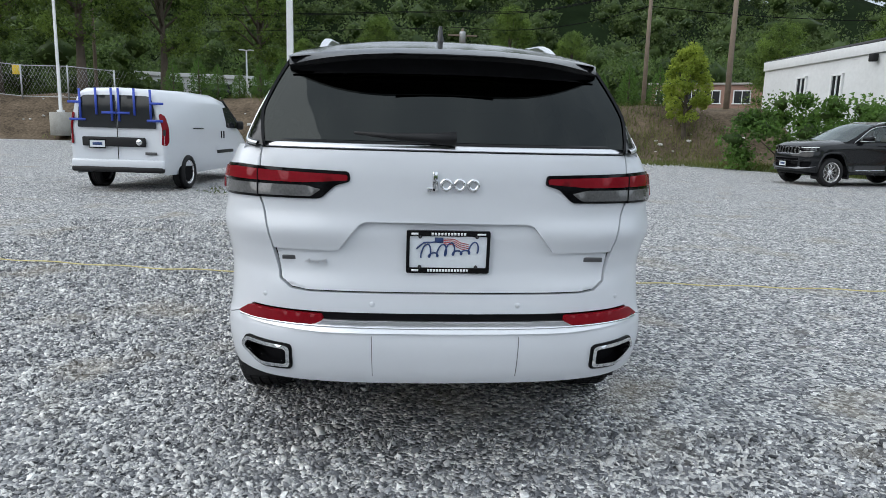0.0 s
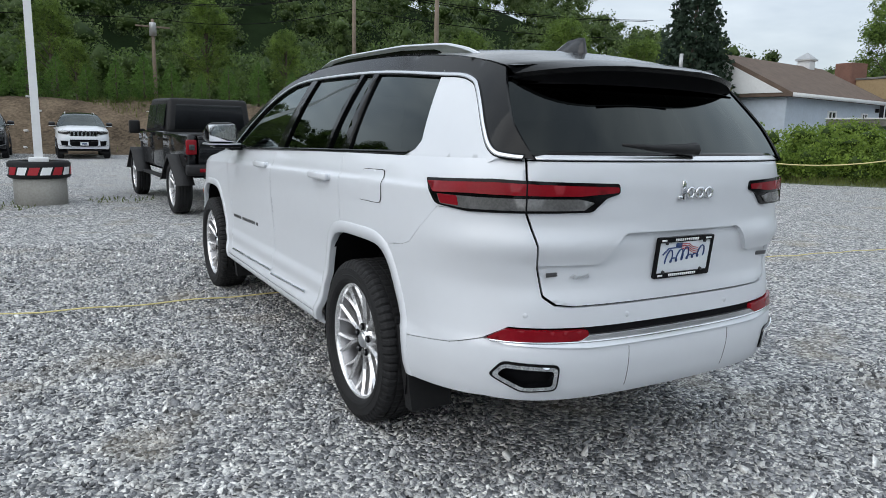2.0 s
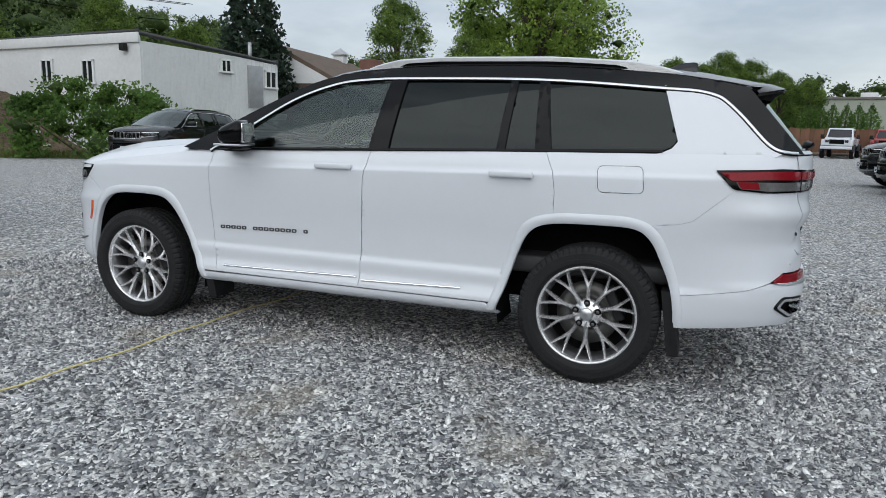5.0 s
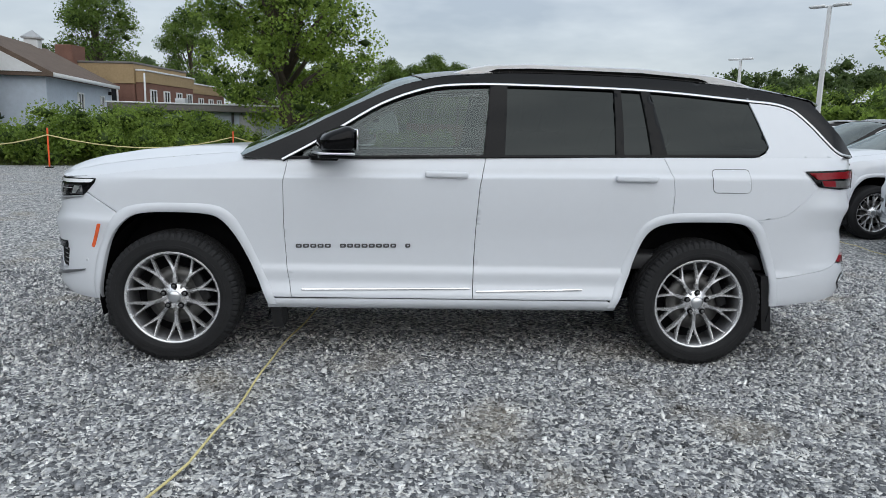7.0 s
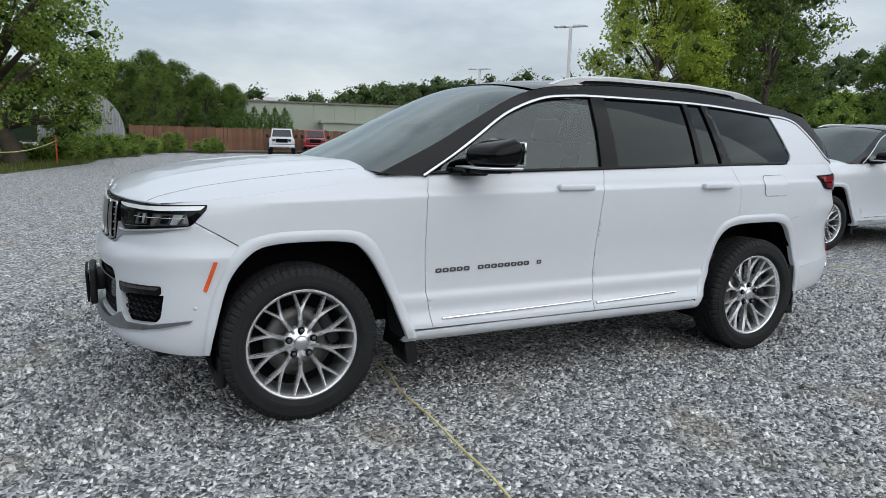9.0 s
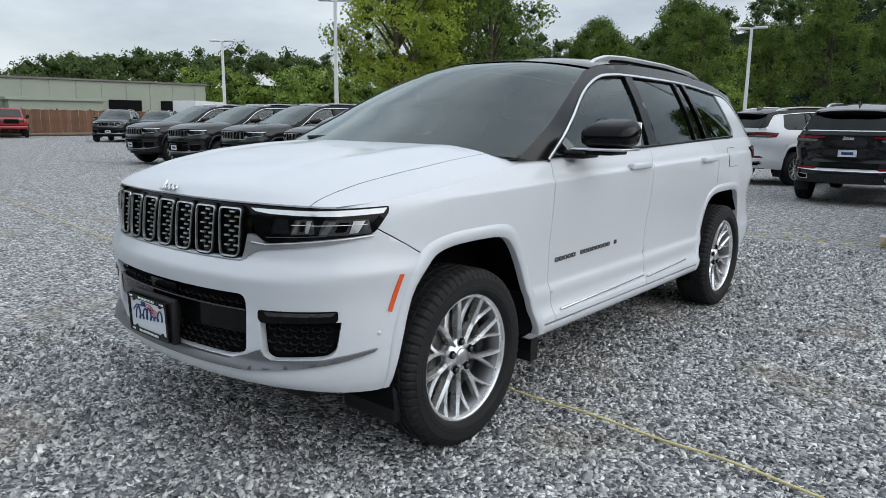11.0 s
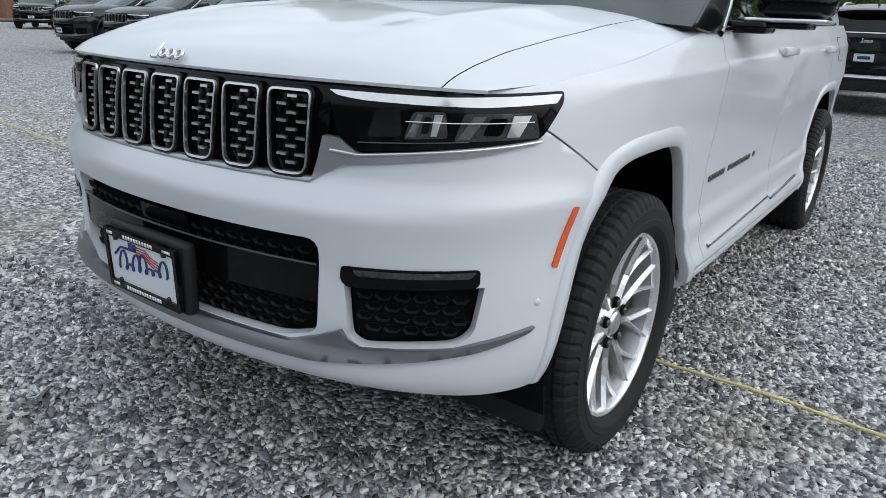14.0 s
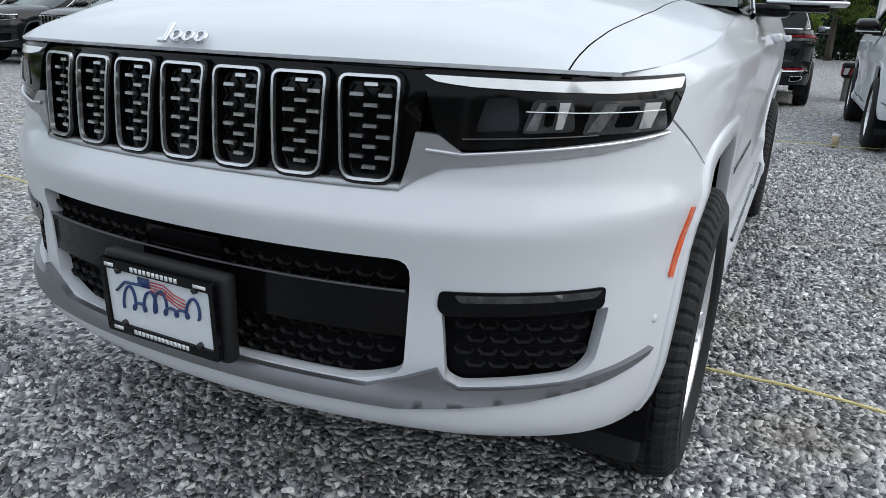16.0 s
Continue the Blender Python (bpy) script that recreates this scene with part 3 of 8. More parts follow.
def plate_parts(parent, m, fine=True):
    """A dealer's plate in a black frame; m lays its face (x across, y up, z out)."""
    w, h = 0.31, 0.163
    fr = sheet(rounded([(-w / 2, -h / 2), (w / 2, -h / 2), (w / 2, h / 2), (-w / 2, h / 2)], 0.008), flat_xy, [rounded([(-0.143, -0.061), (0.143, -0.061), (0.143, 0.061), (-0.143, 0.061)], 0.005)], h=0.04, thick=0.012)
    pl = piece("licence_plate", moved(sheet(rounded([(-0.15, -0.075), (0.15, -0.075), (0.15, 0.075), (-0.15, 0.075)], 0.006), flat_xy, h=0.06, thick=0.004, off=-0.006), m), PLATEW, parent, "white dealer plate with blue lettering bars")
    piece("plate_frame", moved(fr, m), GLOSSB, pl)
    if not fine:
        piece("plate_print", moved(box(0, 0.0, -0.004, 0.18, 0.05, 0.003), m), INKBLUE, pl)
        return
    # script of the dealer as one looping stroke, a flag in stripes, bars for the plate's lettering
    tall = (0.052, 0.016, 0.046, 0.050, 0.016, 0.015, 0.044)
    loop = []
    for k in range(7 * 14 + 1):
        q, ph = min(k // 14, 6), 2 * math.pi * k / 14
        loop.append((-0.100 + 0.0295 * k / 14 - 0.009 * math.sin(ph) + 0.15 * tall[q] * (1 - math.cos(ph)) / 2, -0.024 + 0.10 * (0.0295 * k / 14) + tall[q] * (1 - math.cos(ph)) / 2, -0.004))
    piece("plate_script", moved(tube(loop, 0.0030, 5), m), INKBLUE, pl, "dark script stroke")
    piece("plate_swash", moved(tube([(-0.118, 0.012, -0.004), (-0.09, 0.036, -0.004), (-0.04, 0.038, -0.004)], 0.003, 5, taper=None), m), INKBLUE, pl)
    for k in range(4):
        piece("flag_stripe", moved(tube([(-0.018, 0.050 - k * 0.006, -0.0045), (0.02, 0.050 - k * 0.0075, -0.0045), (0.045, 0.036 - k * 0.0075, -0.0045), (0.075, 0.030 - k * 0.008, -0.0045)], 0.0016, 4), m), INKRED, pl)
    piece("flag_field", moved(box(-0.035, 0.045, -0.0045, 0.032, 0.020, 0.002), m), INKBLUE, pl)
    bars = [box(-0.06 + k * 0.012, 0.0695, 0.0005, 0.008, 0.010, 0.001) for k in range(11)]
    bars += [box(-0.072 + k * 0.0111, -0.0705, 0.0005, 0.0085, 0.010, 0.001) for k in range(14)]
    bars += [box(-0.125, 0.0695, 0.0005, 0.026, 0.008, 0.001), box(0.122, 0.0695, 0.0005, 0.032, 0.007, 0.001), box(-0.122, -0.0705, 0.0005, 0.026, 0.008, 0.001)]
    for q in bars:
        piece("print_bar", moved(q, m), DRL, pl)
    for x, y in ((-0.105, 0.058), (0.105, 0.058), (-0.105, -0.058), (0.105, -0.058)):
        piece("plate_screw", moved(lathe([(0.001, 0.001), (0.006, 0.001), (0.007, -0.006)], 12, "z"), m @ Matrix.Translation((x, y, 0))), INKBLK, pl)


def flat_xy(x, y, off=0.0):
    return np.stack([np.asarray(x, float), np.asarray(y, float), 0 * np.asarray(x, float) + off], -1)


def outward(vf, mid=(0, 1.2, 0.9)):
    """Turns the faces of an open sheet away from the middle of the car."""
    v = np.array(vf[0])
    total = 0.0
    for f in vf[1]:
        p = v[f]
        n = np.cross(p[1] - p[0], p[2] - p[0])
        total += float(n @ (p.mean(0) - mid))
    return vf if total >= 0 else (vf[0], [f[::-1] for f in vf[1]])


def S(*pts):
    return [(u_y(y), z) for y, z in pts]


def mirror(poly):
    return [(-u, z) for u, z in poly]


def strip(points, width, surface, off=0.004, thick=0.006):
    """A narrow moulding along a line in a surface's own measures."""
    p = np.array(resample(points, 0.03, closed=False))
    d = np.gradient(p, axis=0)
    d /= np.maximum(np.linalg.norm(d, axis=1, keepdims=True), 1e-9)
    n = np.stack([-d[:, 1], d[:, 0]], 1)
    rows = []
    for k, o in ((-0.5, off - thick), (-0.5, off - 0.002), (-0.3, off), (0.3, off), (0.5, off - 0.002), (0.5, off - thick)):
        q = p + n * width * k
        rows.append(surface(q[:, 0], q[:, 1], o))
    v = np.stack(rows, 1).reshape(-1, 3)
    return [tuple(a) for a in v], grid_faces(len(p), 6)


def emblem(parent, m, s=1.0, mat=None):
    """The maker's mark as four plain raised shapes."""
    w = 0.03 * s
    shapes = [box(-0.066 * s, -0.002 * s, 0, 0.018 * s, 0.066 * s, 0.008, 0.003), box(-0.077 * s, -0.028 * s, 0, 0.028 * s, 0.015 * s, 0.008, 0.003)]
    for k in range(3):
        ring = lathe([(0.011 * s, -0.004), (0.011 * s, 0.004), (0.021 * s, 0.004), (0.021 * s, -0.004)], 18, "z", closed=True)
        shapes.append(moved(ring, Matrix.Translation(((-0.03 + 0.044 * k) * s, -0.012 * s, 0))))
    piece("emblem", moved(join(*shapes), m), mat or CHROME, parent, "plain raised chrome emblem")


def build_suv(name, label, paint, fine=True, m=None, group="", roof=None):
    car = thing(name, label, "car", group, m=m)
    roof = roof or ROOFB
    h = 0.035 if fine else 0.08
    hs, kz = h * 0.8, (3.0 if fine else 1.0)
    G = 0.0021 if fine else 0.0
    sk = lambda u, z, off=0.0: skin(u, z, off)  # noqa: E731
    # inner shell behind the gaps
    nu = 120 if fine else 50
    us = np.linspace(-LEN, LEN, nu)
    rows = []
    for u in us:
        y = float(np.interp(abs(u), _s, _c[:, 1]))
        lo = 0.40
        for ax in (3.04, 0.0):
            if abs(y - ax) < 0.56 and abs(u) > u_y(-0.6) and abs(u) < u_y(3.6):
                lo = 0.955
        zs = np.linspace(lo, z_top(u) - 0.006, 40)
        rows.append(skin(np.full(40, u), zs, -0.046))
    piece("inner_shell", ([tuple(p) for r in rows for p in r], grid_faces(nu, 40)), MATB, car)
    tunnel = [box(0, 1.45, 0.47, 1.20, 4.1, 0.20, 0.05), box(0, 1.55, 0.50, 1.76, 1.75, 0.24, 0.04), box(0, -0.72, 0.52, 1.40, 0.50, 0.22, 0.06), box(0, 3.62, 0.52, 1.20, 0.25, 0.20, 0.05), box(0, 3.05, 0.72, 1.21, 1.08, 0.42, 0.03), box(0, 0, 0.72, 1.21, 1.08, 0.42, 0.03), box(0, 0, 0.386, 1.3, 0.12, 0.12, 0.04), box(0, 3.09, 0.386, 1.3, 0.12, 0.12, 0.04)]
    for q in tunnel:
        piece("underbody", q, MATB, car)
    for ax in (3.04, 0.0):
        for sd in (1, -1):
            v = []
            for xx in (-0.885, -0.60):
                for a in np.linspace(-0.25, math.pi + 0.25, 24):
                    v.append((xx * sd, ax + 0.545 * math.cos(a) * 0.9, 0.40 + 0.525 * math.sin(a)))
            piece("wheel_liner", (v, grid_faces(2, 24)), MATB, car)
    wheels(car, [(-0.823, -0.028), (-0.823, 3.106), (0.823, -0.028), (0.823, 3.106)], fine=fine)

    # flanks
    for sd in (1, -1):
        M = (lambda q: q) if sd == 1 else mirror
        fl = sd == -1
        up = lambda q: M(S(*q))  # noqa: E731
        fender = S(*SEAM_F) + S((2.53, 0.405)) + S(*MID_F[1:8], (3.33, 0.885), (3.385, 0.874), (3.47, 0.925), (3.585, 0.990), (3.540, 1.045), (3.535, 1.062)) + [(u_f(0.745), 1.050)] + top_line(u_f(0.742), u_y(2.435), 14)
        piece("front_fender", sheet(M(fender), sk, h=h, kz=kz, gap=G * 0.6, flip=fl), paint, car)
        door = S(*SEAM_F[::-1]) + top_line(u_y(2.435), u_y(1.298), 10) + S(*SEAM_M[1:])
        d1 = piece("front_door", sheet(M(door), sk, h=h, kz=kz, gap=G, flip=fl), paint, car)
        rdoor = S(*SEAM_M[::-1]) + top_line(u_y(1.298), u_y(0.24), 8) + S(*SEAM_R[1:]) + S(*MID_R[4:0:-1]) + S((0.522, 0.405))
        d2 = piece("rear_door", sheet(M(rdoor), sk, h=h, kz=kz, gap=G, flip=fl), paint, car)
        seam_g = [(u_r(0.705), 1.262), (u_r(0.700), 1.205), (u_r(0.70), 1.10), (u_r(0.66), 0.98), (u_r(0.655), 0.90), (u_r(0.63), 0.79), (u_r(0.585), 0.758), (u_r(0.52), 0.75)]
        quarter = S(*SEAM_R[::-1]) + top_line(u_y(0.24), u_r(0.705), 10) + [(u_r(0.700), 1.205), (u_r(0.70), 1.098)] + S((-0.715, 1.098), (-0.535, 0.938), (-0.47, 0.918), (-0.345, 0.902)) + S(*MID_R[6:3:-1])
        piece("quarter_panel", sheet(M(quarter), sk, h=h, kz=kz, gap=G * 0.35, flip=fl), paint, car)
        rocker = S((2.545, 0.395), (2.0, 0.400), (1.356, 0.400), (0.545, 0.400), (0.495, 0.37), (0.480, 0.325), (1.5, 0.325), (2.565, 0.33))
        piece("rocker_panel", sheet(M(rocker), sk, h=h, kz=kz, thick=0.05, flip=fl), paint, car)
        # arch mouldings
        for inner, outer in ((ARCH_F, ARCH_FO), (ARCH_R, ARCH_RO)):
            ii = spline(S(*inner), 40)
            oo = [tuple(np.array(p) * 0.82 + np.array(q) * 0.18) for p, q in zip(spline(S(*outer), 40), ii)]
            rws = []
            for k, o in ((0.0, -0.030), (0.0, 0.001), (0.05, 0.005), (0.50, 0.006), (0.93, 0.0055), (1.0, -0.004)):
                q = np.array(ii) * (1 - k) + np.array(oo) * k
                rws.append(skin(q[:, 0] * sd, q[:, 1], o))
            piece("arch_moulding", ([tuple(p) for p in np.stack(rws, 1).reshape(-1, 3)], grid_faces(40, 6, fl)), paint, car)
        # sill brightwork, handles, flap, badges
        for a, b, dd in ((2.36, 1.375, d1), (1.335, 0.70, d2)):
            line = M(S((a, 0.452), ((a + b) / 2, 0.459), (b, 0.468)))
            piece("sill_trim", strip(line, 0.012, sk, 0.009, 0.02), CHROME, dd, "thin bright sill moulding")
        for y, dd in ((1.528, d1), (0.418, d2)):
            px = float(skin(u_y(y), 1.13)[0])
            hd = join(box(px - 0.020, y, 1.137, 0.026, 0.25, 0.036, 0.012, 3), box(px - 0.004, y + 0.10, 1.137, 0.03, 0.045, 0.03, 0.01), box(px - 0.004, y - 0.10, 1.137, 0.03, 0.045, 0.03, 0.01))
            piece("door_handle", ([(x * sd, yy, z) for x, yy, z in hd[0]], hd[1]), paint, dd)
        if fine:
            flap = rounded(S((-0.043, 1.199), (-0.272, 1.204), (-0.285, 1.066), (-0.055, 1.064)), 0.03)
            if sd == 1:
                piece("fuel_flap_gap", sheet(M(inset(flap, -0.0025)), sk, h=0.015, thick=0, off=0.0015), MATB, car)
                piece("fuel_flap", sheet(M(flap), sk, h=0.015, thick=0.0, off=0.0032), paint, car)
            bars, y = [], 2.395
            for wd in (0.042,) * 5 + (0.0,) + (0.042,) * 8 + (0.0, 0.036):
                if wd:
                    bars.append(sheet(rounded(S((y, 0.692 + (2.4 - y) * 0.018), (y - wd * 0.82, 0.693 + (2.4 - y) * 0.018), (y - wd * 0.82, 0.716 + (2.4 - y) * 0.018), (y, 0.715 + (2.4 - y) * 0.018)), 0.006, 2), sk,
                                      [rounded(S((y - 0.009, 0.699 + (2.4 - y) * 0.018), (y - wd * 0.6, 0.700 + (2.4 - y) * 0.018), (y - wd * 0.6, 0.709 + (2.4 - y) * 0.018), (y - 0.009, 0.708 + (2.4 - y) * 0.018)), 0.002, 1)], h=0.03, thick=0.004, off=0.004))
                    y -= wd
                else:
                    y -= 0.045
            for q in bars:
                piece("badge_bar", ([(x * sd, yy, z) for x, yy, z in q[0]], q[1]), BADGE, d1)
            piece("side_marker", sheet(M(rounded(S((3.490, 0.813), (3.508, 0.815), (3.556, 0.680), (3.540, 0.673)), 0.005, 2)), sk, h=0.03, thick=0.01, off=0.005), AMBER, car, "amber side marker lamp")
            piece("rear_sensor", lathe_on(skin(u_r(0.685) * sd, 0.725), skin(u_r(0.685) * sd, 0.725, 1.0), 0.011), paint, car)
            piece("rear_sensor", lathe_on(skin(u_r(0.275) * sd, 0.708), skin(u_r(0.275) * sd, 0.708, 1.0), 0.013), paint, car)
            piece("front_sensor", lathe_on(skin(u_y(3.59) * sd, 0.60), skin(u_y(3.59) * sd, 0.60, 1.0), 0.011), paint, car)
        # mud flaps
        for y0 in (2.585, -0.410):
            v = [(-0.895 * sd, y0, 0.56), (-0.66 * sd, y0, 0.56), (-0.68 * sd, y0 - 0.050, 0.205), (-0.872 * sd, y0 - 0.050, 0.205)]
            v += [(x, y - 0.06, z) for x, y, z in v]
            piece("mud_flap", (v, [[0, 1, 2, 3], [7, 6, 5, 4], [0, 4, 5, 1], [1, 5, 6, 2], [2, 6, 7, 3], [3, 7, 4, 0]]), PLASTIC, car, smooth=False)

        # glasshouse
        cb = lambda y, z, off=0.0: cabin(y, z, off, sd)  # noqa: E731
        belt = lambda y: float(np.interp(y, [-0.7, -0.4, 0.28, 1.3, 2.45, 2.75], [1.285, 1.280, 1.264, 1.238, 1.209, 1.205]))  # noqa: E731
        ch = spline(CHROMEL, 70)
        band = ch + TAILE[2:0:-1] + spline(EDGE[::-1], 60) + [(2.62, 1.205)]
        piece("roof_side", sheet(band, cb, h=hs * 1.4, thick=0.01, flip=not fl), roof, car)
        piece("surround_seal", strip(ch, 0.024, cb, 0.0035, 0.012), GLOSSB, car)
        piece("window_surround", strip(ch, 0.014, cb, 0.007, 0.014), SATIN, car, "bright window surround")
        piece("belt_moulding", strip([(y, belt(y) + 0.004) for y in np.linspace(2.46, -0.36, 30)], 0.016, cb, 0.006, 0.014), GLOSSB, car)

        def chz(y):
            pts = np.array(ch[:58])[::-1]
            return float(np.interp(y, pts[:, 0], pts[:, 1])) + 0.014
        wf = [(y, belt(y) - 0.008) for y in (2.40, 2.0, 1.30)] + [(1.240, chz(1.25))] + [(y, chz(y)) for y in np.linspace(1.32, 2.34, 14)]
        piece("front_window", outward(sheet(wf, cb, h=hs, thick=0.0, off=-0.012, flip=not fl)), GLASSF, car, "lightly tinted glass")
        wr = [(1.225, belt(1.2) - 0.015), (0.505, belt(0.52) - 0.015), (0.485, chz(0.5)), (0.8, chz(0.8)), (1.195, chz(1.165))]
        piece("rear_door_window", outward(sheet(wr, cb, h=hs, thick=0.0, off=-0.010, flip=not fl)), GLASS, car, "dark privacy glass")
        wv = [(0.503, belt(0.48) - 0.015), (0.275, belt(0.3) - 0.015), (0.31, chz(0.33)), (0.484, chz(0.47))]
        piece("vent_window", outward(sheet(wv, cb, h=hs, thick=0.0, off=-0.010, flip=not fl)), GLASS, car)
        qbot = rounded([(0.255, belt(0.23) - 0.015), (-0.37, belt(-0.37) + 0.010), (-0.43, 1.335), (-0.335, chz(-0.335)), (0.33, chz(0.28))], [0, 0.05, 0.06, 0, 0])
        piece("quarter_window", outward(sheet(qbot, cb, h=hs, thick=0.0, off=-0.008, flip=not fl)), GLASS, car, "dark privacy glass")
        for py in ([(1.318, belt(1.31)), (1.190, belt(1.2)), (1.158, chz(1.168)), (1.262, chz(1.26))], [(0.308, belt(0.3)), (0.215, belt(0.23)), (0.288, chz(0.29)), (0.343, chz(0.335))], [(0.528, belt(0.5)), (0.479, belt(0.49)), (0.464, chz(0.47)), (0.506, chz(0.5))]):
            piece("pillar_trim", sheet(py, cb, h=hs, thick=0.02, off=0.003, flip=not fl), GLOSSB, car)
        # painted rear pillar with the corner down to the lamps
        dp = [(-0.335, chz(-0.335) + 0.004), (-0.43, 1.335), (-0.405, 1.30), (-0.37, belt(-0.37) + 0.004), (-0.30, 1.258), (-0.88, 1.262), (-0.925, 1.285)] + [(y, z) for y, z in ch[::-1] if -0.93 < y < -0.30]
        piece("rear_pillar", sheet(dp, cb, h=hs, thick=0.012, off=0.001, flip=not fl), paint, car)
        # mirror
        def lean(vf):
            out = []
            for x, y, z in vf[0]:
                k = max(0.0, y - 2.10) * max(0.0, z - 1.26)
                out.append((x * sd, y + 0.28 * (x + 1.045), z - 2.6 * k - 0.10 * max(0.0, -1.05 - x) * (z - 1.26) * 4))
            return out, vf[1]
        mo = piece("door_mirror", lean(box(-1.045, 2.150, 1.328, 0.235, 0.19, 0.150, 0.055, 4)), GLOSSB, car, "gloss black door mirror with a bright strip")
        piece("mirror_strip", lean(box(-1.03, 2.165, 1.248, 0.245, 0.20, 0.014, 0.006, 2)), SATIN, mo, "bright strip along the mirror foot")
        piece("mirror_base", lean(join(box(-1.00, 2.165, 1.230, 0.20, 0.17, 0.020, 0.009, 2), box(-0.92, 2.20, 1.222, 0.13, 0.16, 0.04, 0.014, 2))), GLOSSB, mo)
        piece("mirror_glass", lean(box(-1.05, 2.053, 1.325, 0.195, 0.012, 0.120, 0.005)), CHROME, mo)
        # roof rail
        ry = np.linspace(1.52, -0.46, 40)
        rv = []
        for k, y in enumerate(ry):
            q = k / 39
            zr = float(np.interp(-y, [-e[0] for e in EDGE], [e[1] for e in EDGE]))
            cx, _, cz = cabin(y, zr, 0.0, sd) + np.array([0.085 * sd, 0, 0.012])
            up = 0.052 * min(1.0, q / 0.13, (1 - q) / 0.16) ** 0.7
            lo_ = 0.036 * min(1.0, max(0.0, (q - 0.10) / 0.05), max(0.0, (0.86 - q) / 0.05))
            wd = 0.020 - 0.006 * (1 - min(1.0, q / 0.10, (1 - q) / 0.10))
            rv += [(cx - wd * sd, y, cz + lo_ - 0.012), (cx - wd * sd, y, cz + up - 0.008), (cx - wd * 0.6 * sd, y, cz + up), (cx + wd * 0.6 * sd, y, cz + up), (cx + wd * sd, y, cz + up - 0.008), (cx + wd * sd, y, cz + lo_ - 0.012)]
        rf_ = grid_faces(40, 6) + [[i * 6 + 5, (i + 1) * 6 + 5, (i + 1) * 6, i * 6] for i in range(39)] + [list(range(6)), [39 * 6 + j for j in range(6)]]
        rl = piece("roof_rail", (rv, rf_), SATIN, car, "satin silver roof rail", smooth=False)
        rb_ = [(rv[i * 6 + j][0] - (0.004 * sd if j == 5 else -0.004 * sd), rv[i * 6][1], rv[i * 6][2] + (0.001 if k == 0 else -0.034)) for i in range(5, 34) for j, k in ((0, 1), (0, 0), (5, 0), (5, 1))]
        piece("rail_base", (rb_, grid_faces(29, 4)), GLOSSB, rl, smooth=False)

    # roof skin, windscreen, rear glass
    ed = np.array(spline(EDGE, 80))
    nS = 25 if fine else 11
    sgrid = np.linspace(-1, 1, nS)
    side_x = lambda y, z: -cabin(y, z)[..., 0]  # noqa: E731
    rf = ed[ed[:, 0] < 1.66]
    ys = np.linspace(0, 1, 34 if fine else 14)
    rr = []
    for v in ys:
        y = 1.66 + v * (-0.80 - 1.66)
        z = float(np.interp(-y, -ed[:, 0], ed[:, 1]))
        xe = float(side_x(y, z))
        crown = 0.052 * min(1, (1 - v) * 5 + 0.45)
        bow = 0.10 * (1 - v) ** 4 - 0.09 * v ** 5
        rr.append([(xe * s, y + bow * (1 - s * s), z + crown * (1 - abs(s) ** 2.6) + 0.004) for s in sgrid])
    piece("roof", ([p for r in rr for p in r], grid_faces(len(ys), nS)), roof, car, "gloss black roof")
    wsr = []
    pil = [p for p in spline(EDGE, 80) if p[0] >= 1.655]
    for y, z in pil:
        xe = float(side_x(y, z)) - 0.012
        v = (y - 1.66) / (2.70 - 1.66)
        wsr.append([(xe * s, y + (0.10 + 0.06 * v) * (1 - abs(s) ** 2.2) - 0.006, z + 0.052 * (1 - abs(s) ** 2.6) * (1 - v) + 0.03 * v * (1 - s * s)) for s in sgrid])
    piece("windscreen", outward(([p for r in wsr for p in r], grid_faces(len(pil), nS))), GLASSW, car, "clear windscreen reflecting the sky")
    piece("screen_border", ([p for r in [[(x, y - 0.004, z + 0.001) for x, y, z in q] for q in wsr[:4]] for p in r], grid_faces(4, nS)), GLOSSB, car)
    tl = [q for q in spline(TAILE, 40) if q[1] > 1.300][::2]
    rg = []
    for k, (y, z) in enumerate(tl):
        xe = float(side_x(y, z)) - 0.006
        rg.append([(xe * s, y - 0.085 * (1 - s * s) + 0.010, z) for s in sgrid])
    piece("rear_window", outward(([p for r in rg for p in r], grid_faces(len(tl), nS))), GLASS, car, "dark tinted rear window")
    # spoiler
    sp = []
    for s in sgrid:
        f, c = 1 - s * s, 1 - abs(s) ** 2.6
        z0 = float(np.interp(0.60, -ed[:, 0], ed[:, 1]))
        x0 = float(side_x(-0.60, z0)) + 0.002
        ye, ze = -0.80 - 0.165 * (1 - abs(s) ** 3.2), 1.592 + 0.044 * c
        sp.append([(x0 * s, -0.60 - 0.059 * f, z0 + 0.0445 * c + 0.006), (0.625 * s, -0.745 - 0.085 * f, 1.623 + 0.040 * c + 0.007), (0.619 * s, (-0.745 - 0.085 * f + ye) / 2, (1.630 + 0.040 * c + ze) / 2 + 0.007), (0.613 * s, ye, ze), (0.611 * s, ye + 0.010, ze - 0.018), (0.606 * s, ye + 0.05, ze - 0.040), (0.600 * s, -0.815 - 0.082 * f, 1.556 + 0.010 * f)])
    piece("spoiler", ([p for r in sp for p in r[:4]], grid_faces(nS, 4)), roof, car, "gloss black roof spoiler")
    piece("spoiler_lip", ([p for r in sp for p in r[3:5]], grid_faces(nS, 2)), GLOSSB, car)
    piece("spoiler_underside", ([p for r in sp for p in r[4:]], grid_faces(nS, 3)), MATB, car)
    if fine:
        piece("brake_lamp", box(0.0, -0.962, 1.632, 0.42, 0.008, 0.006, 0.002), GLOSSB, car)
    fin = []
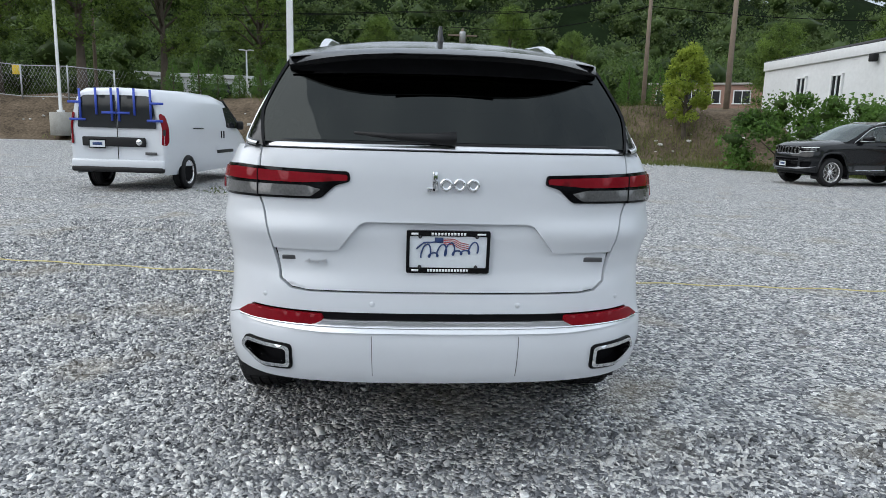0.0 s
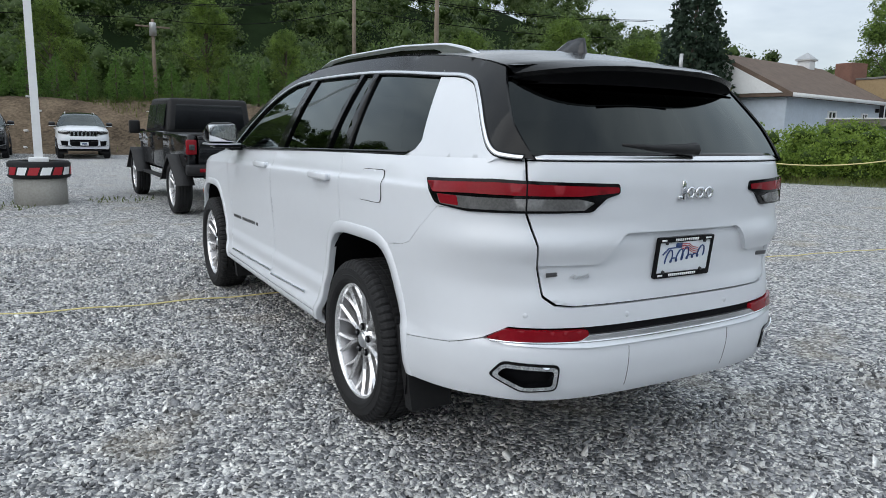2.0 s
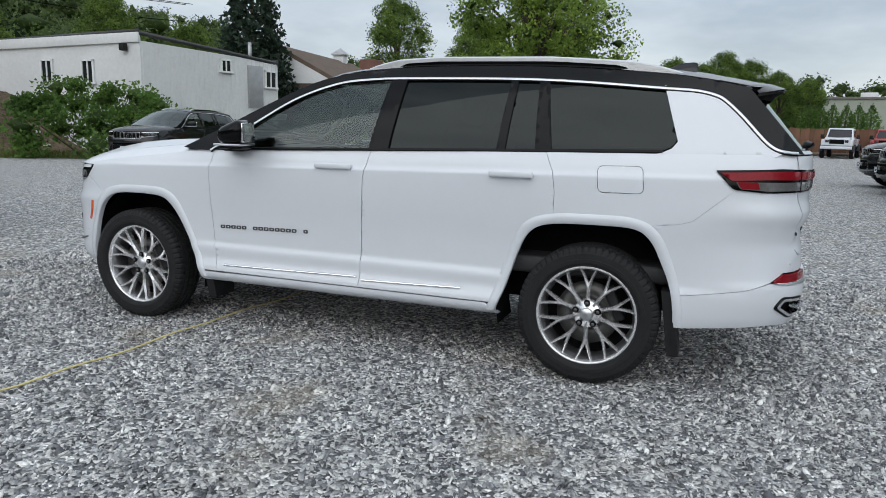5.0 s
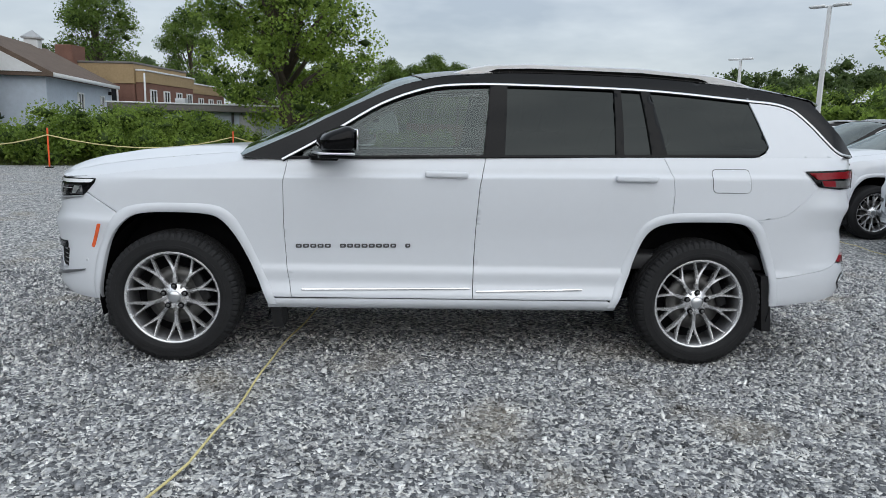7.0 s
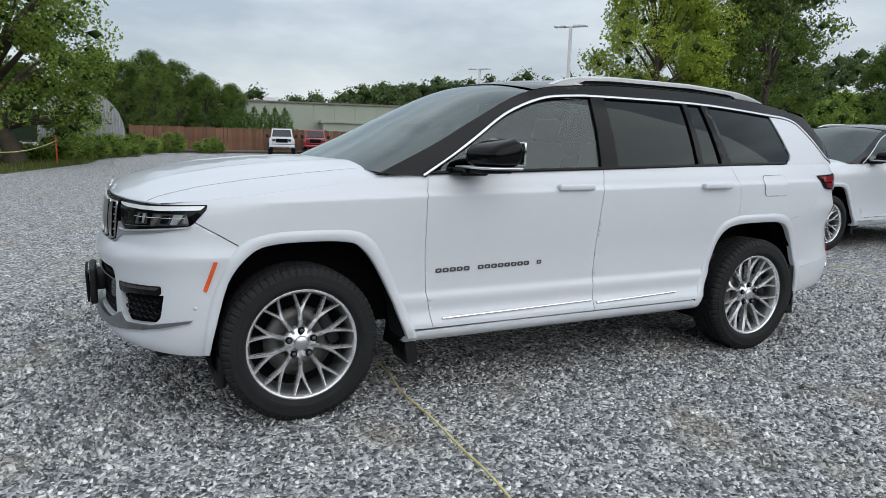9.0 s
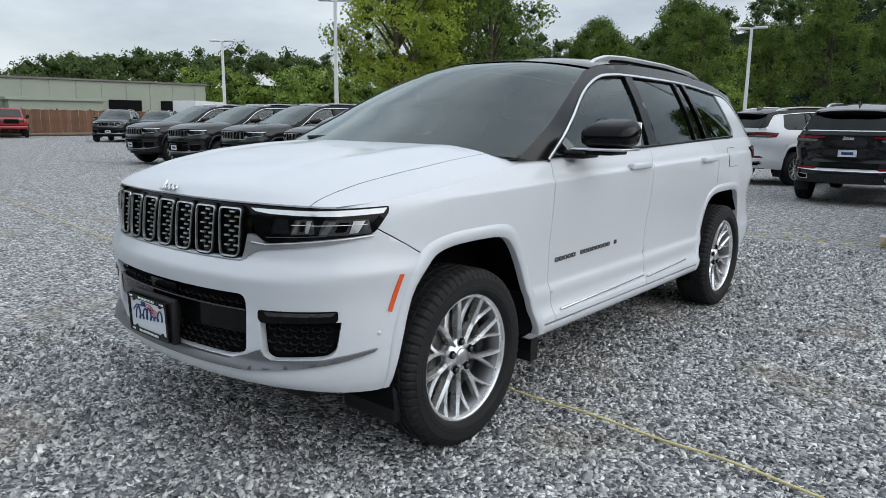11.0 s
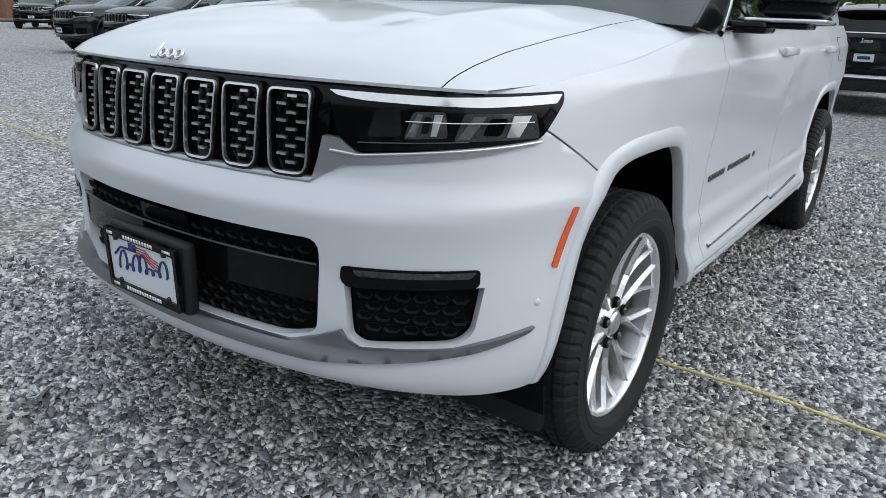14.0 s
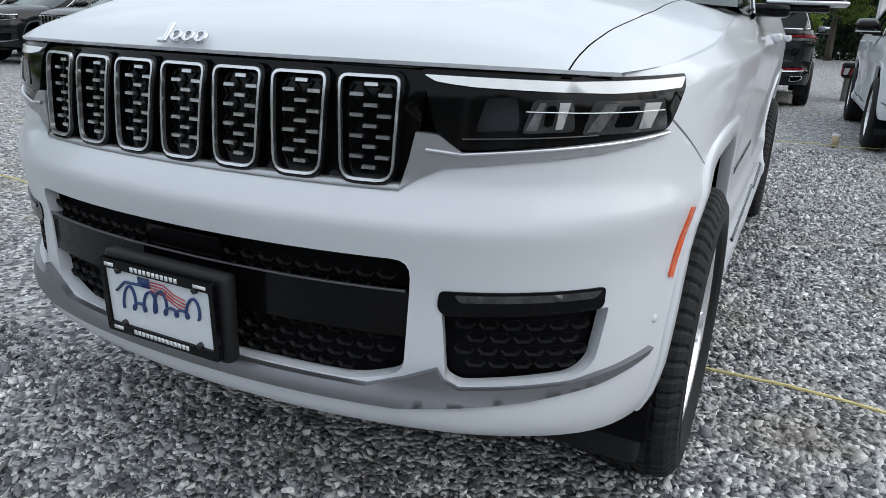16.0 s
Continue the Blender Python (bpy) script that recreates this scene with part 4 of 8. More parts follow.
    for k, (y, hh, ww) in enumerate(((-0.22, 0.002, 0.032), (-0.28, 0.022, 0.030), (-0.37, 0.062, 0.022), (-0.45, 0.070, 0.016), (-0.472, 0.066, 0.014), (-0.485, 0.0, 0.03))):
        fin += [(-ww, y, 1.735), (-ww * 0.4, y, 1.735 + hh), (ww * 0.4, y, 1.735 + hh), (ww, y, 1.735)]
    piece("antenna_fin", (fin, grid_faces(6, 4)), GREYP, car, "grey shark-fin antenna")
    # interior
    piece("cabin_floor", box(0, 0.9, 0.62, 1.6, 3.3, 0.1, 0.02), DARKIN, car)
    piece("dashboard", box(0, 2.22, 1.06, 1.5, 0.5, 0.24, 0.08, 3), DARKIN, car)
    for x in (-0.40, 0.40):
        piece("front_seat", join(box(x, 1.25, 0.82, 0.5, 0.52, 0.2, 0.07, 3), moved(box(0, 0, 0.30, 0.48, 0.16, 0.62, 0.07, 3), pose(x, 1.0, 0.80, 14)), moved(box(0, 0, 0.70, 0.27, 0.10, 0.17, 0.04, 3), pose(x, 0.99, 0.80, 14))), SEATM, car, "light leather front seat")
    piece("rear_seat", join(box(0, 0.55, 0.86, 1.14, 0.5, 0.2, 0.06), moved(box(0, 0, 0.3, 1.14, 0.15, 0.6, 0.06), pose(0, 0.30, 0.86, 14))), SEATM, car)
    ring = lathe([(0.165, -0.012), (0.178, 0.0), (0.19, -0.012), (0.178, -0.022)], 28, "z", closed=True)
    piece("steering_wheel", moved(ring, pose(-0.40, 1.80, 1.06, 65, 0, 0)), PLASTIC, car)

    # bonnet: a domed sheet over the nose
    def zmid(v):
        return np.interp(v, [0, 0.12, 0.35, 0.6, 0.80, 0.90, 0.955, 0.985, 1.0], [1.268, 1.266, 1.250, 1.222, 1.182, 1.150, 1.125, 1.102, 1.078])
    y0 = 2.60

    def bonnet(s, v, off=0.0):
        s, v = np.asarray(s, float), np.asarray(v, float)
        yl = y0 + v * (3.70 - y0)
        uu = np.interp(yl, _c[:, 1], _s)
        zt = np.array([z_top(q) for q in np.ravel(uu)]).reshape(np.shape(uu))
        pl = skin(uu, zt)
        xe = -pl[..., 0]
        x = s * xe
        fy = skin(np.interp(-np.abs(x), _c[-700:, 0], _s[-700:]), 1.07 + 0 * x)[..., 1]
        y = y0 + v * (fy - y0) + 0.13 * (1 - v) * (1 - s * s)
        a = np.abs(s) ** 4.2
        z = zmid(v) * (1 - a) + zt * a
        ridge = 0.012 * np.exp(-((np.abs(s) - 0.58) / 0.07) ** 2) * np.sin(np.pi * np.clip(v * 1.05, 0, 1)) ** 0.7
        return np.stack([x, y, z + ridge + off], -1)

    def seam(v):
        return 0.83 + 0.075 * v ** 9
    nv, ns = (36, 41) if fine else (12, 15)
    vv = np.linspace(0, 1, nv) ** 0.8
    B = [bonnet(np.linspace(-1, 1, ns) * (seam(v) - 0.0018), np.full(ns, v)) for v in vv]
    piece("bonnet", ([tuple(p) for r in B for p in r], grid_faces(nv, ns)), paint, car)
    BL = bonnet(np.linspace(-1, 1, ns), np.full(ns, 1.0))
    lipv = [tuple(p) for p in BL] + [tuple(p - np.array([0, 0.003, 0.007])) for p in BL]
    piece("bonnet_edge", (lipv, grid_faces(2, ns)), paint, car)
    for sd in (1, -1):
        B2 = [bonnet(-sd * np.linspace(seam(v) + 0.0018, 1.0, 8), np.full(8, v)) for v in vv]
        piece("fender_top", ([tuple(p) for r in B2 for p in r], grid_faces(nv, 8, sd == 1)), paint, car)
        B3 = [bonnet(-sd * np.array([seam(v) - 0.012, seam(v), seam(v) + 0.01]), np.full(3, v), -0.012) for v in vv]
        piece("bonnet_gap", ([tuple(p) for r in B3 for p in r], grid_faces(nv, 3)), MATB, car)
    cow = [[(0.84 * s, 2.50 + 0.14 * (1 - s * s) + d, 1.20 + 0.05 * (1 - abs(s) ** 3) + e) for s in sgrid] for d, e in ((0.20, 0.0), (0.10, 0.003), (0.0, 0.006))]
    cw = piece("cowl", ([p for r in cow for p in r], grid_faces(3, nS)), PLASTIC, car)
    if fine:
        for x0, x1 in ((-0.55, 0.05), (0.10, 0.62)):
            piece("front_wiper", tube([(x0, 2.66, 1.268), ((x0 + x1) / 2, 2.70, 1.284), (x1, 2.69, 1.276)], 0.009, 6), PLASTIC, cw)

    # tailgate
    gate = [(u_r(0.700), 1.292), (u_r(0.695), 1.205), (u_r(0.695), 1.10), (u_r(0.655), 0.98), (u_r(0.65), 0.90), (u_r(0.625), 0.795), (u_r(0.58), 0.764), (u_r(0.52), 0.755)]
    gate = gate + [(-u, z) for u, z in gate[::-1]]
    brow = [(u_r(0.652), 0.905), (u_r(0.42), 0.905), (u_r(0.40), 0.912), (u_r(0.322), 1.008), (u_r(0.30), 1.018), (u_r(-0.30), 1.018), (u_r(-0.322), 1.008), (u_r(-0.40), 0.912), (u_r(-0.42), 0.905), (u_r(-0.652), 0.905)]
    nh = len(gate) // 2
    gl_, gr_ = gate[:nh], gate[nh:]
    tg = piece("tailgate", sheet(gl_[:4] + brow + gr_[4:], sk, h=h, kz=kz, gap=G, thick=0.03), paint, car)

    def lower_gate(u, z, off=0.0):
        k = np.clip((np.asarray(z, float) - 0.77) / 0.13, 0, 1)
        deep = np.clip((np.asarray(z, float) - 0.90) / 0.11, 0, 1)
        return skin(u, z, off - 0.014 * k - 0.010 * deep)
    low_o = [(u, z + 0.012) for u, z in brow[::-1]]
    piece("lower_gate", sheet(gl_[5:] + gr_[:3] + low_o, lower_gate, h=h, kz=kz, gap=G, thick=0.02), paint, tg)
    piece("glass_trim", strip([(u, 1.293) for u in np.linspace(u_r(0.70), u_r(-0.70), 30)], 0.020, sk, 0.005, 0.02), SATIN, tg, "bright strip below the rear window")
    piece("glass_trim_gap", strip([(u, 1.280) for u in np.linspace(u_r(0.70), u_r(-0.70), 30)], 0.004, sk, 0.0025, 0.01), MATB, tg)
    piece("glass_seal", strip([(u, 1.305) for u in np.linspace(u_r(0.69), u_r(-0.69), 30)], 0.014, sk, 0.004, 0.03), GLOSSB, tg)
    for sd in (1, -1):
        M = (lambda q: q) if sd == 1 else mirror
        lampo = M(rounded([(u_y(-0.625), 1.200), (u_r(0.79), 1.214), (u_r(0.36), 1.202), (u_r(0.355), 1.166), (u_r(0.41), 1.150), (u_r(0.465), 1.100), (u_y(-0.86), 1.094), (u_y(-0.71), 1.108)], [0.01, 0, 0.012, 0.012, 0.01, 0.015, 0, 0.02], 3))
        tl = piece("tail_light", sheet(lampo, sk, h=0.03, thick=0.018, off=0.008, flip=sd == -1), GLOSSB, car, "slim red and smoked tail light")
        redp = M(rounded([(u_y(-0.645), 1.190), (u_r(0.79), 1.203), (u_r(0.365), 1.190), (u_r(0.365), 1.170), (u_r(0.52), 1.158), (u_y(-0.86), 1.160), (u_y(-0.70), 1.152)], 0.006, 2))
        piece("red_lens", sheet(redp, sk, h=0.03, thick=0.004, off=0.013, flip=sd == -1), REDLENS, tl)
        smk = M(rounded([(u_y(-0.72), 1.147), (u_r(0.52), 1.148), (u_r(0.46), 1.135), (u_r(0.50), 1.108), (u_y(-0.86), 1.104), (u_y(-0.74), 1.112)], 0.006, 2))
        piece("smoked_lens", sheet(smk, sk, h=0.03, thick=0.004, off=0.012, flip=sd == -1), SMOKE, tl)
        blk = M(rounded([(u_y(-0.725), 1.147), (u_y(-0.82), 1.147), (u_y(-0.83), 1.112), (u_y(-0.745), 1.114)], 0.006, 2))
        piece("side_lens", sheet(blk, sk, h=0.03, thick=0.002, off=0.0145, flip=sd == -1), REDLENS, tl)
        piece("lamp_seam", strip(M([(u_r(0.697), 1.212), (u_r(0.697), 1.096)]), 0.006, sk, 0.0145, 0.004), MATB, tl)
        rf2 = M(rounded([(u_r(0.79), 0.640), (u_r(0.745), 0.676), (u_r(0.46), 0.668), (u_r(0.455), 0.648), (u_r(0.485), 0.632), (u_r(0.73), 0.634)], 0.005, 2))
        piece("rear_reflector", sheet(rf2, sk, h=0.014, thick=0.02, off=0.014, flip=sd == -1), REDLENS, car, "red bumper reflector")
        # tail pipe finishers
        pipe = [(u_r(0.775), 0.505), (u_r(0.745), 0.553), (u_r(0.575), 0.540), (u_r(0.578), 0.452), (u_r(0.69), 0.448)]
        po, pi_ = M(rounded(pipe, 0.02, 3)), M(rounded(inset(pipe, 0.014), 0.014, 3))
        ex = piece("tail_pipe_finisher", sheet(po, sk, [pi_], h=0.03, thick=0.05, off=0.012, flip=sd == -1), CHROME, car, "bright angular tail pipe surround")
        piece("tail_pipe_mouth", sheet(pi_, sk, h=0.05, thick=0.0, off=-0.05, flip=sd == -1), MATB, ex)
        piece("tail_pipe_surround", sheet(M(rounded(inset(pipe, -0.008), 0.022, 3)), sk, [po], h=0.03, thick=0.02, off=0.006, flip=sd == -1), GLOSSB, ex)
    piece("step_pad", sheet([(u_r(0.452), 0.647), (u_r(-0.452), 0.647), (u_r(-0.478), 0.631), (u_r(0.478), 0.631)], sk, h=0.03, thick=0.012, off=0.014), SATIN, car, "satin loading edge above the bumper")
    piece("bumper_line", strip([(u_r(x), 0.6235 + 0.010 * abs(x / 0.78) ** 3) for x in np.linspace(0.78, -0.78, 50)], 0.008, sk, 0.014, 0.012), CHROME, car, "thin bright bumper moulding")
    # rear bumper
    seam_g = [(u_r(0.70), 1.098), (u_r(0.66), 0.98), (u_r(0.655), 0.90), (u_r(0.63), 0.79), (u_r(0.585), 0.758), (u_r(0.52), 0.75), (0, 0.748)]
    edge_b = [(u_r(0.80), 0.635), (u_r(0.735), 0.682), (u_r(0.45), 0.675), (0, 0.676)]
    cov = S(*MID_R[-3:-5:-1]) + S((-0.345, 0.902), (-0.47, 0.918), (-0.535, 0.938), (-0.715, 1.098)) + seam_g
    cov = cov[:-1] + [(-u, z) for u, z in cov[::-1]][1:]
    low_c = S((-0.465, 0.548), (-0.52, 0.548), (-0.80, 0.594)) + edge_b
    low_c = low_c[:-1] + [(-u, z) for u, z in low_c[::-1]][1:]
    piece("bumper_cover", sheet(cov + low_c[::-1], sk, h=h, kz=kz, gap=G * 0.35, thick=0.02), paint, car)
    half = [(0, 0.618), (u_r(0.45), 0.618), (u_r(0.74), 0.632), (u_r(0.80), 0.634)] + S((-0.80, 0.594), (-0.52, 0.548), (-0.465, 0.548)) + S((-0.475, 0.40), (-0.50, 0.365)) + [(u_r(0.80), 0.405), (u_r(0.70), 0.40), (u_r(0.5), 0.395), (0, 0.392)]
    whole = half + [(-u, z) for u, z in half[::-1][1:-1]]
    pipes = [rounded([(s * u_r(0.775), 0.505), (s * u_r(0.745), 0.553), (s * u_r(0.575), 0.540), (s * u_r(0.578), 0.452), (s * u_r(0.69), 0.448)], 0.02, 3) for s in (1, -1)]
    rbp = piece("rear_bumper", sheet(whole, sk, pipes, h=h, kz=kz, gap=G, thick=0.03), paint, car)
    piece("bumper_recess", sheet([(u_r(0.47), 0.681), (u_r(-0.47), 0.681), (u_r(-0.47), 0.640), (u_r(0.47), 0.640)], sk, h=0.05, thick=0.02, off=-0.004), MATB, rbp)
    piece("bumper_chrome", sheet(rounded([(u_r(0.46), 0.648), (u_r(-0.46), 0.648), (u_r(-0.50), 0.628), (u_r(-0.79), 0.636), (u_r(-0.74), 0.622), (u_r(-0.46), 0.604), (u_r(0.46), 0.604), (u_r(0.74), 0.622), (u_r(0.79), 0.636), (u_r(0.50), 0.628)], 0.004, 2), sk, h=0.03, thick=0.02, off=0.010), SATIN, rbp, "bright bumper strip")
    if fine:
        for u in (u_r(0.275), u_r(-0.28)):
            piece("bumper_seam", strip([(u, 0.592), (u * 0.985, 0.43)], 0.003, sk, 0.0012, 0.002), BADGE, rbp)
        plm = Matrix.Translation((0.004, float(lower_gate(0, 0.91)[1]) - 0.016, 0.912)) @ pose(0, 0, 0, 90 + 6, 0, 0)
        plate_parts(tg, plm)
        emblem(tg, Matrix.Translation((0.022, -1.146, 1.176)) @ pose(0, 0, 0, 90, 0, 0), 1.12)
        piece("badge_left", box(-0.586, float(lower_gate(u_r(0.586), 0.872)[1]) - 0.001, 0.872, 0.055, 0.006, 0.016, 0.002), BADGE, tg)
        txt = bpy.data.curves.new("drive_badge", "FONT")
        txt.body, txt.size, txt.extrude = "4x4", 0.036, 0.002
        to = new("drive_badge", txt)
        dg = bpy.context.evaluated_depsgraph_get()
        tm = bpy.data.meshes.new_from_object(to.evaluated_get(dg))
        bpy.data.objects.remove(to)
        tm.materials.clear()
        tm.materials.append(SATIN)
        tb = link("drive_badge", tm, tg, "silver drive badge reading 4x4")
        tb.matrix_basis = Matrix.Translation((-0.530, float(lower_gate(u_r(0.475), 0.866)[1]) - 0.004, 0.855)) @ pose(0, 0, 0, 88, 0, -6) @ Matrix.Diagonal((1.65, 0.75, 1, 1))
        piece("badge_right", box(0.558, float(lower_gate(u_r(0.558), 0.877)[1]) - 0.001, 0.877, 0.105, 0.006, 0.018, 0.003), BADGE, tg)
        blade = tube([(0.02, -1.122, 1.326), (-0.06, -1.124, 1.326), (-0.20, -1.122, 1.330), (-0.345, -1.108, 1.340)], 0.027, 8, 0.005)
        piece("rear_wiper", blade, PLASTIC, tg, "black rear wiper")
    else:
        plate_parts(tg, Matrix.Translation((0.0, -1.13, 0.912)) @ pose(0, 0, 0, 95, 0, 0), False)
        emblem(tg, Matrix.Translation((0.0, -1.146, 1.172)) @ pose(0, 0, 0, 90, 0, 0), 1.0)
    build_nose(car, paint, sk, h, G, fine)
    return car


def lathe_on(p, q, r):
    """A small round button standing on a skin at p, facing q."""
    m = look(tuple(q), tuple(p)).to_3x3().to_4x4()
    return moved(lathe([(0.0005, 0.002), (r * 0.75, 0.002), (r, -0.004), (r, -0.008)], 18, "z"), Matrix.Translation(tuple(p)) @ m)


def build_nose(car, paint, sk, h, G, fine):
    # front bumper with its openings
    kz = 3.0 if fine else 1.0
    half = [(LEN, 0.866), (u_f(0.30), 0.862), (u_f(0.42), 0.862), (u_f(0.470), 0.866), (u_f(0.50), 0.884), (u_f(0.54), 0.905), (u_f(0.58), 0.910), (u_f(0.80), 0.940)] + S((3.612, 0.966), (3.588, 0.988), (3.472, 0.923), (3.387, 0.872)) + S(*MID_F[9:12]) + S((3.58, 0.365)) + [(u_f(0.70), 0.385), (u_f(0.5), 0.392), (LEN, 0.395)]
    whole = half + [(2 * LEN - u, z) for u, z in half[::-1][1:-1]]
    low = rounded([(u_f(0.500), 0.742), (u_f(-0.500), 0.742), (u_f(-0.488), 0.515), (u_f(-0.40), 0.488), (u_f(0.40), 0.488), (u_f(0.488), 0.515)], [0.035, 0.035, 0.03, 0.05, 0.05, 0.03], 4)
    fs_ = lambda s, u: u if s == 1 else 2 * LEN - u  # noqa: E731
    fog = lambda s: rounded([(fs_(s, u_f(0.555)), 0.642), (fs_(s, u_y(3.715)), 0.655), (fs_(s, u_f(0.80)), 0.545), (fs_(s, u_f(0.775)), 0.520), (fs_(s, u_f(0.59)), 0.500), (fs_(s, u_f(0.565)), 0.515)], [0.005, 0.005, 0.02, 0.02, 0.02, 0.01], 3)  # noqa: E731
    fb = piece("front_bumper", sheet(whole, sk, [low, fog(1), fog(-1)], h=h, kz=kz, gap=G * 0.35, thick=0.03), paint, car)
    back = lambda u, z, off=0.0: skin(u, z, off - 0.035)  # noqa: E731
    piece("lower_grille_back", sheet(low, back, h=0.06, thick=0.0, off=-0.012), MATB, fb)
    piece("centre_band", sheet([(u_f(0.505), 0.676), (u_f(-0.505), 0.676), (u_f(-0.496), 0.588), (u_f(0.496), 0.588)], sk, h=0.05, thick=0.03, off=-0.004), GLOSSB, fb, "gloss black bumper band")
    # silver skid strip and its raised cheeks
    sil = [(u_f(0.42), 0.486), (u_f(0.488), 0.508), (u_f(0.55), 0.536), (u_f(0.562), 0.512), (u_f(0.59), 0.498), (u_f(0.77), 0.514), (u_f(0.80), 0.524), (u_y(3.655), 0.538), (u_y(3.60), 0.545), (u_y(3.615), 0.534), (u_f(0.80), 0.504), (u_f(0.70), 0.483), (u_f(0.48), 0.456)]
    full = sil + [(2 * LEN - u, z) for u, z in sil[::-1]]
    shelf = lambda u, z, off=0.0: skin(u, z, off + 0.14 * np.clip(0.515 - np.asarray(z, float), 0, 0.07))  # noqa: E731
    piece("skid_trim", sheet(full, shelf, h=0.014 if fine else 0.06, thick=0.03, off=0.013), SKIDM, fb, "satin silver skid strip")
    for s in (1, -1):
        fl = s == -1
        piece("vent_back", sheet(fog(s), back, h=0.05, thick=0.0, off=-0.004), MATB, fb)
        fl_o = rounded([(s * u_f(0.549), 0.688), (s * u_y(3.725), 0.697), (s * u_y(3.725), 0.664), (s * u_f(0.80), 0.655), (s * u_f(0.56), 0.640), (s * u_f(0.546), 0.655)], 0.01, 3)
        fgl = piece("fog_lamp", sheet(fl_o, sk, h=0.014, thick=0.03, off=0.003, flip=fl), GLOSSB, fb, "slim fog lamp in a black housing")
        piece("fog_lens", sheet(rounded([(s * u_f(0.575), 0.683), (s * u_f(0.80), 0.692), (s * u_f(0.79), 0.678), (s * u_f(0.585), 0.669)], 0.004, 2), sk, h=0.014, thick=0.003, off=0.0055, flip=fl), CLEARL, fgl)
    piece("band_strip", strip([(u, 0.679) for u in np.linspace(u_f(0.49), u_f(-0.49), 40)], 0.0045, sk, 0.001, 0.006), BADGE, fb)
    if fine:
        # honeycomb in the lower grille and the side vents
        def comb(region, name, du, dz, off):
            region = inset(region, 0.007)
            reg = np.array(region)
            cells = []
            lo, hi = reg.min(0), reg.max(0)
            r = 0
            z = lo[1] + dz * 0.5
            while z < hi[1]:
                u = lo[0] + du * (0.5 if r % 2 else 1.0)
                while u < hi[0]:
                    hexo = [(u + du * 0.47 * c, z + dz * 0.40 * s_) for c, s_ in ((-1, 0), (-0.55, 1), (0.55, 1), (1, 0), (0.55, -1), (-0.55, -1))]
                    if inside([p for p in hexo], region).all():
                        o = skin([p[0] for p in hexo], [p[1] for p in hexo], off)
                        i_ = skin([u + (p[0] - u) * 0.78 for p in hexo], [z + (p[1] - z) * 0.68 for p in hexo], off - 0.008)
                        v = [tuple(p) for p in o] + [tuple(p) for p in i_]
                        cells.append((v, [[k, (k + 1) % 6, 6 + (k + 1) % 6, 6 + k] for k in range(6)]))
                    u += du
                r += 1
                z += dz
            if cells:
                piece(name, join(*cells), PLASTIC, fb, smooth=False)
        comb(low, "honeycomb_grille", 0.042, 0.0245, -0.016)
        for s in (1, -1):
            comb(fog(s), "honeycomb_vent", 0.044, 0.0255, -0.012)
        piece("radar_panel", sheet(rounded([(u_f(0.10), 0.728), (u_f(-0.10), 0.728), (u_f(-0.10), 0.684), (u_f(0.10), 0.684)], 0.006), sk, h=0.05, thick=0.01, off=-0.008), GLOSSB, fb)
    piece("chin_spoiler", join(box(0, 3.60, 0.345, 1.25, 0.30, 0.08, 0.03), box(-0.72, 3.48, 0.275, 0.30, 0.05, 0.16, 0.02), box(0.72, 3.48, 0.275, 0.30, 0.05, 0.16, 0.02)), PLASTIC, car)
    piece("grille_sill", strip([(u, 0.866) for u in np.linspace(u_f(0.472), u_f(-0.472), 40)], 0.012, sk, 0.004, 0.02), SILVERP, car, "satin strip below the grille")
    # grille band with seven openings
    gb = rounded([(u_f(0.51), 1.066), (u_f(-0.51), 1.066), (u_f(-0.497), 0.940), (u_f(-0.472), 0.862), (u_f(0.472), 0.862), (u_f(0.497), 0.940)], [0.01, 0.01, 0.03, 0.03, 0.03, 0.03], 3)
    gr = piece("grille", sheet(gb, sk, h=0.04, thick=0.03, off=-0.012), GLOSSB, car, "black grille with seven bright-rimmed slots")
    for k in range(7):
        xc = (k - 3) * 0.137
        w = 0.0575
        sl = lambda g: [(u_f(xc + (w - g)), 1.054 - g), (u_f(xc - (w - g)), 1.054 - g), (u_f(xc - (w - g) * 0.86), 0.873 + g), (u_f(xc + (w - g) * 0.86), 0.873 + g)]  # noqa: E731
        o1, o2, o3 = sl(-0.006), sl(0.0), sl(0.0052)
        bz = piece("slot_bezel", sheet(rounded(o1, [0.022, 0.022, 0.034, 0.034], 4), sk, [rounded(o2, [0.018, 0.018, 0.030, 0.030], 4)], h=0.03, thick=0.02, off=0.006), GLOSSB, gr)
        piece("slot_rim", sheet(rounded(o2, [0.018, 0.018, 0.030, 0.030], 4), sk, [rounded(o3, [0.013, 0.013, 0.024, 0.024], 4)], h=0.03, thick=0.009, off=0.011), SATIN, gr, "bright slot rim")
        if fine:
            for r in range(9):
                z = 1.036 - r * 0.0178
                for c in ((-0.027, 0.027) if r % 2 else (0.0,)):
                    x = xc + c * (1 - 0.12 * r / 8)
                    hw = 0.0125
                    piece("stud", sheet([(u_f(x + hw), z + 0.0035), (u_f(x - hw), z + 0.0035), (u_f(x - hw), z - 0.0025), (u_f(x + hw), z - 0.0025)], sk, h=0.05, thick=0.010, off=-0.002), SATIN, bz)
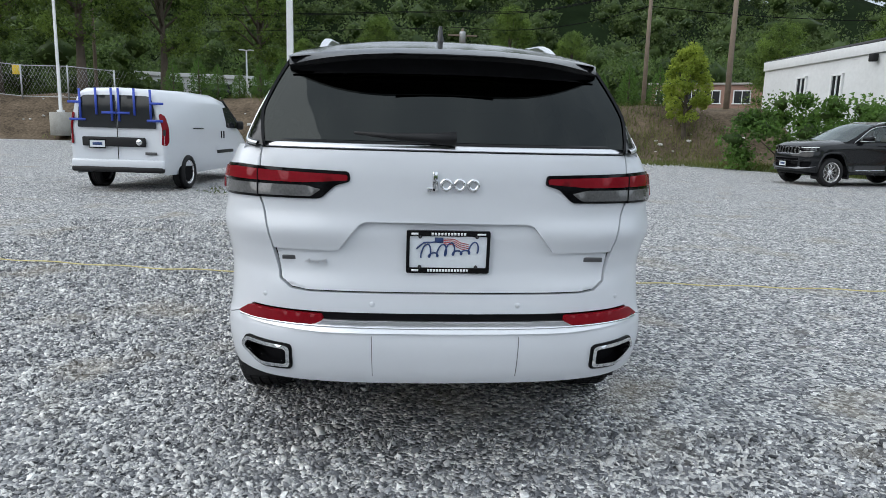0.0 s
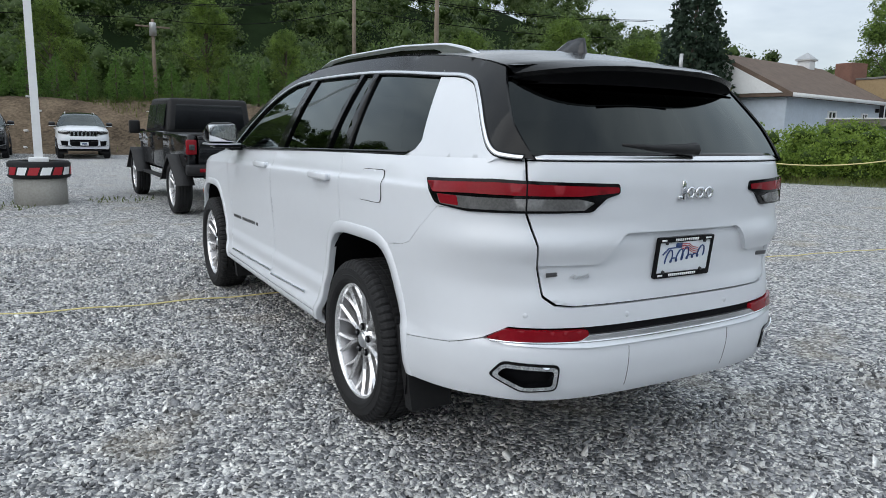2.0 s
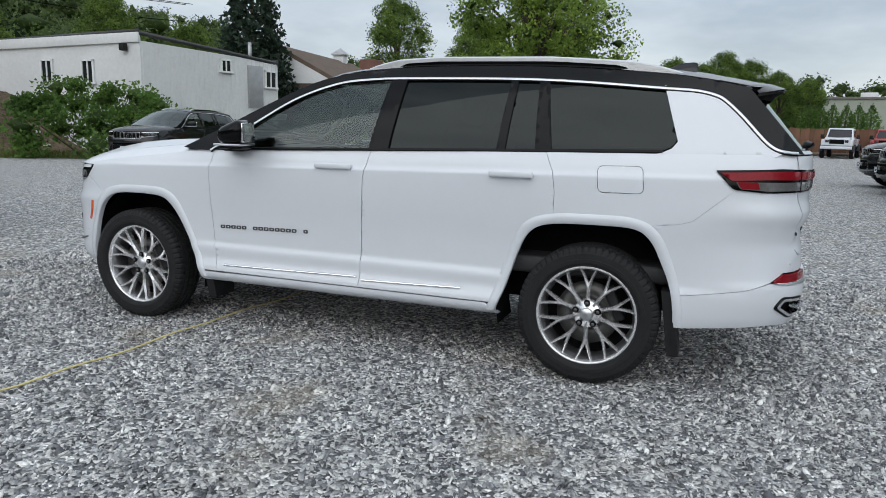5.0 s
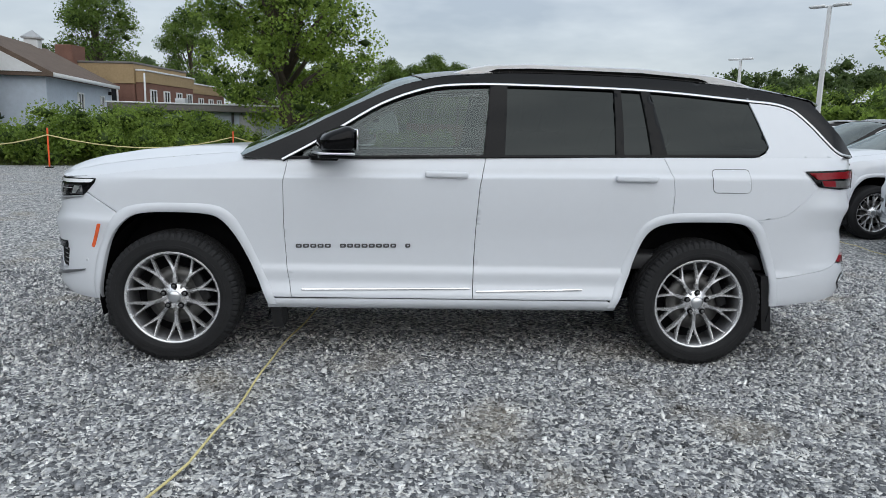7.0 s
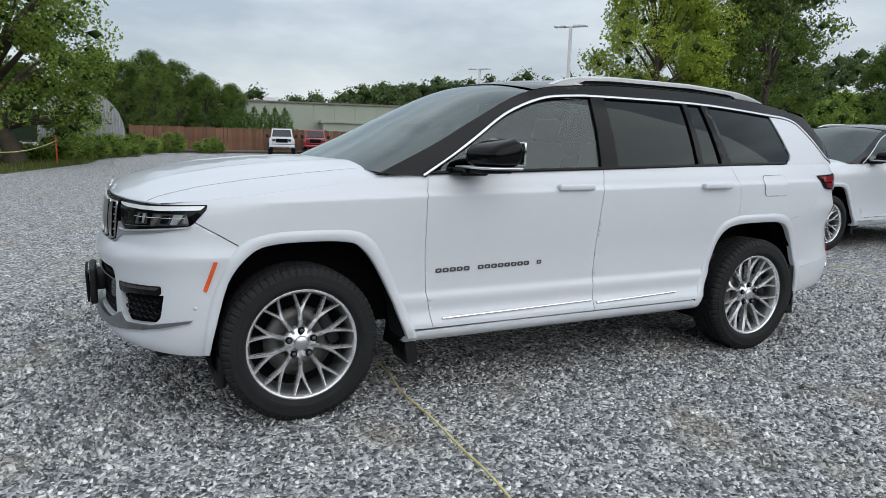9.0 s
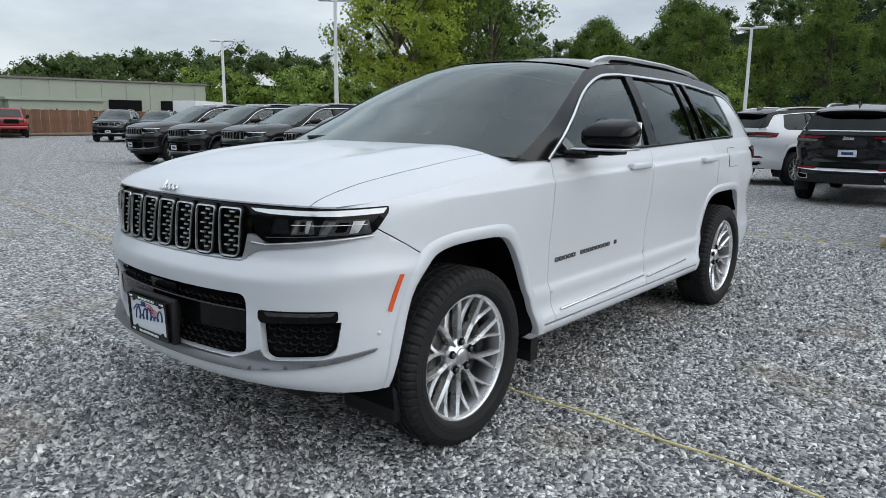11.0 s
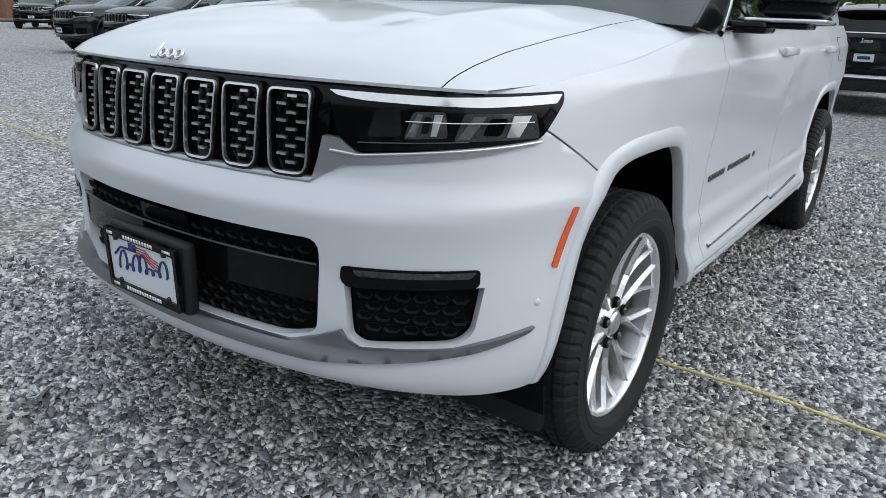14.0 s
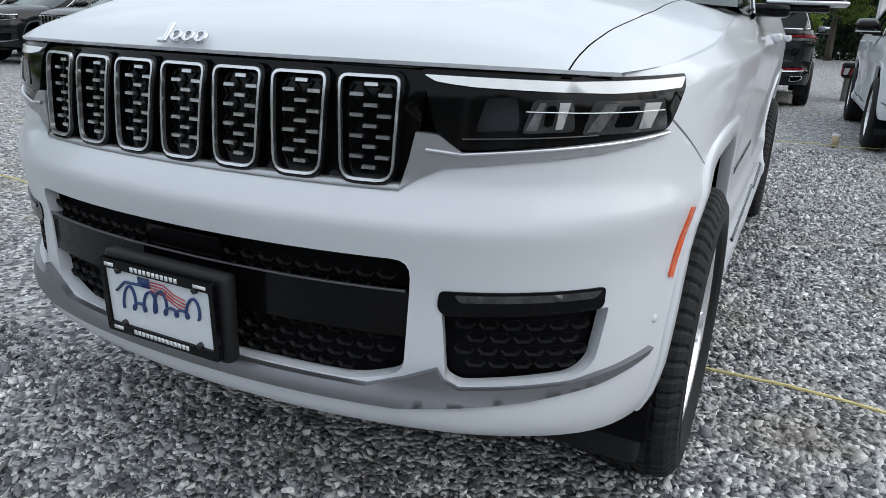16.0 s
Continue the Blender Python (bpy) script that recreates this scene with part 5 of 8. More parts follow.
            for r in range(8):
                z = 1.027 - r * 0.0178
                for c in (-0.0135, 0.0135, -0.040, 0.040):
                    x, d = xc + c * (1 - 0.12 * r / 8), (0.009 if (r % 2 == 0) == (c in (-0.0135, 0.040)) else -0.009)
                    piece("web", sheet([(u_f(x - d * 0.6) + 0.0025, z + 0.008), (u_f(x - d * 0.6) - 0.0025, z + 0.008), (u_f(x + d * 0.6) - 0.0025, z - 0.008), (u_f(x + d * 0.6) + 0.0025, z - 0.008)], sk, h=0.05, thick=0.006, off=-0.008), GLOSSB, bz)
    if fine:
        emblem(car, Matrix.Translation((0.012, 3.893, 1.107)) @ pose(0, 0, 0, 52, 0, 180), 0.72)
        hold = join(box(0, 4.000, 0.585, 0.335, 0.035, 0.185, 0.012), box(0, 3.965, 0.60, 0.24, 0.05, 0.08, 0.01))
        piece("plate_holder", hold, PLASTIC, car)
        plate_parts(car, Matrix.Translation((0.0, 4.034, 0.585)) @ pose(0, 0, 0, 92, 0, 180))
    else:
        plate_parts(car, Matrix.Translation((0.0, 4.034, 0.585)) @ pose(0, 0, 0, 92, 0, 180), False)
    for s in (1, -1):
        fl = s == -1
        hp = rounded([(s * u_f(0.50), 1.066), (s * u_f(0.74), 1.062), (s * u_y(3.530), 1.068), (s * u_y(3.535), 1.045), (s * u_y(3.60), 0.972), (s * u_f(0.78), 0.957), (s * u_f(0.575), 0.935), (s * u_f(0.53), 0.965)], [0.005, 0, 0.008, 0.01, 0.02, 0, 0.02, 0.01], 3)
        hl = piece("headlight", sheet(hp, sk, h=0.03, thick=0.03, off=0.003, flip=fl), GLOSSB, car, "slim headlight with a bright top strip")
        piece("light_strip", sheet(rounded([(s * u_f(0.505), 1.058), (s * u_f(0.74), 1.055), (s * u_y(3.540), 1.063), (s * u_y(3.560), 1.044), (s * u_f(0.80), 1.037), (s * u_f(0.70), 1.038), (s * u_f(0.59), 1.041), (s * u_f(0.555), 1.044), (s * u_f(0.525), 1.048)], 0.004, 2), sk, h=0.03, thick=0.004, off=0.007, flip=fl), DRL, hl, "pale daytime light strip")
        up = lambda x: u_f(x) if x < 0.78 else float(np.interp(x, [0.78, 0.845], [u_f(0.78), u_y(3.60)]))  # noqa: E731
        for a, b, mt in ((0.595, 0.66, GREYP), (0.668, 0.742, CLEARL), (0.756, 0.838, CLEARL)):
            cup = piece("lamp_cup", sheet(rounded([(s * up(a + 0.016), 1.024), (s * up(b), 1.027), (s * up(b + 0.004), 0.974), (s * up(a), 0.968)], 0.008, 2), sk, h=0.03, thick=0.003, off=0.005, flip=fl), mt, hl)
            if fine and mt is CLEARL:
                d = b - a
                piece("reflector_fin", sheet([(s * up(a + 0.34 * d), 1.020), (s * up(a + 0.46 * d), 1.020), (s * up(a + 0.30 * d), 0.974), (s * up(a + 0.06 * d), 0.973)], sk, h=0.03, thick=0.002, off=0.0075, flip=fl), SMOKE, cup)
                piece("reflector_fin", sheet([(s * up(a + 0.74 * d), 1.021), (s * up(a + 0.94 * d), 1.021), (s * up(a + 0.80 * d), 0.978), (s * up(a + 0.66 * d), 0.977)], sk, h=0.03, thick=0.002, off=0.0075, flip=fl), SATIN, cup)
                piece("lens", sheet(rounded([(s * up(a + 0.50 * d), 1.016), (s * up(a + 0.68 * d), 1.016), (s * up(a + 0.60 * d), 0.982), (s * up(a + 0.42 * d), 0.981)], 0.006, 2), sk, h=0.03, thick=0.002, off=0.007, flip=fl), GLOSSB, cup)
        if fine:
            piece("lamp_edge", strip([(s * up(0.672), 1.005), (s * up(0.75), 1.005), (s * up(0.835), 1.008)], 0.0018, sk, 0.0105, 0.003), DRL, hl)
            piece("lens_rim", strip([(s * up(0.575), 0.955), (s * up(0.70), 0.962), (s * up(0.78), 0.968)], 0.0022, sk, 0.006, 0.003), BADGE, hl)
        piece("headlight_trim", sheet([(s * u_f(0.496), 0.962), (s * u_f(0.535), 0.960), (s * u_f(0.576), 0.932), (s * u_f(0.60), 0.933), (s * u_f(0.78), 0.955), (s * u_y(3.600), 0.971), (s * u_y(3.622), 0.960), (s * u_f(0.78), 0.936), (s * u_f(0.58), 0.909), (s * u_f(0.545), 0.905), (s * u_f(0.50), 0.882), (s * u_f(0.472), 0.865), (s * u_f(0.486), 0.915)], sk, h=0.02, thick=0.02, off=0.006, flip=fl), SILVERP, hl, "satin strip below the headlight")
        if fine:
            piece("trim_ridge", strip([(s * u_f(0.515), 0.934), (s * u_f(0.575), 0.929), (s * u_f(0.78), 0.951), (s * u_y(3.604), 0.966)], 0.006, sk, 0.010, 0.004), SATIN, hl)


# ---- ground, stones and plants: materials ----
def gravel_material(name, tone, per_island):
    """Crushed stone: pale and dark chips; on the sheet the chips come from cells, on loose stones each has its own tone."""
    m = bpy.data.materials.new(name)
    m.use_nodes = True
    n, l = m.node_tree.nodes, m.node_tree.links
    b = n["Principled BSDF"]
    b.inputs["Roughness"].default_value = 0.8
    b.inputs["Specular IOR Level"].default_value = 0.3
    co = n.new("ShaderNodeTexCoord")
    ramp = n.new("ShaderNodeValToRGB")
    els = ramp.color_ramp.elements
    els[0].position, els[0].color = 0.0, (0.05 * tone, 0.053 * tone, 0.058 * tone, 1)
    els[1].position, els[1].color = 1.0, (0.60 * tone, 0.60 * tone, 0.585 * tone, 1)
    for p, c in ((0.25, (0.13, 0.134, 0.142)), (0.55, (0.27, 0.273, 0.28)), (0.78, (0.41, 0.41, 0.40)), (0.94, (0.52, 0.515, 0.50))):
        e = els.new(p)
        e.color = (c[0] * tone, c[1] * tone, c[2] * tone, 1)
    grain = n.new("ShaderNodeTexNoise")
    grain.inputs["Scale"].default_value, grain.inputs["Detail"].default_value = 90, 5
    l.new(co.outputs["Object"], grain.inputs["Vector"])
    patch = n.new("ShaderNodeTexNoise")
    patch.inputs["Scale"].default_value, patch.inputs["Detail"].default_value = 1.3, 7
    l.new(co.outputs["Object"], patch.inputs["Vector"])
    if per_island:
        geo = n.new("ShaderNodeNewGeometry")
        l.new(geo.outputs["Random Per Island"], ramp.inputs[0])
        height = grain.outputs[0]
    else:
        vor = n.new("ShaderNodeTexVoronoi")
        vor.inputs["Scale"].default_value = 50
        l.new(co.outputs["Object"], vor.inputs["Vector"])
        sep = n.new("ShaderNodeSeparateColor")
        l.new(vor.outputs["Color"], sep.inputs[0])
        l.new(sep.outputs[0], ramp.inputs[0])
        inv = n.new("ShaderNodeMath")
        inv.operation = "MULTIPLY_ADD"
        inv.inputs[1].default_value, inv.inputs[2].default_value = -1.4, 1.0
        l.new(vor.outputs["Distance"], inv.inputs[0])
        height = inv.outputs[0]
    shade = n.new("ShaderNodeMapRange")
    shade.inputs[1].default_value, shade.inputs[2].default_value = 0.3, 0.7
    shade.inputs[3].default_value, shade.inputs[4].default_value = 0.78, 1.22
    l.new(grain.outputs[0], shade.inputs[0])
    mottle, mr, both = n.new("ShaderNodeTexNoise"), n.new("ShaderNodeMapRange"), n.new("ShaderNodeMath")
    mottle.inputs["Scale"].default_value, mottle.inputs["Detail"].default_value, mottle.inputs["Roughness"].default_value = 7.0, 6, 0.75
    l.new(co.outputs["Object"], mottle.inputs["Vector"])
    mr.inputs[1].default_value, mr.inputs[2].default_value = 0.33, 0.67
    mr.inputs[3].default_value, mr.inputs[4].default_value = 0.62, 1.38
    l.new(mottle.outputs[0], mr.inputs[0])
    both.operation = "MULTIPLY"
    l.new(shade.outputs[0], both.inputs[0])
    l.new(mr.outputs[0], both.inputs[1])
    mul = n.new("ShaderNodeVectorMath")
    mul.operation = "SCALE"
    l.new(ramp.outputs[0], mul.inputs[0])
    l.new(both.outputs[0], mul.inputs[3])
    dust = n.new("ShaderNodeMix")
    dust.data_type = "RGBA"
    dust.inputs[7].default_value = (0.25 * tone, 0.215 * tone, 0.16 * tone, 1)
    dr = n.new("ShaderNodeMapRange")
    dr.inputs[1].default_value, dr.inputs[2].default_value = 0.55, 0.74
    dr.inputs[3].default_value, dr.inputs[4].default_value = 0.0, 0.55
    l.new(patch.outputs[0], dr.inputs[0])
    l.new(dr.outputs[0], dust.inputs[0])
    l.new(mul.outputs[0], dust.inputs[6])
    l.new(dust.outputs[2], b.inputs["Base Color"])
    bp = n.new("ShaderNodeBump")
    bp.inputs["Strength"].default_value, bp.inputs["Distance"].default_value = (0.3 if per_island else 1.0), (0.004 if per_island else 0.02)
    l.new(height, bp.inputs["Height"])
    l.new(bp.outputs[0], b.inputs["Normal"])
    return m


def leaf_material(name, dark, light):
    m = bpy.data.materials.new(name)
    m.use_nodes = True
    n, l = m.node_tree.nodes, m.node_tree.links
    b = n["Principled BSDF"]
    b.inputs["Roughness"].default_value = 0.6
    b.inputs["Specular IOR Level"].default_value = 0.25
    geo, info = n.new("ShaderNodeNewGeometry"), n.new("ShaderNodeObjectInfo")
    co, nz = n.new("ShaderNodeTexCoord"), n.new("ShaderNodeTexNoise")
    nz.inputs["Scale"].default_value, nz.inputs["Detail"].default_value = 0.5, 5
    l.new(co.outputs["Object"], nz.inputs["Vector"])
    avg = n.new("ShaderNodeMath")
    avg.operation = "MULTIPLY_ADD"
    avg.inputs[1].default_value = 0.42
    l.new(geo.outputs["Random Per Island"], avg.inputs[0])
    nr = n.new("ShaderNodeMapRange")
    nr.inputs[1].default_value, nr.inputs[2].default_value, nr.inputs[3].default_value, nr.inputs[4].default_value = 0.36, 0.64, 0.0, 0.58
    l.new(nz.outputs[0], nr.inputs[0])
    l.new(nr.outputs[0], avg.inputs[2])
    ramp = n.new("ShaderNodeValToRGB")
    ramp.color_ramp.elements[0].color, ramp.color_ramp.elements[1].color = (*dark, 1), (*light, 1)
    l.new(avg.outputs[0], ramp.inputs[0])
    l.new(ramp.outputs[0], b.inputs["Base Color"])
    tl, mx = n.new("ShaderNodeBsdfTranslucent"), n.new("ShaderNodeMixShader")
    mx.inputs[0].default_value = 0.45
    l.new(ramp.outputs[0], tl.inputs[0])
    l.new(b.outputs[0], mx.inputs[1])
    l.new(tl.outputs[0], mx.inputs[2])
    l.new(mx.outputs[0], n["Material Output"].inputs[0])
    return m


GRAVEL = gravel_material("gravel_sheet", 1.48, False)
STONE = gravel_material("gravel_stone", 1.48, True)
LEAF = leaf_material("leaf_green", (0.055, 0.105, 0.018), (0.34, 0.47, 0.09))
LEAFM = leaf_material("leaf_mid_green", (0.03, 0.06, 0.014), (0.21, 0.31, 0.065))
LEAFY = leaf_material("leaf_yellow_green", (0.13, 0.19, 0.022), (0.46, 0.55, 0.085))
LEAFD = leaf_material("leaf_dark", (0.02, 0.042, 0.013), (0.145, 0.22, 0.062))
LEAFH = leaf_material("leaf_far", (0.024, 0.044, 0.017), (0.165, 0.23, 0.078))
NEEDLE = leaf_material("needle_dark", (0.014, 0.027, 0.018), (0.048, 0.076, 0.048))
HEDGE = leaf_material("hedge_green", (0.036, 0.08, 0.018), (0.16, 0.29, 0.06))
# dark green of the added crown cores: shade between leaves put into colour
CROWN_SHADE = leaf_material("crown_shade_fill", (0.030, 0.058, 0.014), (0.085, 0.135, 0.035))
GRASSM = leaf_material("grass_blade", (0.06, 0.085, 0.02), (0.20, 0.22, 0.07))
BARK = material("bark", (0.085, 0.068, 0.052), 0.9, var=0.35, var_scale=3, bump=0.8, bump_scale=14)
DIRT = material("dirt_bank", (0.115, 0.088, 0.062), 0.95, spec=0.1, var=0.75, var_scale=0.9, bump=1.0, bump_scale=7)
# hillside ground, near black: the shade under the woods is in its colour
FLOORH = material("shaded_forest_floor", (0.010, 0.018, 0.007), 0.95, spec=0.02, var=0.4, var_scale=0.2, bump=0.6, bump_scale=2)
CONC = material("concrete", (0.36, 0.35, 0.32), 0.85, var=0.2, var_scale=3, bump=0.3, bump_scale=40)
WHITEM = material("white_metal", (0.74, 0.75, 0.76), 0.4, var=0.06, var_scale=2)
WALLW = material("white_wall", (0.66, 0.67, 0.68), 0.8, var=0.08, var_scale=0.8, bump=0.2, bump_scale=12)
WALLB = material("bluish_wall", (0.46, 0.52, 0.60), 0.8, var=0.1, var_scale=0.7, bump=0.2, bump_scale=12)
BRICKM = material("brick_wall", (0.17, 0.085, 0.062), 0.85, var=0.25, var_scale=2, bump=0.3, bump_scale=20)
TANW = material("tan_wall", (0.34, 0.245, 0.135), 0.85, var=0.15, var_scale=1, bump=0.2, bump_scale=12)
PINKW = material("pale_brick", (0.33, 0.20, 0.155), 0.85, var=0.15, var_scale=1)
ROOFT = material("brown_shingle", (0.12, 0.085, 0.065), 0.9, var=0.3, var_scale=2, bump=0.5, bump_scale=12)
ROOFG = material("grey_roof", (0.16, 0.15, 0.14), 0.8, var=0.2, var_scale=1)
TIN = material("barn_tin", (0.34, 0.35, 0.36), 0.5, metal=0.3, var=0.25, var_scale=1.2)
SAGE = material("sage_siding", (0.30, 0.33, 0.27), 0.6, var=0.06, var_scale=0.5)
FENCEW = material("fence_wood", (0.17, 0.085, 0.052), 0.85, var=0.25, var_scale=1.5, bump=0.3, bump_scale=20, per_object=0.2)
WOODP = material("pole_wood", (0.19, 0.15, 0.115), 0.9, var=0.25, var_scale=3, bump=0.4, bump_scale=20)
DARKW = material("window_dark", (0.02, 0.022, 0.025), 0.15, var=0.2)
ORANGE = material("safety_orange", (0.75, 0.095, 0.02), 0.5, var=0.1)
STRING = material("yellow_string", (0.66, 0.57, 0.27), 0.8, var=0.25, var_scale=30)
STRIPER = material("stripe_red", (0.40, 0.02, 0.03), 0.5, var=0.1)
TAPE = material("blue_tape", (0.03, 0.07, 0.42), 0.6, var=0.1)
ROCKW = material("pale_rubble", (0.55, 0.54, 0.52), 0.8, var=0.15)
CARD = material("card_cup", (0.55, 0.42, 0.28), 0.7, var=0.1)
GALV = material("galvanised", (0.42, 0.43, 0.44), 0.5, metal=0.6, var=0.15)

rng = np.random.default_rng(7)
tagged(piece("ground", ([(-900, -900, 0), (900, -900, 0), (900, 900, 0), (-900, 900, 0)], [[0, 1, 2, 3]]), GRAVEL), "grey crushed stone ground of the car lot", "ground", kind="structure")


def soup(name, verts, faces, mat, parent=None, smooth=False):
    """A mesh from arrays of many small alike pieces."""
    me = bpy.data.meshes.new(name)
    v, f = np.asarray(verts, np.float32), np.asarray(faces, np.int32)
    me.vertices.add(len(v))
    me.vertices.foreach_set("co", v.ravel())
    k = f.shape[1]
    me.loops.add(f.size)
    me.loops.foreach_set("vertex_index", f.ravel())
    me.polygons.add(len(f))
    me.polygons.foreach_set("loop_start", np.arange(0, f.size, k, dtype=np.int32))
    me.materials.append(mat)
    me.update(calc_edges=True)
    if smooth:
        me.polygons.foreach_set("use_smooth", [True] * len(me.polygons))
    return link(name, me, parent)


def leaves(points, size, droop=0.0, rg=rng):
    """Small pointed leaves at the given points."""
    n = len(points)
    a = rg.normal(size=(n, 3))
    a[:, 2] -= droop
    a /= np.linalg.norm(a, axis=1, keepdims=True)
    b = np.cross(a, rg.normal(size=(n, 3)))
    b /= np.maximum(np.linalg.norm(b, axis=1, keepdims=True), 1e-6)
    s = (size * rg.uniform(0.6, 1.35, n))[:, None]
    p = np.asarray(points)
    v = np.stack([p - a * s * 0.8, p + a * s * 0.55 + b * s * 0.66, p + a * s * 0.55 - b * s * 0.66], 1).reshape(-1, 3)
    return v, np.arange(n * 3).reshape(-1, 3)


def clump_points(centres, radii, per, rg=rng):
    out = []
    for c, r in zip(centres, radii):
        d = rg.normal(size=(per, 3))
        d /= np.linalg.norm(d, axis=1, keepdims=True)
        out.append(np.asarray(c) + d * (r * rg.uniform(0.45, 1.05, (per, 1))) * np.array([1, 1, 0.75]))
    return np.concatenate(out)


def shade_cores(centres, radii, rg=rng):
    """A small uneven eight-sided body added inside each clump, coloured dark for inner shade."""
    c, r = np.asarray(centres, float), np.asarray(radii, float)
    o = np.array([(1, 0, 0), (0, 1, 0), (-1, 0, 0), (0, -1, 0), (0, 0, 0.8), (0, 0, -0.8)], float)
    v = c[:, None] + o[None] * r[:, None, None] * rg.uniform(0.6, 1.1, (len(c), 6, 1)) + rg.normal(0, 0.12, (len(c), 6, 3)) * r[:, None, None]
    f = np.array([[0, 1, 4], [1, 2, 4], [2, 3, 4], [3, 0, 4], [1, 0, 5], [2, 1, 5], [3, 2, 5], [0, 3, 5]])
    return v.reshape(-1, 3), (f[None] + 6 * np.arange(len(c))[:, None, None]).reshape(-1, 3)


def build_tree(height, spread, mat, seed, bole=0.28, per=90, clumps=70, size=0.2, lean=0.0, label="", trunk_r=None):
    """A broad-leaved tree: tapered trunk, limbs, and a crown of clumps of leaves with gaps."""
    rg = np.random.default_rng(seed)
    ob = thing("tree", label or "broad-leaved tree in full summer leaf", "tree", "trees round the lot")
    r0 = trunk_r or 0.022 * height + 0.05
    base = height * bole
    pts = [(0.0, 0.0, -0.1), (0.03 * lean, 0, base * 0.5), (lean * 0.3, 0, base), (lean * 0.8, 0.1, height * 0.6), (lean, 0, height * 0.86)]
    limbs = [tube(spline(pts, 9), r0, 9, r0 * 0.18)]
    cs, rs = [], []
    for k in range(clumps):
        f = rg.uniform(0, 1) ** 0.8
        z = base * 0.95 + (height - base * 0.95) * f
        prof = math.sin(math.pi * min(1, 0.16 + 0.80 * f)) ** 0.7
        a = rg.uniform(0, 2 * math.pi)
        rad = spread * prof * rg.uniform(0.35, 1.0) ** 0.6
        cs.append((lean * f + rad * math.cos(a), rad * math.sin(a), z + rg.uniform(-0.3, 0.3)))
        rs.append(height * rg.uniform(0.055, 0.105))
        if k % 5 == 0:
            z0 = base * 0.8 + (z - base * 0.8) * 0.45
            limbs.append(tube([(lean * 0.4, 0, z0), ((cs[-1][0] + lean * 0.4) / 2, cs[-1][1] / 2, (z0 + z) / 2 + 0.15), cs[-1]], r0 * 0.30, 5, r0 * 0.06))
    piece("trunk", join(*limbs), BARK, ob, "grey-brown trunk and limbs")
    v, f = leaves(clump_points(cs, rs, int(per * 3.0), rg), size * 0.52, 0.3, rg)
    soup("crown", v, f, mat, ob)
    soup("inner_crown", *shade_cores(cs, np.array(rs) * 0.34, rg), CROWN_SHADE, ob)
    return ob


def build_conifer(height, spread, mat, seed, tiers=26, label="", narrow=False, size=0.16, per=60):
    rg = np.random.default_rng(seed)
    ob = thing("conifer", label or "dark evergreen conifer", "tree", "evergreens round the lot")
    piece("trunk", tube([(0, 0, -0.1), (0, 0, height * 0.5), (0, 0, height * 0.96)], 0.02 * height + 0.03, 7, 0.02), BARK, ob)
    out = []
    for k in range(tiers):
        f = (k + 0.5) / tiers
        z = height * (0.03 + 0.97 * f)
        rad = spread * ((1 - f) ** 0.75 if not narrow else (min(1, 0.55 + f * 2.2) * (1 - f ** 2.4)))
        n = max(6, int(1.8 * per * (rad / spread + 0.12)))
        a = rg.uniform(0, 2 * math.pi, n)
        lob = 1 + 0.22 * np.sin(a * 5 + k * 1.7)
        q = rad * rg.uniform(0.35, 1.0, n) ** 0.5 * lob
        out.append(np.stack([q * np.cos(a), q * np.sin(a), z - (0.0 if narrow else 0.30) * q * 0.8 + rg.uniform(-1, 1, n) * height / tiers], 1))
    v, f = leaves(np.concatenate(out), size * 0.74, 0.8, rg)
    soup("crown", v, f, mat, ob)
    return ob


def build_bush(rx, ry, h, mat, seed, size=0.14, clumps=34, per=85, label=""):
    rg = np.random.default_rng(seed)
    ob = thing("bush", label or "dense leafy green bush", "bush", "bushes along the lot edge")
    cs, rs = [], []
    for _ in range(clumps):
        a, q = rg.uniform(0, 2 * math.pi), rg.uniform(0, 1) ** 0.5
        z = h * rg.uniform(0.12, 0.86) * (1 - 0.45 * q * q)
        cs.append((rx * q * math.cos(a), ry * q * math.sin(a), z))
        rs.append(min(h * 0.30, rg.uniform(0.35, 0.75)))
    stems = [tube([(c[0] * 0.15, c[1] * 0.15, -0.05), (c[0] * 0.7, c[1] * 0.7, c[2] * 0.6), c], 0.03, 4, 0.008) for c in cs[::6]]
    piece("woody_base", join(*stems), BARK, ob)
    v, f = leaves(clump_points(cs, rs, per * 3, rg), size * 0.54, 0.2, rg)
    v[:, 2] = np.maximum(v[:, 2], 0.0)
    soup("crown", v, f, mat, ob)
    soup("inner_crown", *shade_cores(cs, np.array(rs) * 0.62, rg), CROWN_SHADE, ob)
    return ob


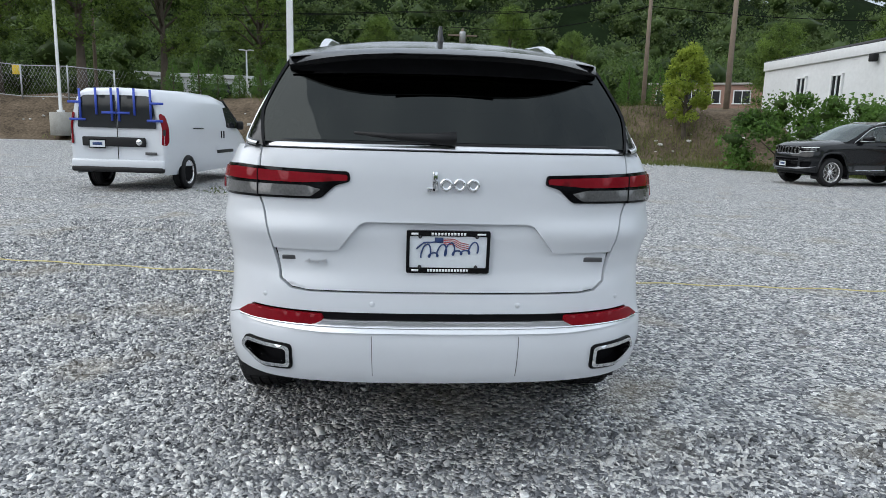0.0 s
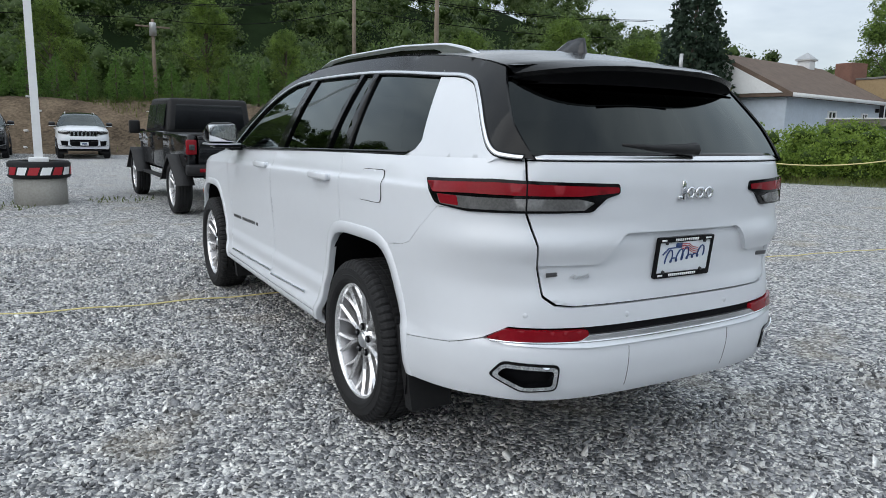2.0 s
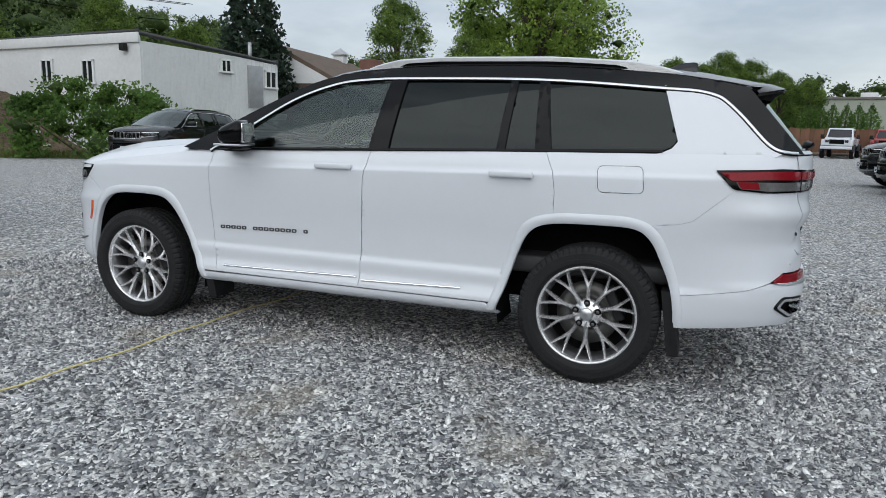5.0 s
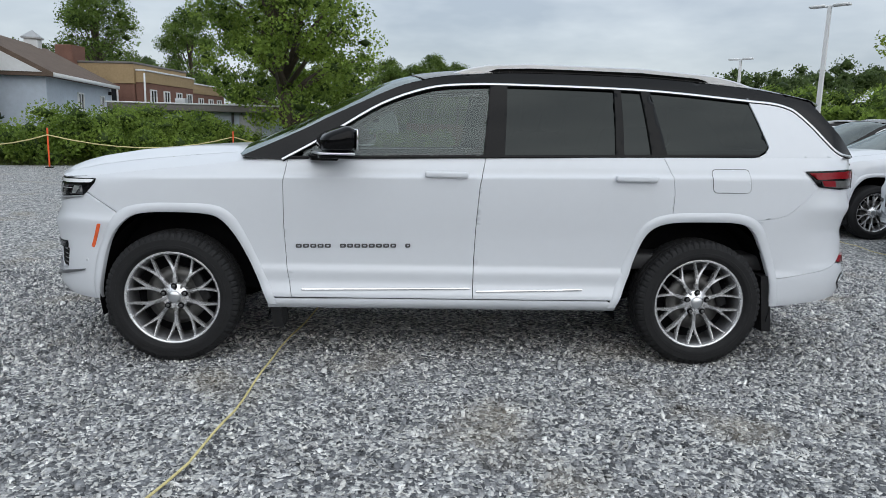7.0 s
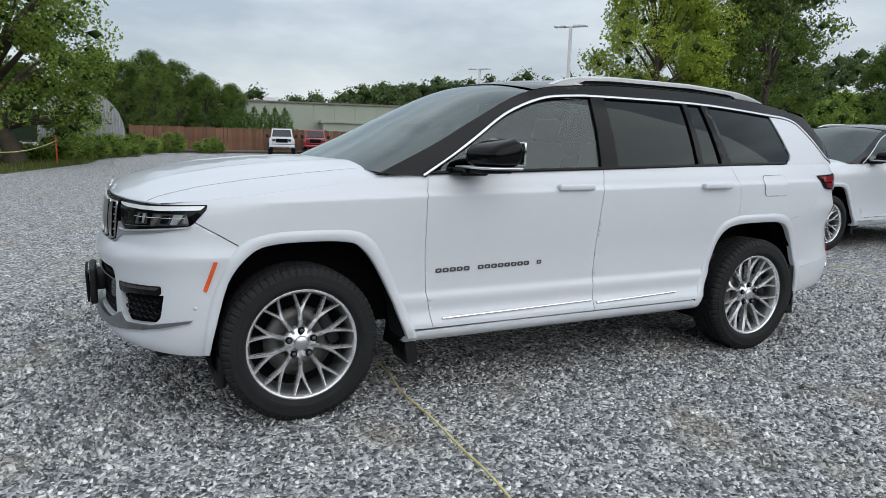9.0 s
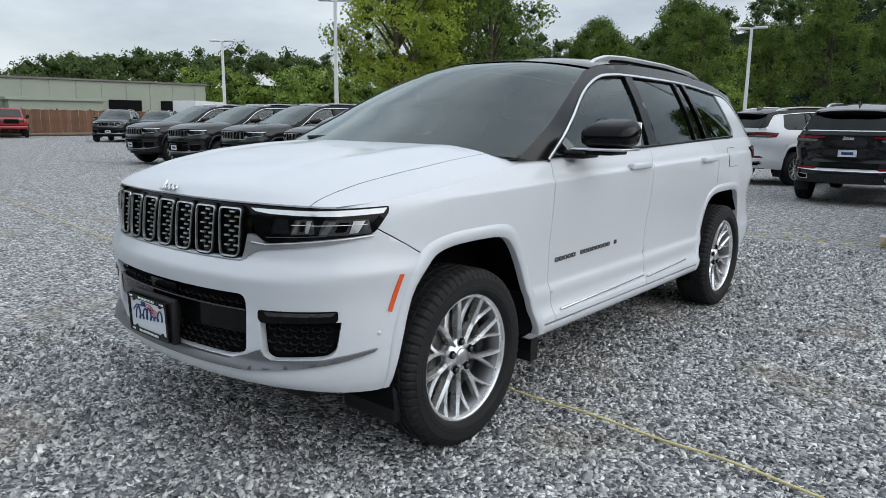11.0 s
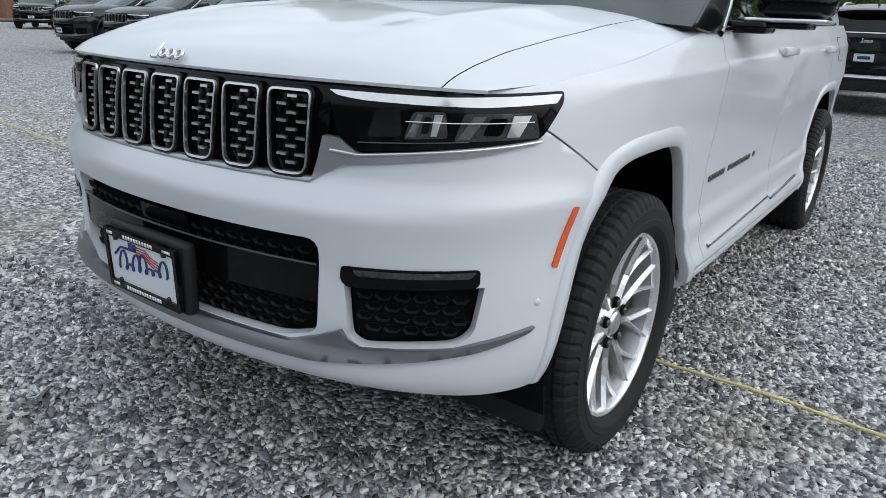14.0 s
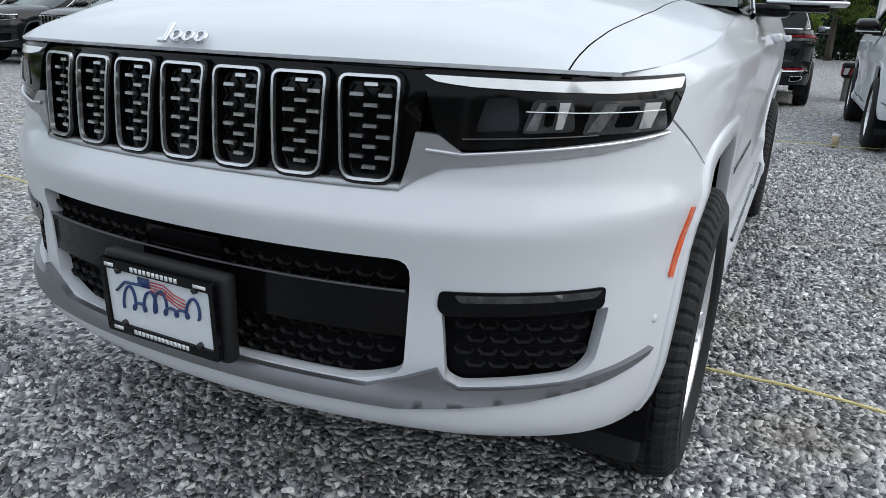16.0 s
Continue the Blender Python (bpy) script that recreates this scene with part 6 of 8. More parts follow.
# ---- loose stones where the camera passes ----
def stones(name, n, xr, yr, size, seed, avoid=()):
    rg = np.random.default_rng(seed)
    V = np.array([(x, y, z) for x in (-1, 1) for y in (-1, 1) for z in (-1, 1)], float) * 0.72
    Fc = np.array([[0, 1, 3, 2], [4, 6, 7, 5], [0, 4, 5, 1], [2, 3, 7, 6], [1, 5, 7, 3]])
    x, y = rg.uniform(*xr, n), rg.uniform(*yr, n)
    s = size * np.exp(rg.normal(0, 0.30, n))
    ax = rg.uniform(0.65, 1.35, (n, 3)) * np.array([1.1, 0.95, 0.55])
    ang = rg.uniform(0, 2 * np.pi, n)
    tilt = rg.normal(0, 0.55, (n, 2))
    P = (V[None] + rg.uniform(-0.36, 0.36, (n, len(V), 3))) * ax[:, None] * s[:, None, None]
    c, sn = np.cos(ang)[:, None], np.sin(ang)[:, None]
    X, Y = P[..., 0] * c - P[..., 1] * sn, P[..., 0] * sn + P[..., 1] * c
    Z = P[..., 2] + X * tilt[:, :1] + Y * tilt[:, 1:]
    lift = s * rg.uniform(0.05, 0.45, n)
    Q = np.stack([X + x[:, None], Y + y[:, None], Z + lift[:, None]], -1)
    F3 = (Fc[None] + (np.arange(n) * len(V))[:, None, None]).reshape(-1, 4)
    ob = soup(name, Q.reshape(-1, 3), F3, STONE, smooth=True)
    return tagged(ob, "loose grey and white crushed stones on the lot", "gravel", kind="stuff")


stones("gravel_stones", 64000, (-4.3, -0.3), (-3.4, 5.9), 0.0077, 1)
stones("gravel_stones", 20000, (-1.6, 2.8), (-3.4, -0.7), 0.0078, 2)
stones("gravel_stones", 24000, (-1.0, 2.2), (3.5, 5.7), 0.0074, 3)


# ---- the white vehicle in the middle, and its kin parked about ----
hero = build_suv("sport_utility_vehicle", "white three-row sport utility vehicle with black roof on gravel", WHITE)
ROW = "cars parked in the rear row"
black = build_suv("sport_utility_vehicle", "black three-row sport utility vehicle with bright trim", BLACKP, False, pose(-0.22, -9.35, 0, 0, 0, 181), ROW, BLACKP)
dark = build_suv("sport_utility_vehicle", "dark grey three-row sport utility vehicle with chrome grille", GREYP, False, pose(17.6, -8.45, 0), ROW, ROOFB)
pale = build_suv("sport_utility_vehicle", "white sport utility vehicle parked on gravel", WHITE, False, pose(5.4, -8.0, 0), ROW)
for x in (15.05, 12.5, 9.95, 7.6):
    copy_thing(dark, pose(x, -8.45 + 0.1 * math.sin(x), 0, 0, 0, 0.6 * math.sin(3 * x)))
for x, y, a in ((2.85, -8.1, 0), (-2.62, -7.2, 1)):
    cp = copy_thing(pale, pose(x, y, 0, 0, 0, a))
    tagged(cp, "white three-row sport utility vehicle with black roof in the row", group=ROW)
copy_thing(pale, pose(2.2, -12.6, 0, 0, 0, 150))
for x, y, a in ((36.0, -13.5, 52), (37.2, -16.6, 52), (37.8, -19.4, 48)):
    copy_thing(dark, pose(x + 3, y - 1, 0, 0, 0, a))
cp = copy_thing(pale, pose(40.5, -23.0, 0, 0, 0, 48))
short = (0.97, 0.926, 0.985)
for src, x, y, a, lab in ((dark, -4.1, 30.3, 180, "grey sport utility vehicle parked before the bank"), (pale, -0.72, 30.3, 180, "white sport utility vehicle parked before the bank"), (dark, 14.45, 15.4, 95, "dark grey sport utility vehicle with bright trim")):
    cp = copy_thing(src, pose(x, y, 0, 0, 0, a))
    cp.scale = short
    tagged(cp, lab, group="cars parked by the bank")


# ---- panel van ----
def build_van(m):
    ob = thing("panel_van", "white panel van with blue tape on its rear windows", "van", m=m)
    st = [(-0.88, 0.80, 0.42, 1.60), (-0.90, 0.87, 0.34, 1.78), (-0.78, 0.90, 0.30, 1.86), (0.6, 0.91, 0.28, 1.88), (1.9, 0.91, 0.28, 1.86), (2.35, 0.90, 0.28, 1.80), (2.7, 0.90, 0.28, 1.62), (3.2, 0.89, 0.28, 1.24), (3.55, 0.86, 0.28, 1.08), (3.78, 0.76, 0.32, 0.90), (3.86, 0.60, 0.38, 0.70)]
    rows = []
    for y, w, z0, z1 in st:
        hh = z1 - z0
        sec = [(w - 0.06, z0), (w, z0 + 0.10 * hh), (w, z0 + 0.52 * hh), (w - 0.03, z0 + 0.66 * hh), (w - 0.10, z0 + 0.86 * hh), (w - 0.17, z0 + 0.955 * hh), (w - 0.30, z1 - 0.005), (0, z1 + 0.015)]
        sec = sec + [(-x, z) for x, z in sec[::-1][1:]]
        rows.append([(x, y, z) for x, z in sec])
    nsec = len(rows[0])
    v = [p for r in rows for p in r]
    f = grid_faces(len(rows), nsec) + [list(range(nsec)), [len(v) - nsec + i for i in range(nsec)][::-1]]
    piece("body", (v, f), WHITE, ob)
    for sx in (-1, 1):
        win = rounded([(sx * 0.02, 1.15), (sx * 0.735, 1.15), (sx * 0.70, 1.50), (sx * 0.645, 1.735), (sx * 0.02, 1.745)], [0.01, 0.03, 0.05, 0.10, 0.01], 4)
        face = lambda x, z, off=0.0: np.stack([np.asarray(x, float), -0.905 - off + 0.10 * np.clip(np.asarray(z, float) - 1.55, 0, 1), np.asarray(z, float)], -1)  # noqa: E731
        piece("rear_window", sheet(win, face, h=0.08, thick=0.012, off=0.008), DARKW, ob, "dark rear door window")

        def corner(a, z, off=0.0):
            a, z = np.asarray(a, float), np.asarray(z, float)
            th, r = a * 6.6, 0.118 + off
            return np.stack([sx * (0.785 + r * np.sin(th) - 0.16 * np.clip(z - 1.15, 0, 1)), -0.80 - r * np.cos(th) + 0.08 * np.clip(z - 1.3, 0, 1), z], -1)
        lo_ = rounded([(0.05, 0.86), (0.15, 0.84), (0.25, 0.92), (0.26, 1.15), (0.20, 1.37), (0.09, 1.43), (0.045, 1.39), (0.075, 1.15)], [0.02, 0.04, 0.05, 0.1, 0.05, 0.03, 0.03, 0.1], 4)
        lmp = piece("tail_lamp", outward(sheet(lo_, corner, h=0.03, thick=0.02, off=0.012)), REDLENS, ob, "tall rounded red tail lamp")
        piece("reversing_lens", outward(sheet(rounded([(0.085, 1.03), (0.14, 1.03), (0.14, 1.14), (0.09, 1.14)], 0.02, 3), corner, h=0.03, thick=0.004, off=0.016)), CLEARL, lmp)
        for dx, z0, z1 in ((0.07, 1.27, 1.86), (0.36, 1.38, 1.86), (0.66, 1.30, 1.84)):
            dx = dx - (0.0 if sx < 0 else 0.01)
            piece("tape_strip", box(sx * dx, -0.928, (z0 + z1) / 2, 0.042, 0.008, z1 - z0), TAPE, ob, "strip of blue masking tape")
        piece("tape_strip", box(sx * 0.72, -0.929, 1.29, 0.30, 0.008, 0.042), TAPE, ob)
        piece("tape_strip", box(sx * 0.12, -0.930, 1.42, 0.28, 0.008, 0.042), TAPE, ob)
        piece("tape_strip", box(sx * 0.76, -0.929, 1.60, 0.26, 0.008, 0.042), TAPE, ob)
        sw = [(2.16, 1.60), (2.16, 1.17), (3.02, 1.14), (2.80, 1.30), (2.52, 1.55), (2.42, 1.62)]
        wall_s = lambda y, z, off=0.0: np.stack([sx * (0.905 + off - 0.22 * np.clip(np.asarray(z, float) - 1.13, 0, 1)), np.asarray(y, float), np.asarray(z, float)], -1)  # noqa: E731
        piece("side_window", sheet(rounded(sw, 0.03, 3), wall_s, h=0.1, thick=0.012, off=0.010), DARKW, ob)
        piece("side_moulding", box(sx * 0.915, 2.0, 0.66, 0.02, 0.95, 0.07, 0.008), PLASTIC, ob)
        piece("door_handle", box(sx * 0.915, 1.78, 1.02, 0.03, 0.035, 0.16, 0.01), PLASTIC, ob)
        piece("door_handle", box(sx * 0.915, 1.92, 1.02, 0.03, 0.035, 0.16, 0.01), PLASTIC, ob)
        piece("sliding_rail", box(sx * 0.915, 0.55, 1.16, 0.014, 0.5, 0.016, 0.004), PLASTIC, ob)
        mo = piece("door_mirror", box(sx * 1.0, 2.72, 1.22, 0.17, 0.12, 0.20, 0.05), PLASTIC, ob)
        for y in (0.0, 3.105):
            piece("arch", moved(lathe([(0.30, 0.0), (0.365, 0.006), (0.37, -0.02)], 32), Matrix.Translation((sx * 0.895, y, 0.33))), MATB, ob)
            piece("arch_void", moved(lathe([(0.001, 0.0), (0.36, 0.0)], 32), Matrix.Translation((sx * 0.903, y, 0.335))), MATB, ob)
    piece("door_gap", box(0, -0.905, 1.0, 0.008, 0.012, 1.25), MATB, ob)
    piece("handle_bar", box(-0.06, -0.925, 0.90, 1.18, 0.05, 0.17, 0.05, 3), PLASTIC, ob, "black rear handle bar")
    piece("rear_bumper", box(0, -0.93, 0.40, 1.72, 0.12, 0.10, 0.03), PLASTIC, ob)
    piece("rear_bumper_cover", box(0, -0.92, 0.50, 1.74, 0.10, 0.16, 0.03), WHITE, ob)
    piece("emblem", moved(lathe([(0.001, 0.004), (0.05, 0.004), (0.055, 0.0)], 20, "z"), pose(0.42, -0.953, 0.90, 90)), CHROME, ob)
    piece("model_badge", box(0.62, -0.915, 0.70, 0.22, 0.008, 0.05, 0.003), BADGE, ob)
    plate_parts(ob, pose(-0.36, -0.958, 0.86, 90), False)
    piece("windscreen", ([(-0.74, 2.40, 1.77), (0.74, 2.40, 1.77), (0.80, 3.22, 1.27), (-0.80, 3.22, 1.27)], [[0, 1, 2, 3]]), DARKW, ob)
    wheels(ob, [(-0.83, 0.0), (-0.83, 3.105), (0.83, 0.0), (0.83, 3.105)], 0.325, False)
    return ob


build_van(pose(-5.06, 10.45, 0, 0, 0, -7.5))


# ---- black pickup truck ----
def build_pickup(name, label, m, paint, tyre=0.415, wb=3.49, light=False):
    ob = thing(name, label, "pickup truck", m=m)
    z0 = 0.62
    body = [box(0, 2.0, z0 + 0.03, 1.42, 4.9, 0.14, 0.04)]
    piece("chassis", join(*body), MATB, ob)
    bed = join(box(-0.74, 0.22, 0.98, 0.13, 1.80, 0.50, 0.03), box(0.74, 0.22, 0.98, 0.13, 1.80, 0.50, 0.03), box(0, 1.08, 0.98, 1.6, 0.08, 0.50, 0.02), box(0, 0.2, 0.77, 1.5, 1.75, 0.06, 0.01))
    piece("cargo_bed", bed, paint, ob)
    piece("bed_cover", box(0, 0.20, 1.225, 1.50, 1.74, 0.03, 0.012), PLASTIC, ob, "black soft bed cover")
    tg = piece("tailgate", join(box(0, -0.70, 0.99, 1.32, 0.07, 0.44, 0.02), box(0, -0.715, 1.19, 1.34, 0.09, 0.06, 0.02)), paint, ob)
    emblem(tg, pose(0.0, -0.742, 1.02, 90, 0, 0), 1.9, SATIN)
    for sx in (-1, 1):
        tl = piece("tail_lamp", box(sx * 0.755, -0.70, 1.05, 0.15, 0.09, 0.22, 0.02), REDLENS, ob, "square red tail lamp")
        piece("lamp_centre", box(sx * 0.755, -0.75, 1.05, 0.08, 0.015, 0.08, 0.01), CLEARL, tl)
        piece("bumper_lamp", box(sx * 0.56, -0.90, 0.72, 0.26, 0.02, 0.05, 0.008), REDLENS, ob)
    piece("rear_bumper", join(box(0, -0.80, 0.72, 1.72, 0.18, 0.16, 0.04), box(0, -0.78, 0.62, 1.2, 0.12, 0.08, 0.02)), PLASTIC, ob)
    # cab
    st = [(1.12, 0.77, 0.66), (1.13, 0.80, 1.24), (1.20, 0.70, 1.78), (1.30, 0.67, 1.84), (2.60, 0.67, 1.86), (2.75, 0.69, 1.80), (3.10, 0.78, 1.30), (3.12, 0.80, 1.22)]
    piece("cab_lower", box(0, 2.08, 0.95, 1.60, 1.95, 0.62, 0.04, 3), paint, ob)
    top = [(-0.72, 1.14, 1.24), (0.72, 1.14, 1.24), (0.76, 3.02, 1.24), (-0.76, 3.02, 1.24), (-0.66, 1.20, 1.82), (0.66, 1.20, 1.82), (0.67, 2.68, 1.84), (-0.67, 2.68, 1.84)]
    bm = bmesh.new()
    vs = [bm.verts.new(p) for p in top]
    for q in ((3, 2, 1, 0), (4, 5, 6, 7), (0, 1, 5, 4), (1, 2, 6, 5), (2, 3, 7, 6), (3, 0, 4, 7)):
        bm.faces.new([vs[i] for i in q])
    bmesh.ops.bevel(bm, geom=list(bm.edges), offset=0.06, segments=3, affect="EDGES", profile=0.5)
    bm.verts.index_update()
    piece("hard_top", ([tuple(v.co) for v in bm.verts], [[v.index for v in f.verts] for f in bm.faces]), paint if light else PLASTIC, ob)
    bm.free()
    piece("rear_window", ([(-0.60, 1.136, 1.30), (0.60, 1.136, 1.30), (0.55, 1.178, 1.72), (-0.55, 1.178, 1.72), (-0.60, 1.20, 1.30), (0.60, 1.20, 1.30)], [[0, 1, 2, 3], [0, 4, 5, 1]]), DARKW, ob)
    piece("windscreen", ([(-0.66, 3.035, 1.30), (0.66, 3.035, 1.30), (0.58, 2.74, 1.76), (-0.58, 2.74, 1.76)], [[3, 2, 1, 0]]), DARKW, ob)
    for sx in (-1, 1):
        for ya, yb in ((1.32, 2.02), (2.12, 2.78)):
            w = [(sx * 0.752, ya, 1.30), (sx * 0.755, yb + 0.08, 1.30), (sx * 0.690, yb, 1.72), (sx * 0.688, ya, 1.72)]
            piece("side_window", (w, [[0, 1, 2, 3]]), DARKW, ob)
        piece("door_gap", box(sx * 0.802, 2.06, 0.98, 0.006, 0.012, 0.55), MATB, ob)
        piece("door_handle", box(sx * 0.815, 1.42, 1.13, 0.03, 0.13, 0.03, 0.01), PLASTIC, ob)
        piece("door_handle", box(sx * 0.815, 2.30, 1.13, 0.03, 0.13, 0.03, 0.01), PLASTIC, ob)
        mo = piece("door_mirror", box(sx * 0.98, 2.78, 1.32, 0.19, 0.10, 0.24, 0.03), PLASTIC, ob)
        piece("mirror_arm", box(sx * 0.87, 2.79, 1.26, 0.14, 0.05, 0.05, 0.01), PLASTIC, mo)
        piece("side_step", box(sx * 0.80, 1.95, 0.50, 0.10, 1.9, 0.06, 0.02), PLASTIC, ob)
        for y in (0.0, wb):
            fl = []
            for rr, ww in ((tyre + 0.06, 0.70), (tyre + 0.085, 0.72), (tyre + 0.085, 0.96), (tyre + 0.02, 0.965)):
                for a in np.linspace(0.12, math.pi - 0.12, 14):
                    ca, sa = math.cos(a), math.sin(a)
                    k = 1.0 / max(abs(ca) ** 1.0 * 0.72 + abs(sa) * 0.92, 0.75)
                    fl.append((sx * ww, y + rr * 1.12 * ca * k, tyre + rr * sa * k * 1.02))
            piece("fender_flare", (fl, grid_faces(4, 14)), PLASTIC, ob, "black squared fender flare")
    piece("hood", box(0, 3.70, 1.12, 1.36, 1.15, 0.24, 0.06, 3), paint, ob)
    piece("front_end", join(box(0, 4.22, 1.0, 1.30, 0.16, 0.46, 0.05), box(0, 4.38, 0.66, 1.7, 0.16, 0.18, 0.04)), paint if light else PLASTIC, ob)
    if light:
        piece("front_grille", box(0, 4.31, 1.02, 0.80, 0.03, 0.26, 0.02), MATB, ob)
        for sx in (-1, 1):
            piece("headlight", box(sx * 0.52, 4.30, 1.05, 0.20, 0.04, 0.16, 0.02), CLEARL, ob)
            piece("front_fender", box(sx * 0.74, 3.70, 0.95, 0.22, 1.1, 0.40, 0.06), paint, ob)
    plate_parts(ob, pose(0.22, -0.905, 0.74, 90), False)
    wheels(ob, [(-0.80, 0.0), (-0.80, wb), (0.80, 0.0), (0.80, wb)], tyre, False)
    return ob


build_pickup("pickup_truck", "black off-road pickup truck with soft bed cover", pose(0.48, 8.50, 0, 0, 0, 2.5), BLACKP)
build_pickup("pickup_truck", "white pickup truck parked by the wooden fence", pose(47.4, -8.6, 0, 0, 0, 76), WHITE, 0.38, light=True)
build_pickup("pickup_truck", "red pickup truck parked by the wooden fence", pose(49.8, -11.8, 0, 0, 0, 74), REDP, 0.38, light=True)


# ---- lamp posts, stakes, strings ----
def build_lamp(x, y, height, z=0.0, block=0.4, tyre=False, heads=2, rot=0.0):
    ob = thing("lamp_post", "white steel lamp post on a concrete block" if not tyre else "white lamp post on a concrete block ringed by a striped tyre", "lamp post", "lamp posts of the lot", m=pose(x, y, z, 0, 0, rot))
    bh = 0.66 if tyre else 0.9
    piece("base_block", lathe([(0.001, bh), (block - 0.02, bh), (block, bh - 0.02), (block, -0.3), (0.001, -0.3)], 28, "z"), CONC, ob, "round concrete base")
    if tyre:
        tp = [(0.30, 0.46), (0.43, 0.44), (0.47, 0.47), (0.47, 0.69), (0.44, 0.725), (0.30, 0.72)]
        rg_ = piece("tyre_ring", lathe(tp, 36, "z", closed=True), RUBBER, ob)
        for k in range(16):
            a = 2 * math.pi * k / 16
            seg = []
            for s_ in np.linspace(0, 1, 5):
                for zz in (0.505, 0.63):
                    ang = a + s_ * 0.32 + (0.10 if zz > 0.6 else 0)
                    seg.append((0.4735 * math.cos(ang), 0.4735 * math.sin(ang), zz))
            piece("stripe", (seg, grid_faces(5, 2)), STRIPER if k % 2 else DRL, rg_)
    piece("base_plate", box(0, 0, bh + 0.05, 0.30, 0.30, 0.14, 0.02), WHITEM, ob)
    bm = bmesh.new()
    pv = []
    for zz, w in ((bh + 0.1, 0.065), (height, 0.045)):
        pv += [bm.verts.new((sx * w, sy * w, zz)) for sx, sy in ((-1, -1), (1, -1), (1, 1), (-1, 1))]
    for i in range(4):
        bm.faces.new([pv[i], pv[(i + 1) % 4], pv[4 + (i + 1) % 4], pv[4 + i]])
    bm.faces.new(pv[4:])
    bm.verts.index_update()
    piece("pole", ([tuple(v.co) for v in bm.verts], [[v.index for v in f.verts] for f in bm.faces]), WHITEM, ob, smooth=False)
    bm.free()
    for k in range(heads):
        sg = 1 if k == 0 else -1
        piece("lamp_head", box(sg * 0.33, 0, height + 0.0, 0.44, 0.24, 0.07, 0.025), WHITEM, ob)
        piece("lamp_arm", box(sg * 0.12, 0, height - 0.02, 0.2, 0.06, 0.06, 0.01), WHITEM, ob)
    return ob


build_lamp(-2.2, 10.6, 7.5, tyre=True)
build_lamp(-17.5, 34.8, 11.0, z=0.55, block=0.55)
build_lamp(15.3, -10.4, 5.2, rot=40, block=0.35)
build_lamp(26.3, -13.2, 4.85, rot=40, block=0.35)
build_lamp(27.6, -28.0, 5.0, rot=10, heads=1)
build_lamp(6.1, -23.2, 5.0, rot=10)
build_lamp(7.8, -50.5, 5.0, rot=10)
build_lamp(-2.15, -11.2, 8.0, tyre=True, rot=20)
build_lamp(-11.2, 51.6, 4.1, z=2.4, block=0.3)


def utility_pole(x, y, z, h, lab, arm=True):
    ob = thing("utility_pole", lab, "utility pole", "utility poles on the bank", m=pose(x, y, z))
    piece("post", tube([(0, 0, -0.5), (0, 0, h * 0.5), (0, 0, h)], 0.15, 10, 0.10), WOODP, ob)
    if arm:
        piece("crossarm", box(0, 0, h - 0.5, 2.2, 0.12, 0.12, 0.02), WOODP, ob)
        piece("transformer", lathe([(0.001, h - 0.2), (0.22, h - 0.22), (0.24, h - 0.4), (0.24, h - 1.1), (0.001, h - 1.15)], 16, "z"), GALV, ob)
    return ob


utility_pole(5.1, 50.3, 2.6, 5.9, "grey wooden utility pole with crossarm")
utility_pole(15.05, 38.24, 2.4, 8.3, "weathered wooden utility pole with transformer")
utility_pole(16.12, 29.74, 2.3, 6.6, "plain wooden utility pole", False)
utility_pole(-22.5, 52.0, 2.8, 7.0, "wooden utility pole among the trees", False)
for k, (za, xa) in enumerate(((9.4, -1.0), (9.4, 1.0), (8.2, 0.0))):
    pts = []
    for a, b in (((-60, 62), (5.2, 50.4)), ((5.2, 50.4), (15.05, 38.24)), ((15.05, 38.24), (40.0, 34.0))):
        for s in np.linspace(0, 1, 8)[:-1]:
            pts.append((a[0] + (b[0] - a[0]) * s, a[1] + (b[1] - a[1]) * s + xa * 0.3, za + 0.4 - 1.1 * 4 * s * (1 - s) * 0.6))
    tagged(piece("power_line", tube(pts, 0.022, 4), MATB), "black overhead power line between poles", "cable", "power lines")

STR1 = [(-14, 4.9), (-6, 3.35), (-3.83, 2.98), (-2.23, 2.63), (-1.72, 2.57), (-0.78, 2.53), (0.11, 2.42), (2.2, 2.24), (4.2, 2.02), (6.8, 1.71), (14, 0.8)]
tagged(piece("boundary_string", tube([(x, y, 0.031 + 0.006 * math.sin(x * 9)) for x, y in resample(STR1, 0.15, False)], 0.0062, 5), STRING), "yellow string line laid over the gravel", "string")
tagged(piece("boundary_string", tube([(x, y, 0.031 + 0.006 * math.sin(x * 9)) for x, y in resample([(8, -4.6), (1.0, -3.85), (-0.4, -3.78), (-2.2, -3.9), (-9, -4.4)], 0.15, False)], 0.0048, 5), STRING), "pale string line laid over the gravel", "string")
cup = thing("paper_cup", "brown paper cup on the gravel", "cup", m=pose(-1.48, -3.92, 0.0))
piece("cup_body", lathe([(0.001, 0.01), (0.032, 0.01), (0.042, 0.13), (0.040, 0.13)], 20, "z"), CARD, cup)
piece("cup_lid", lathe([(0.044, 0.128), (0.044, 0.14), (0.036, 0.15), (0.001, 0.148)], 20, "z"), WHITEM, cup)


def stake(x, y, h=1.2, tilt=0.0):
    ob = thing("marker_stake", "orange marker stake holding a rope", "stake", "orange stakes along the verge", m=pose(x, y, 0, 0, tilt, 20))
    piece("post", box(0, 0, h / 2, 0.09, 0.04, h, 0.01), ORANGE, ob)
    piece("foot", box(0, 0, 0.02, 0.3, 0.2, 0.04, 0.01), PLASTIC, ob)


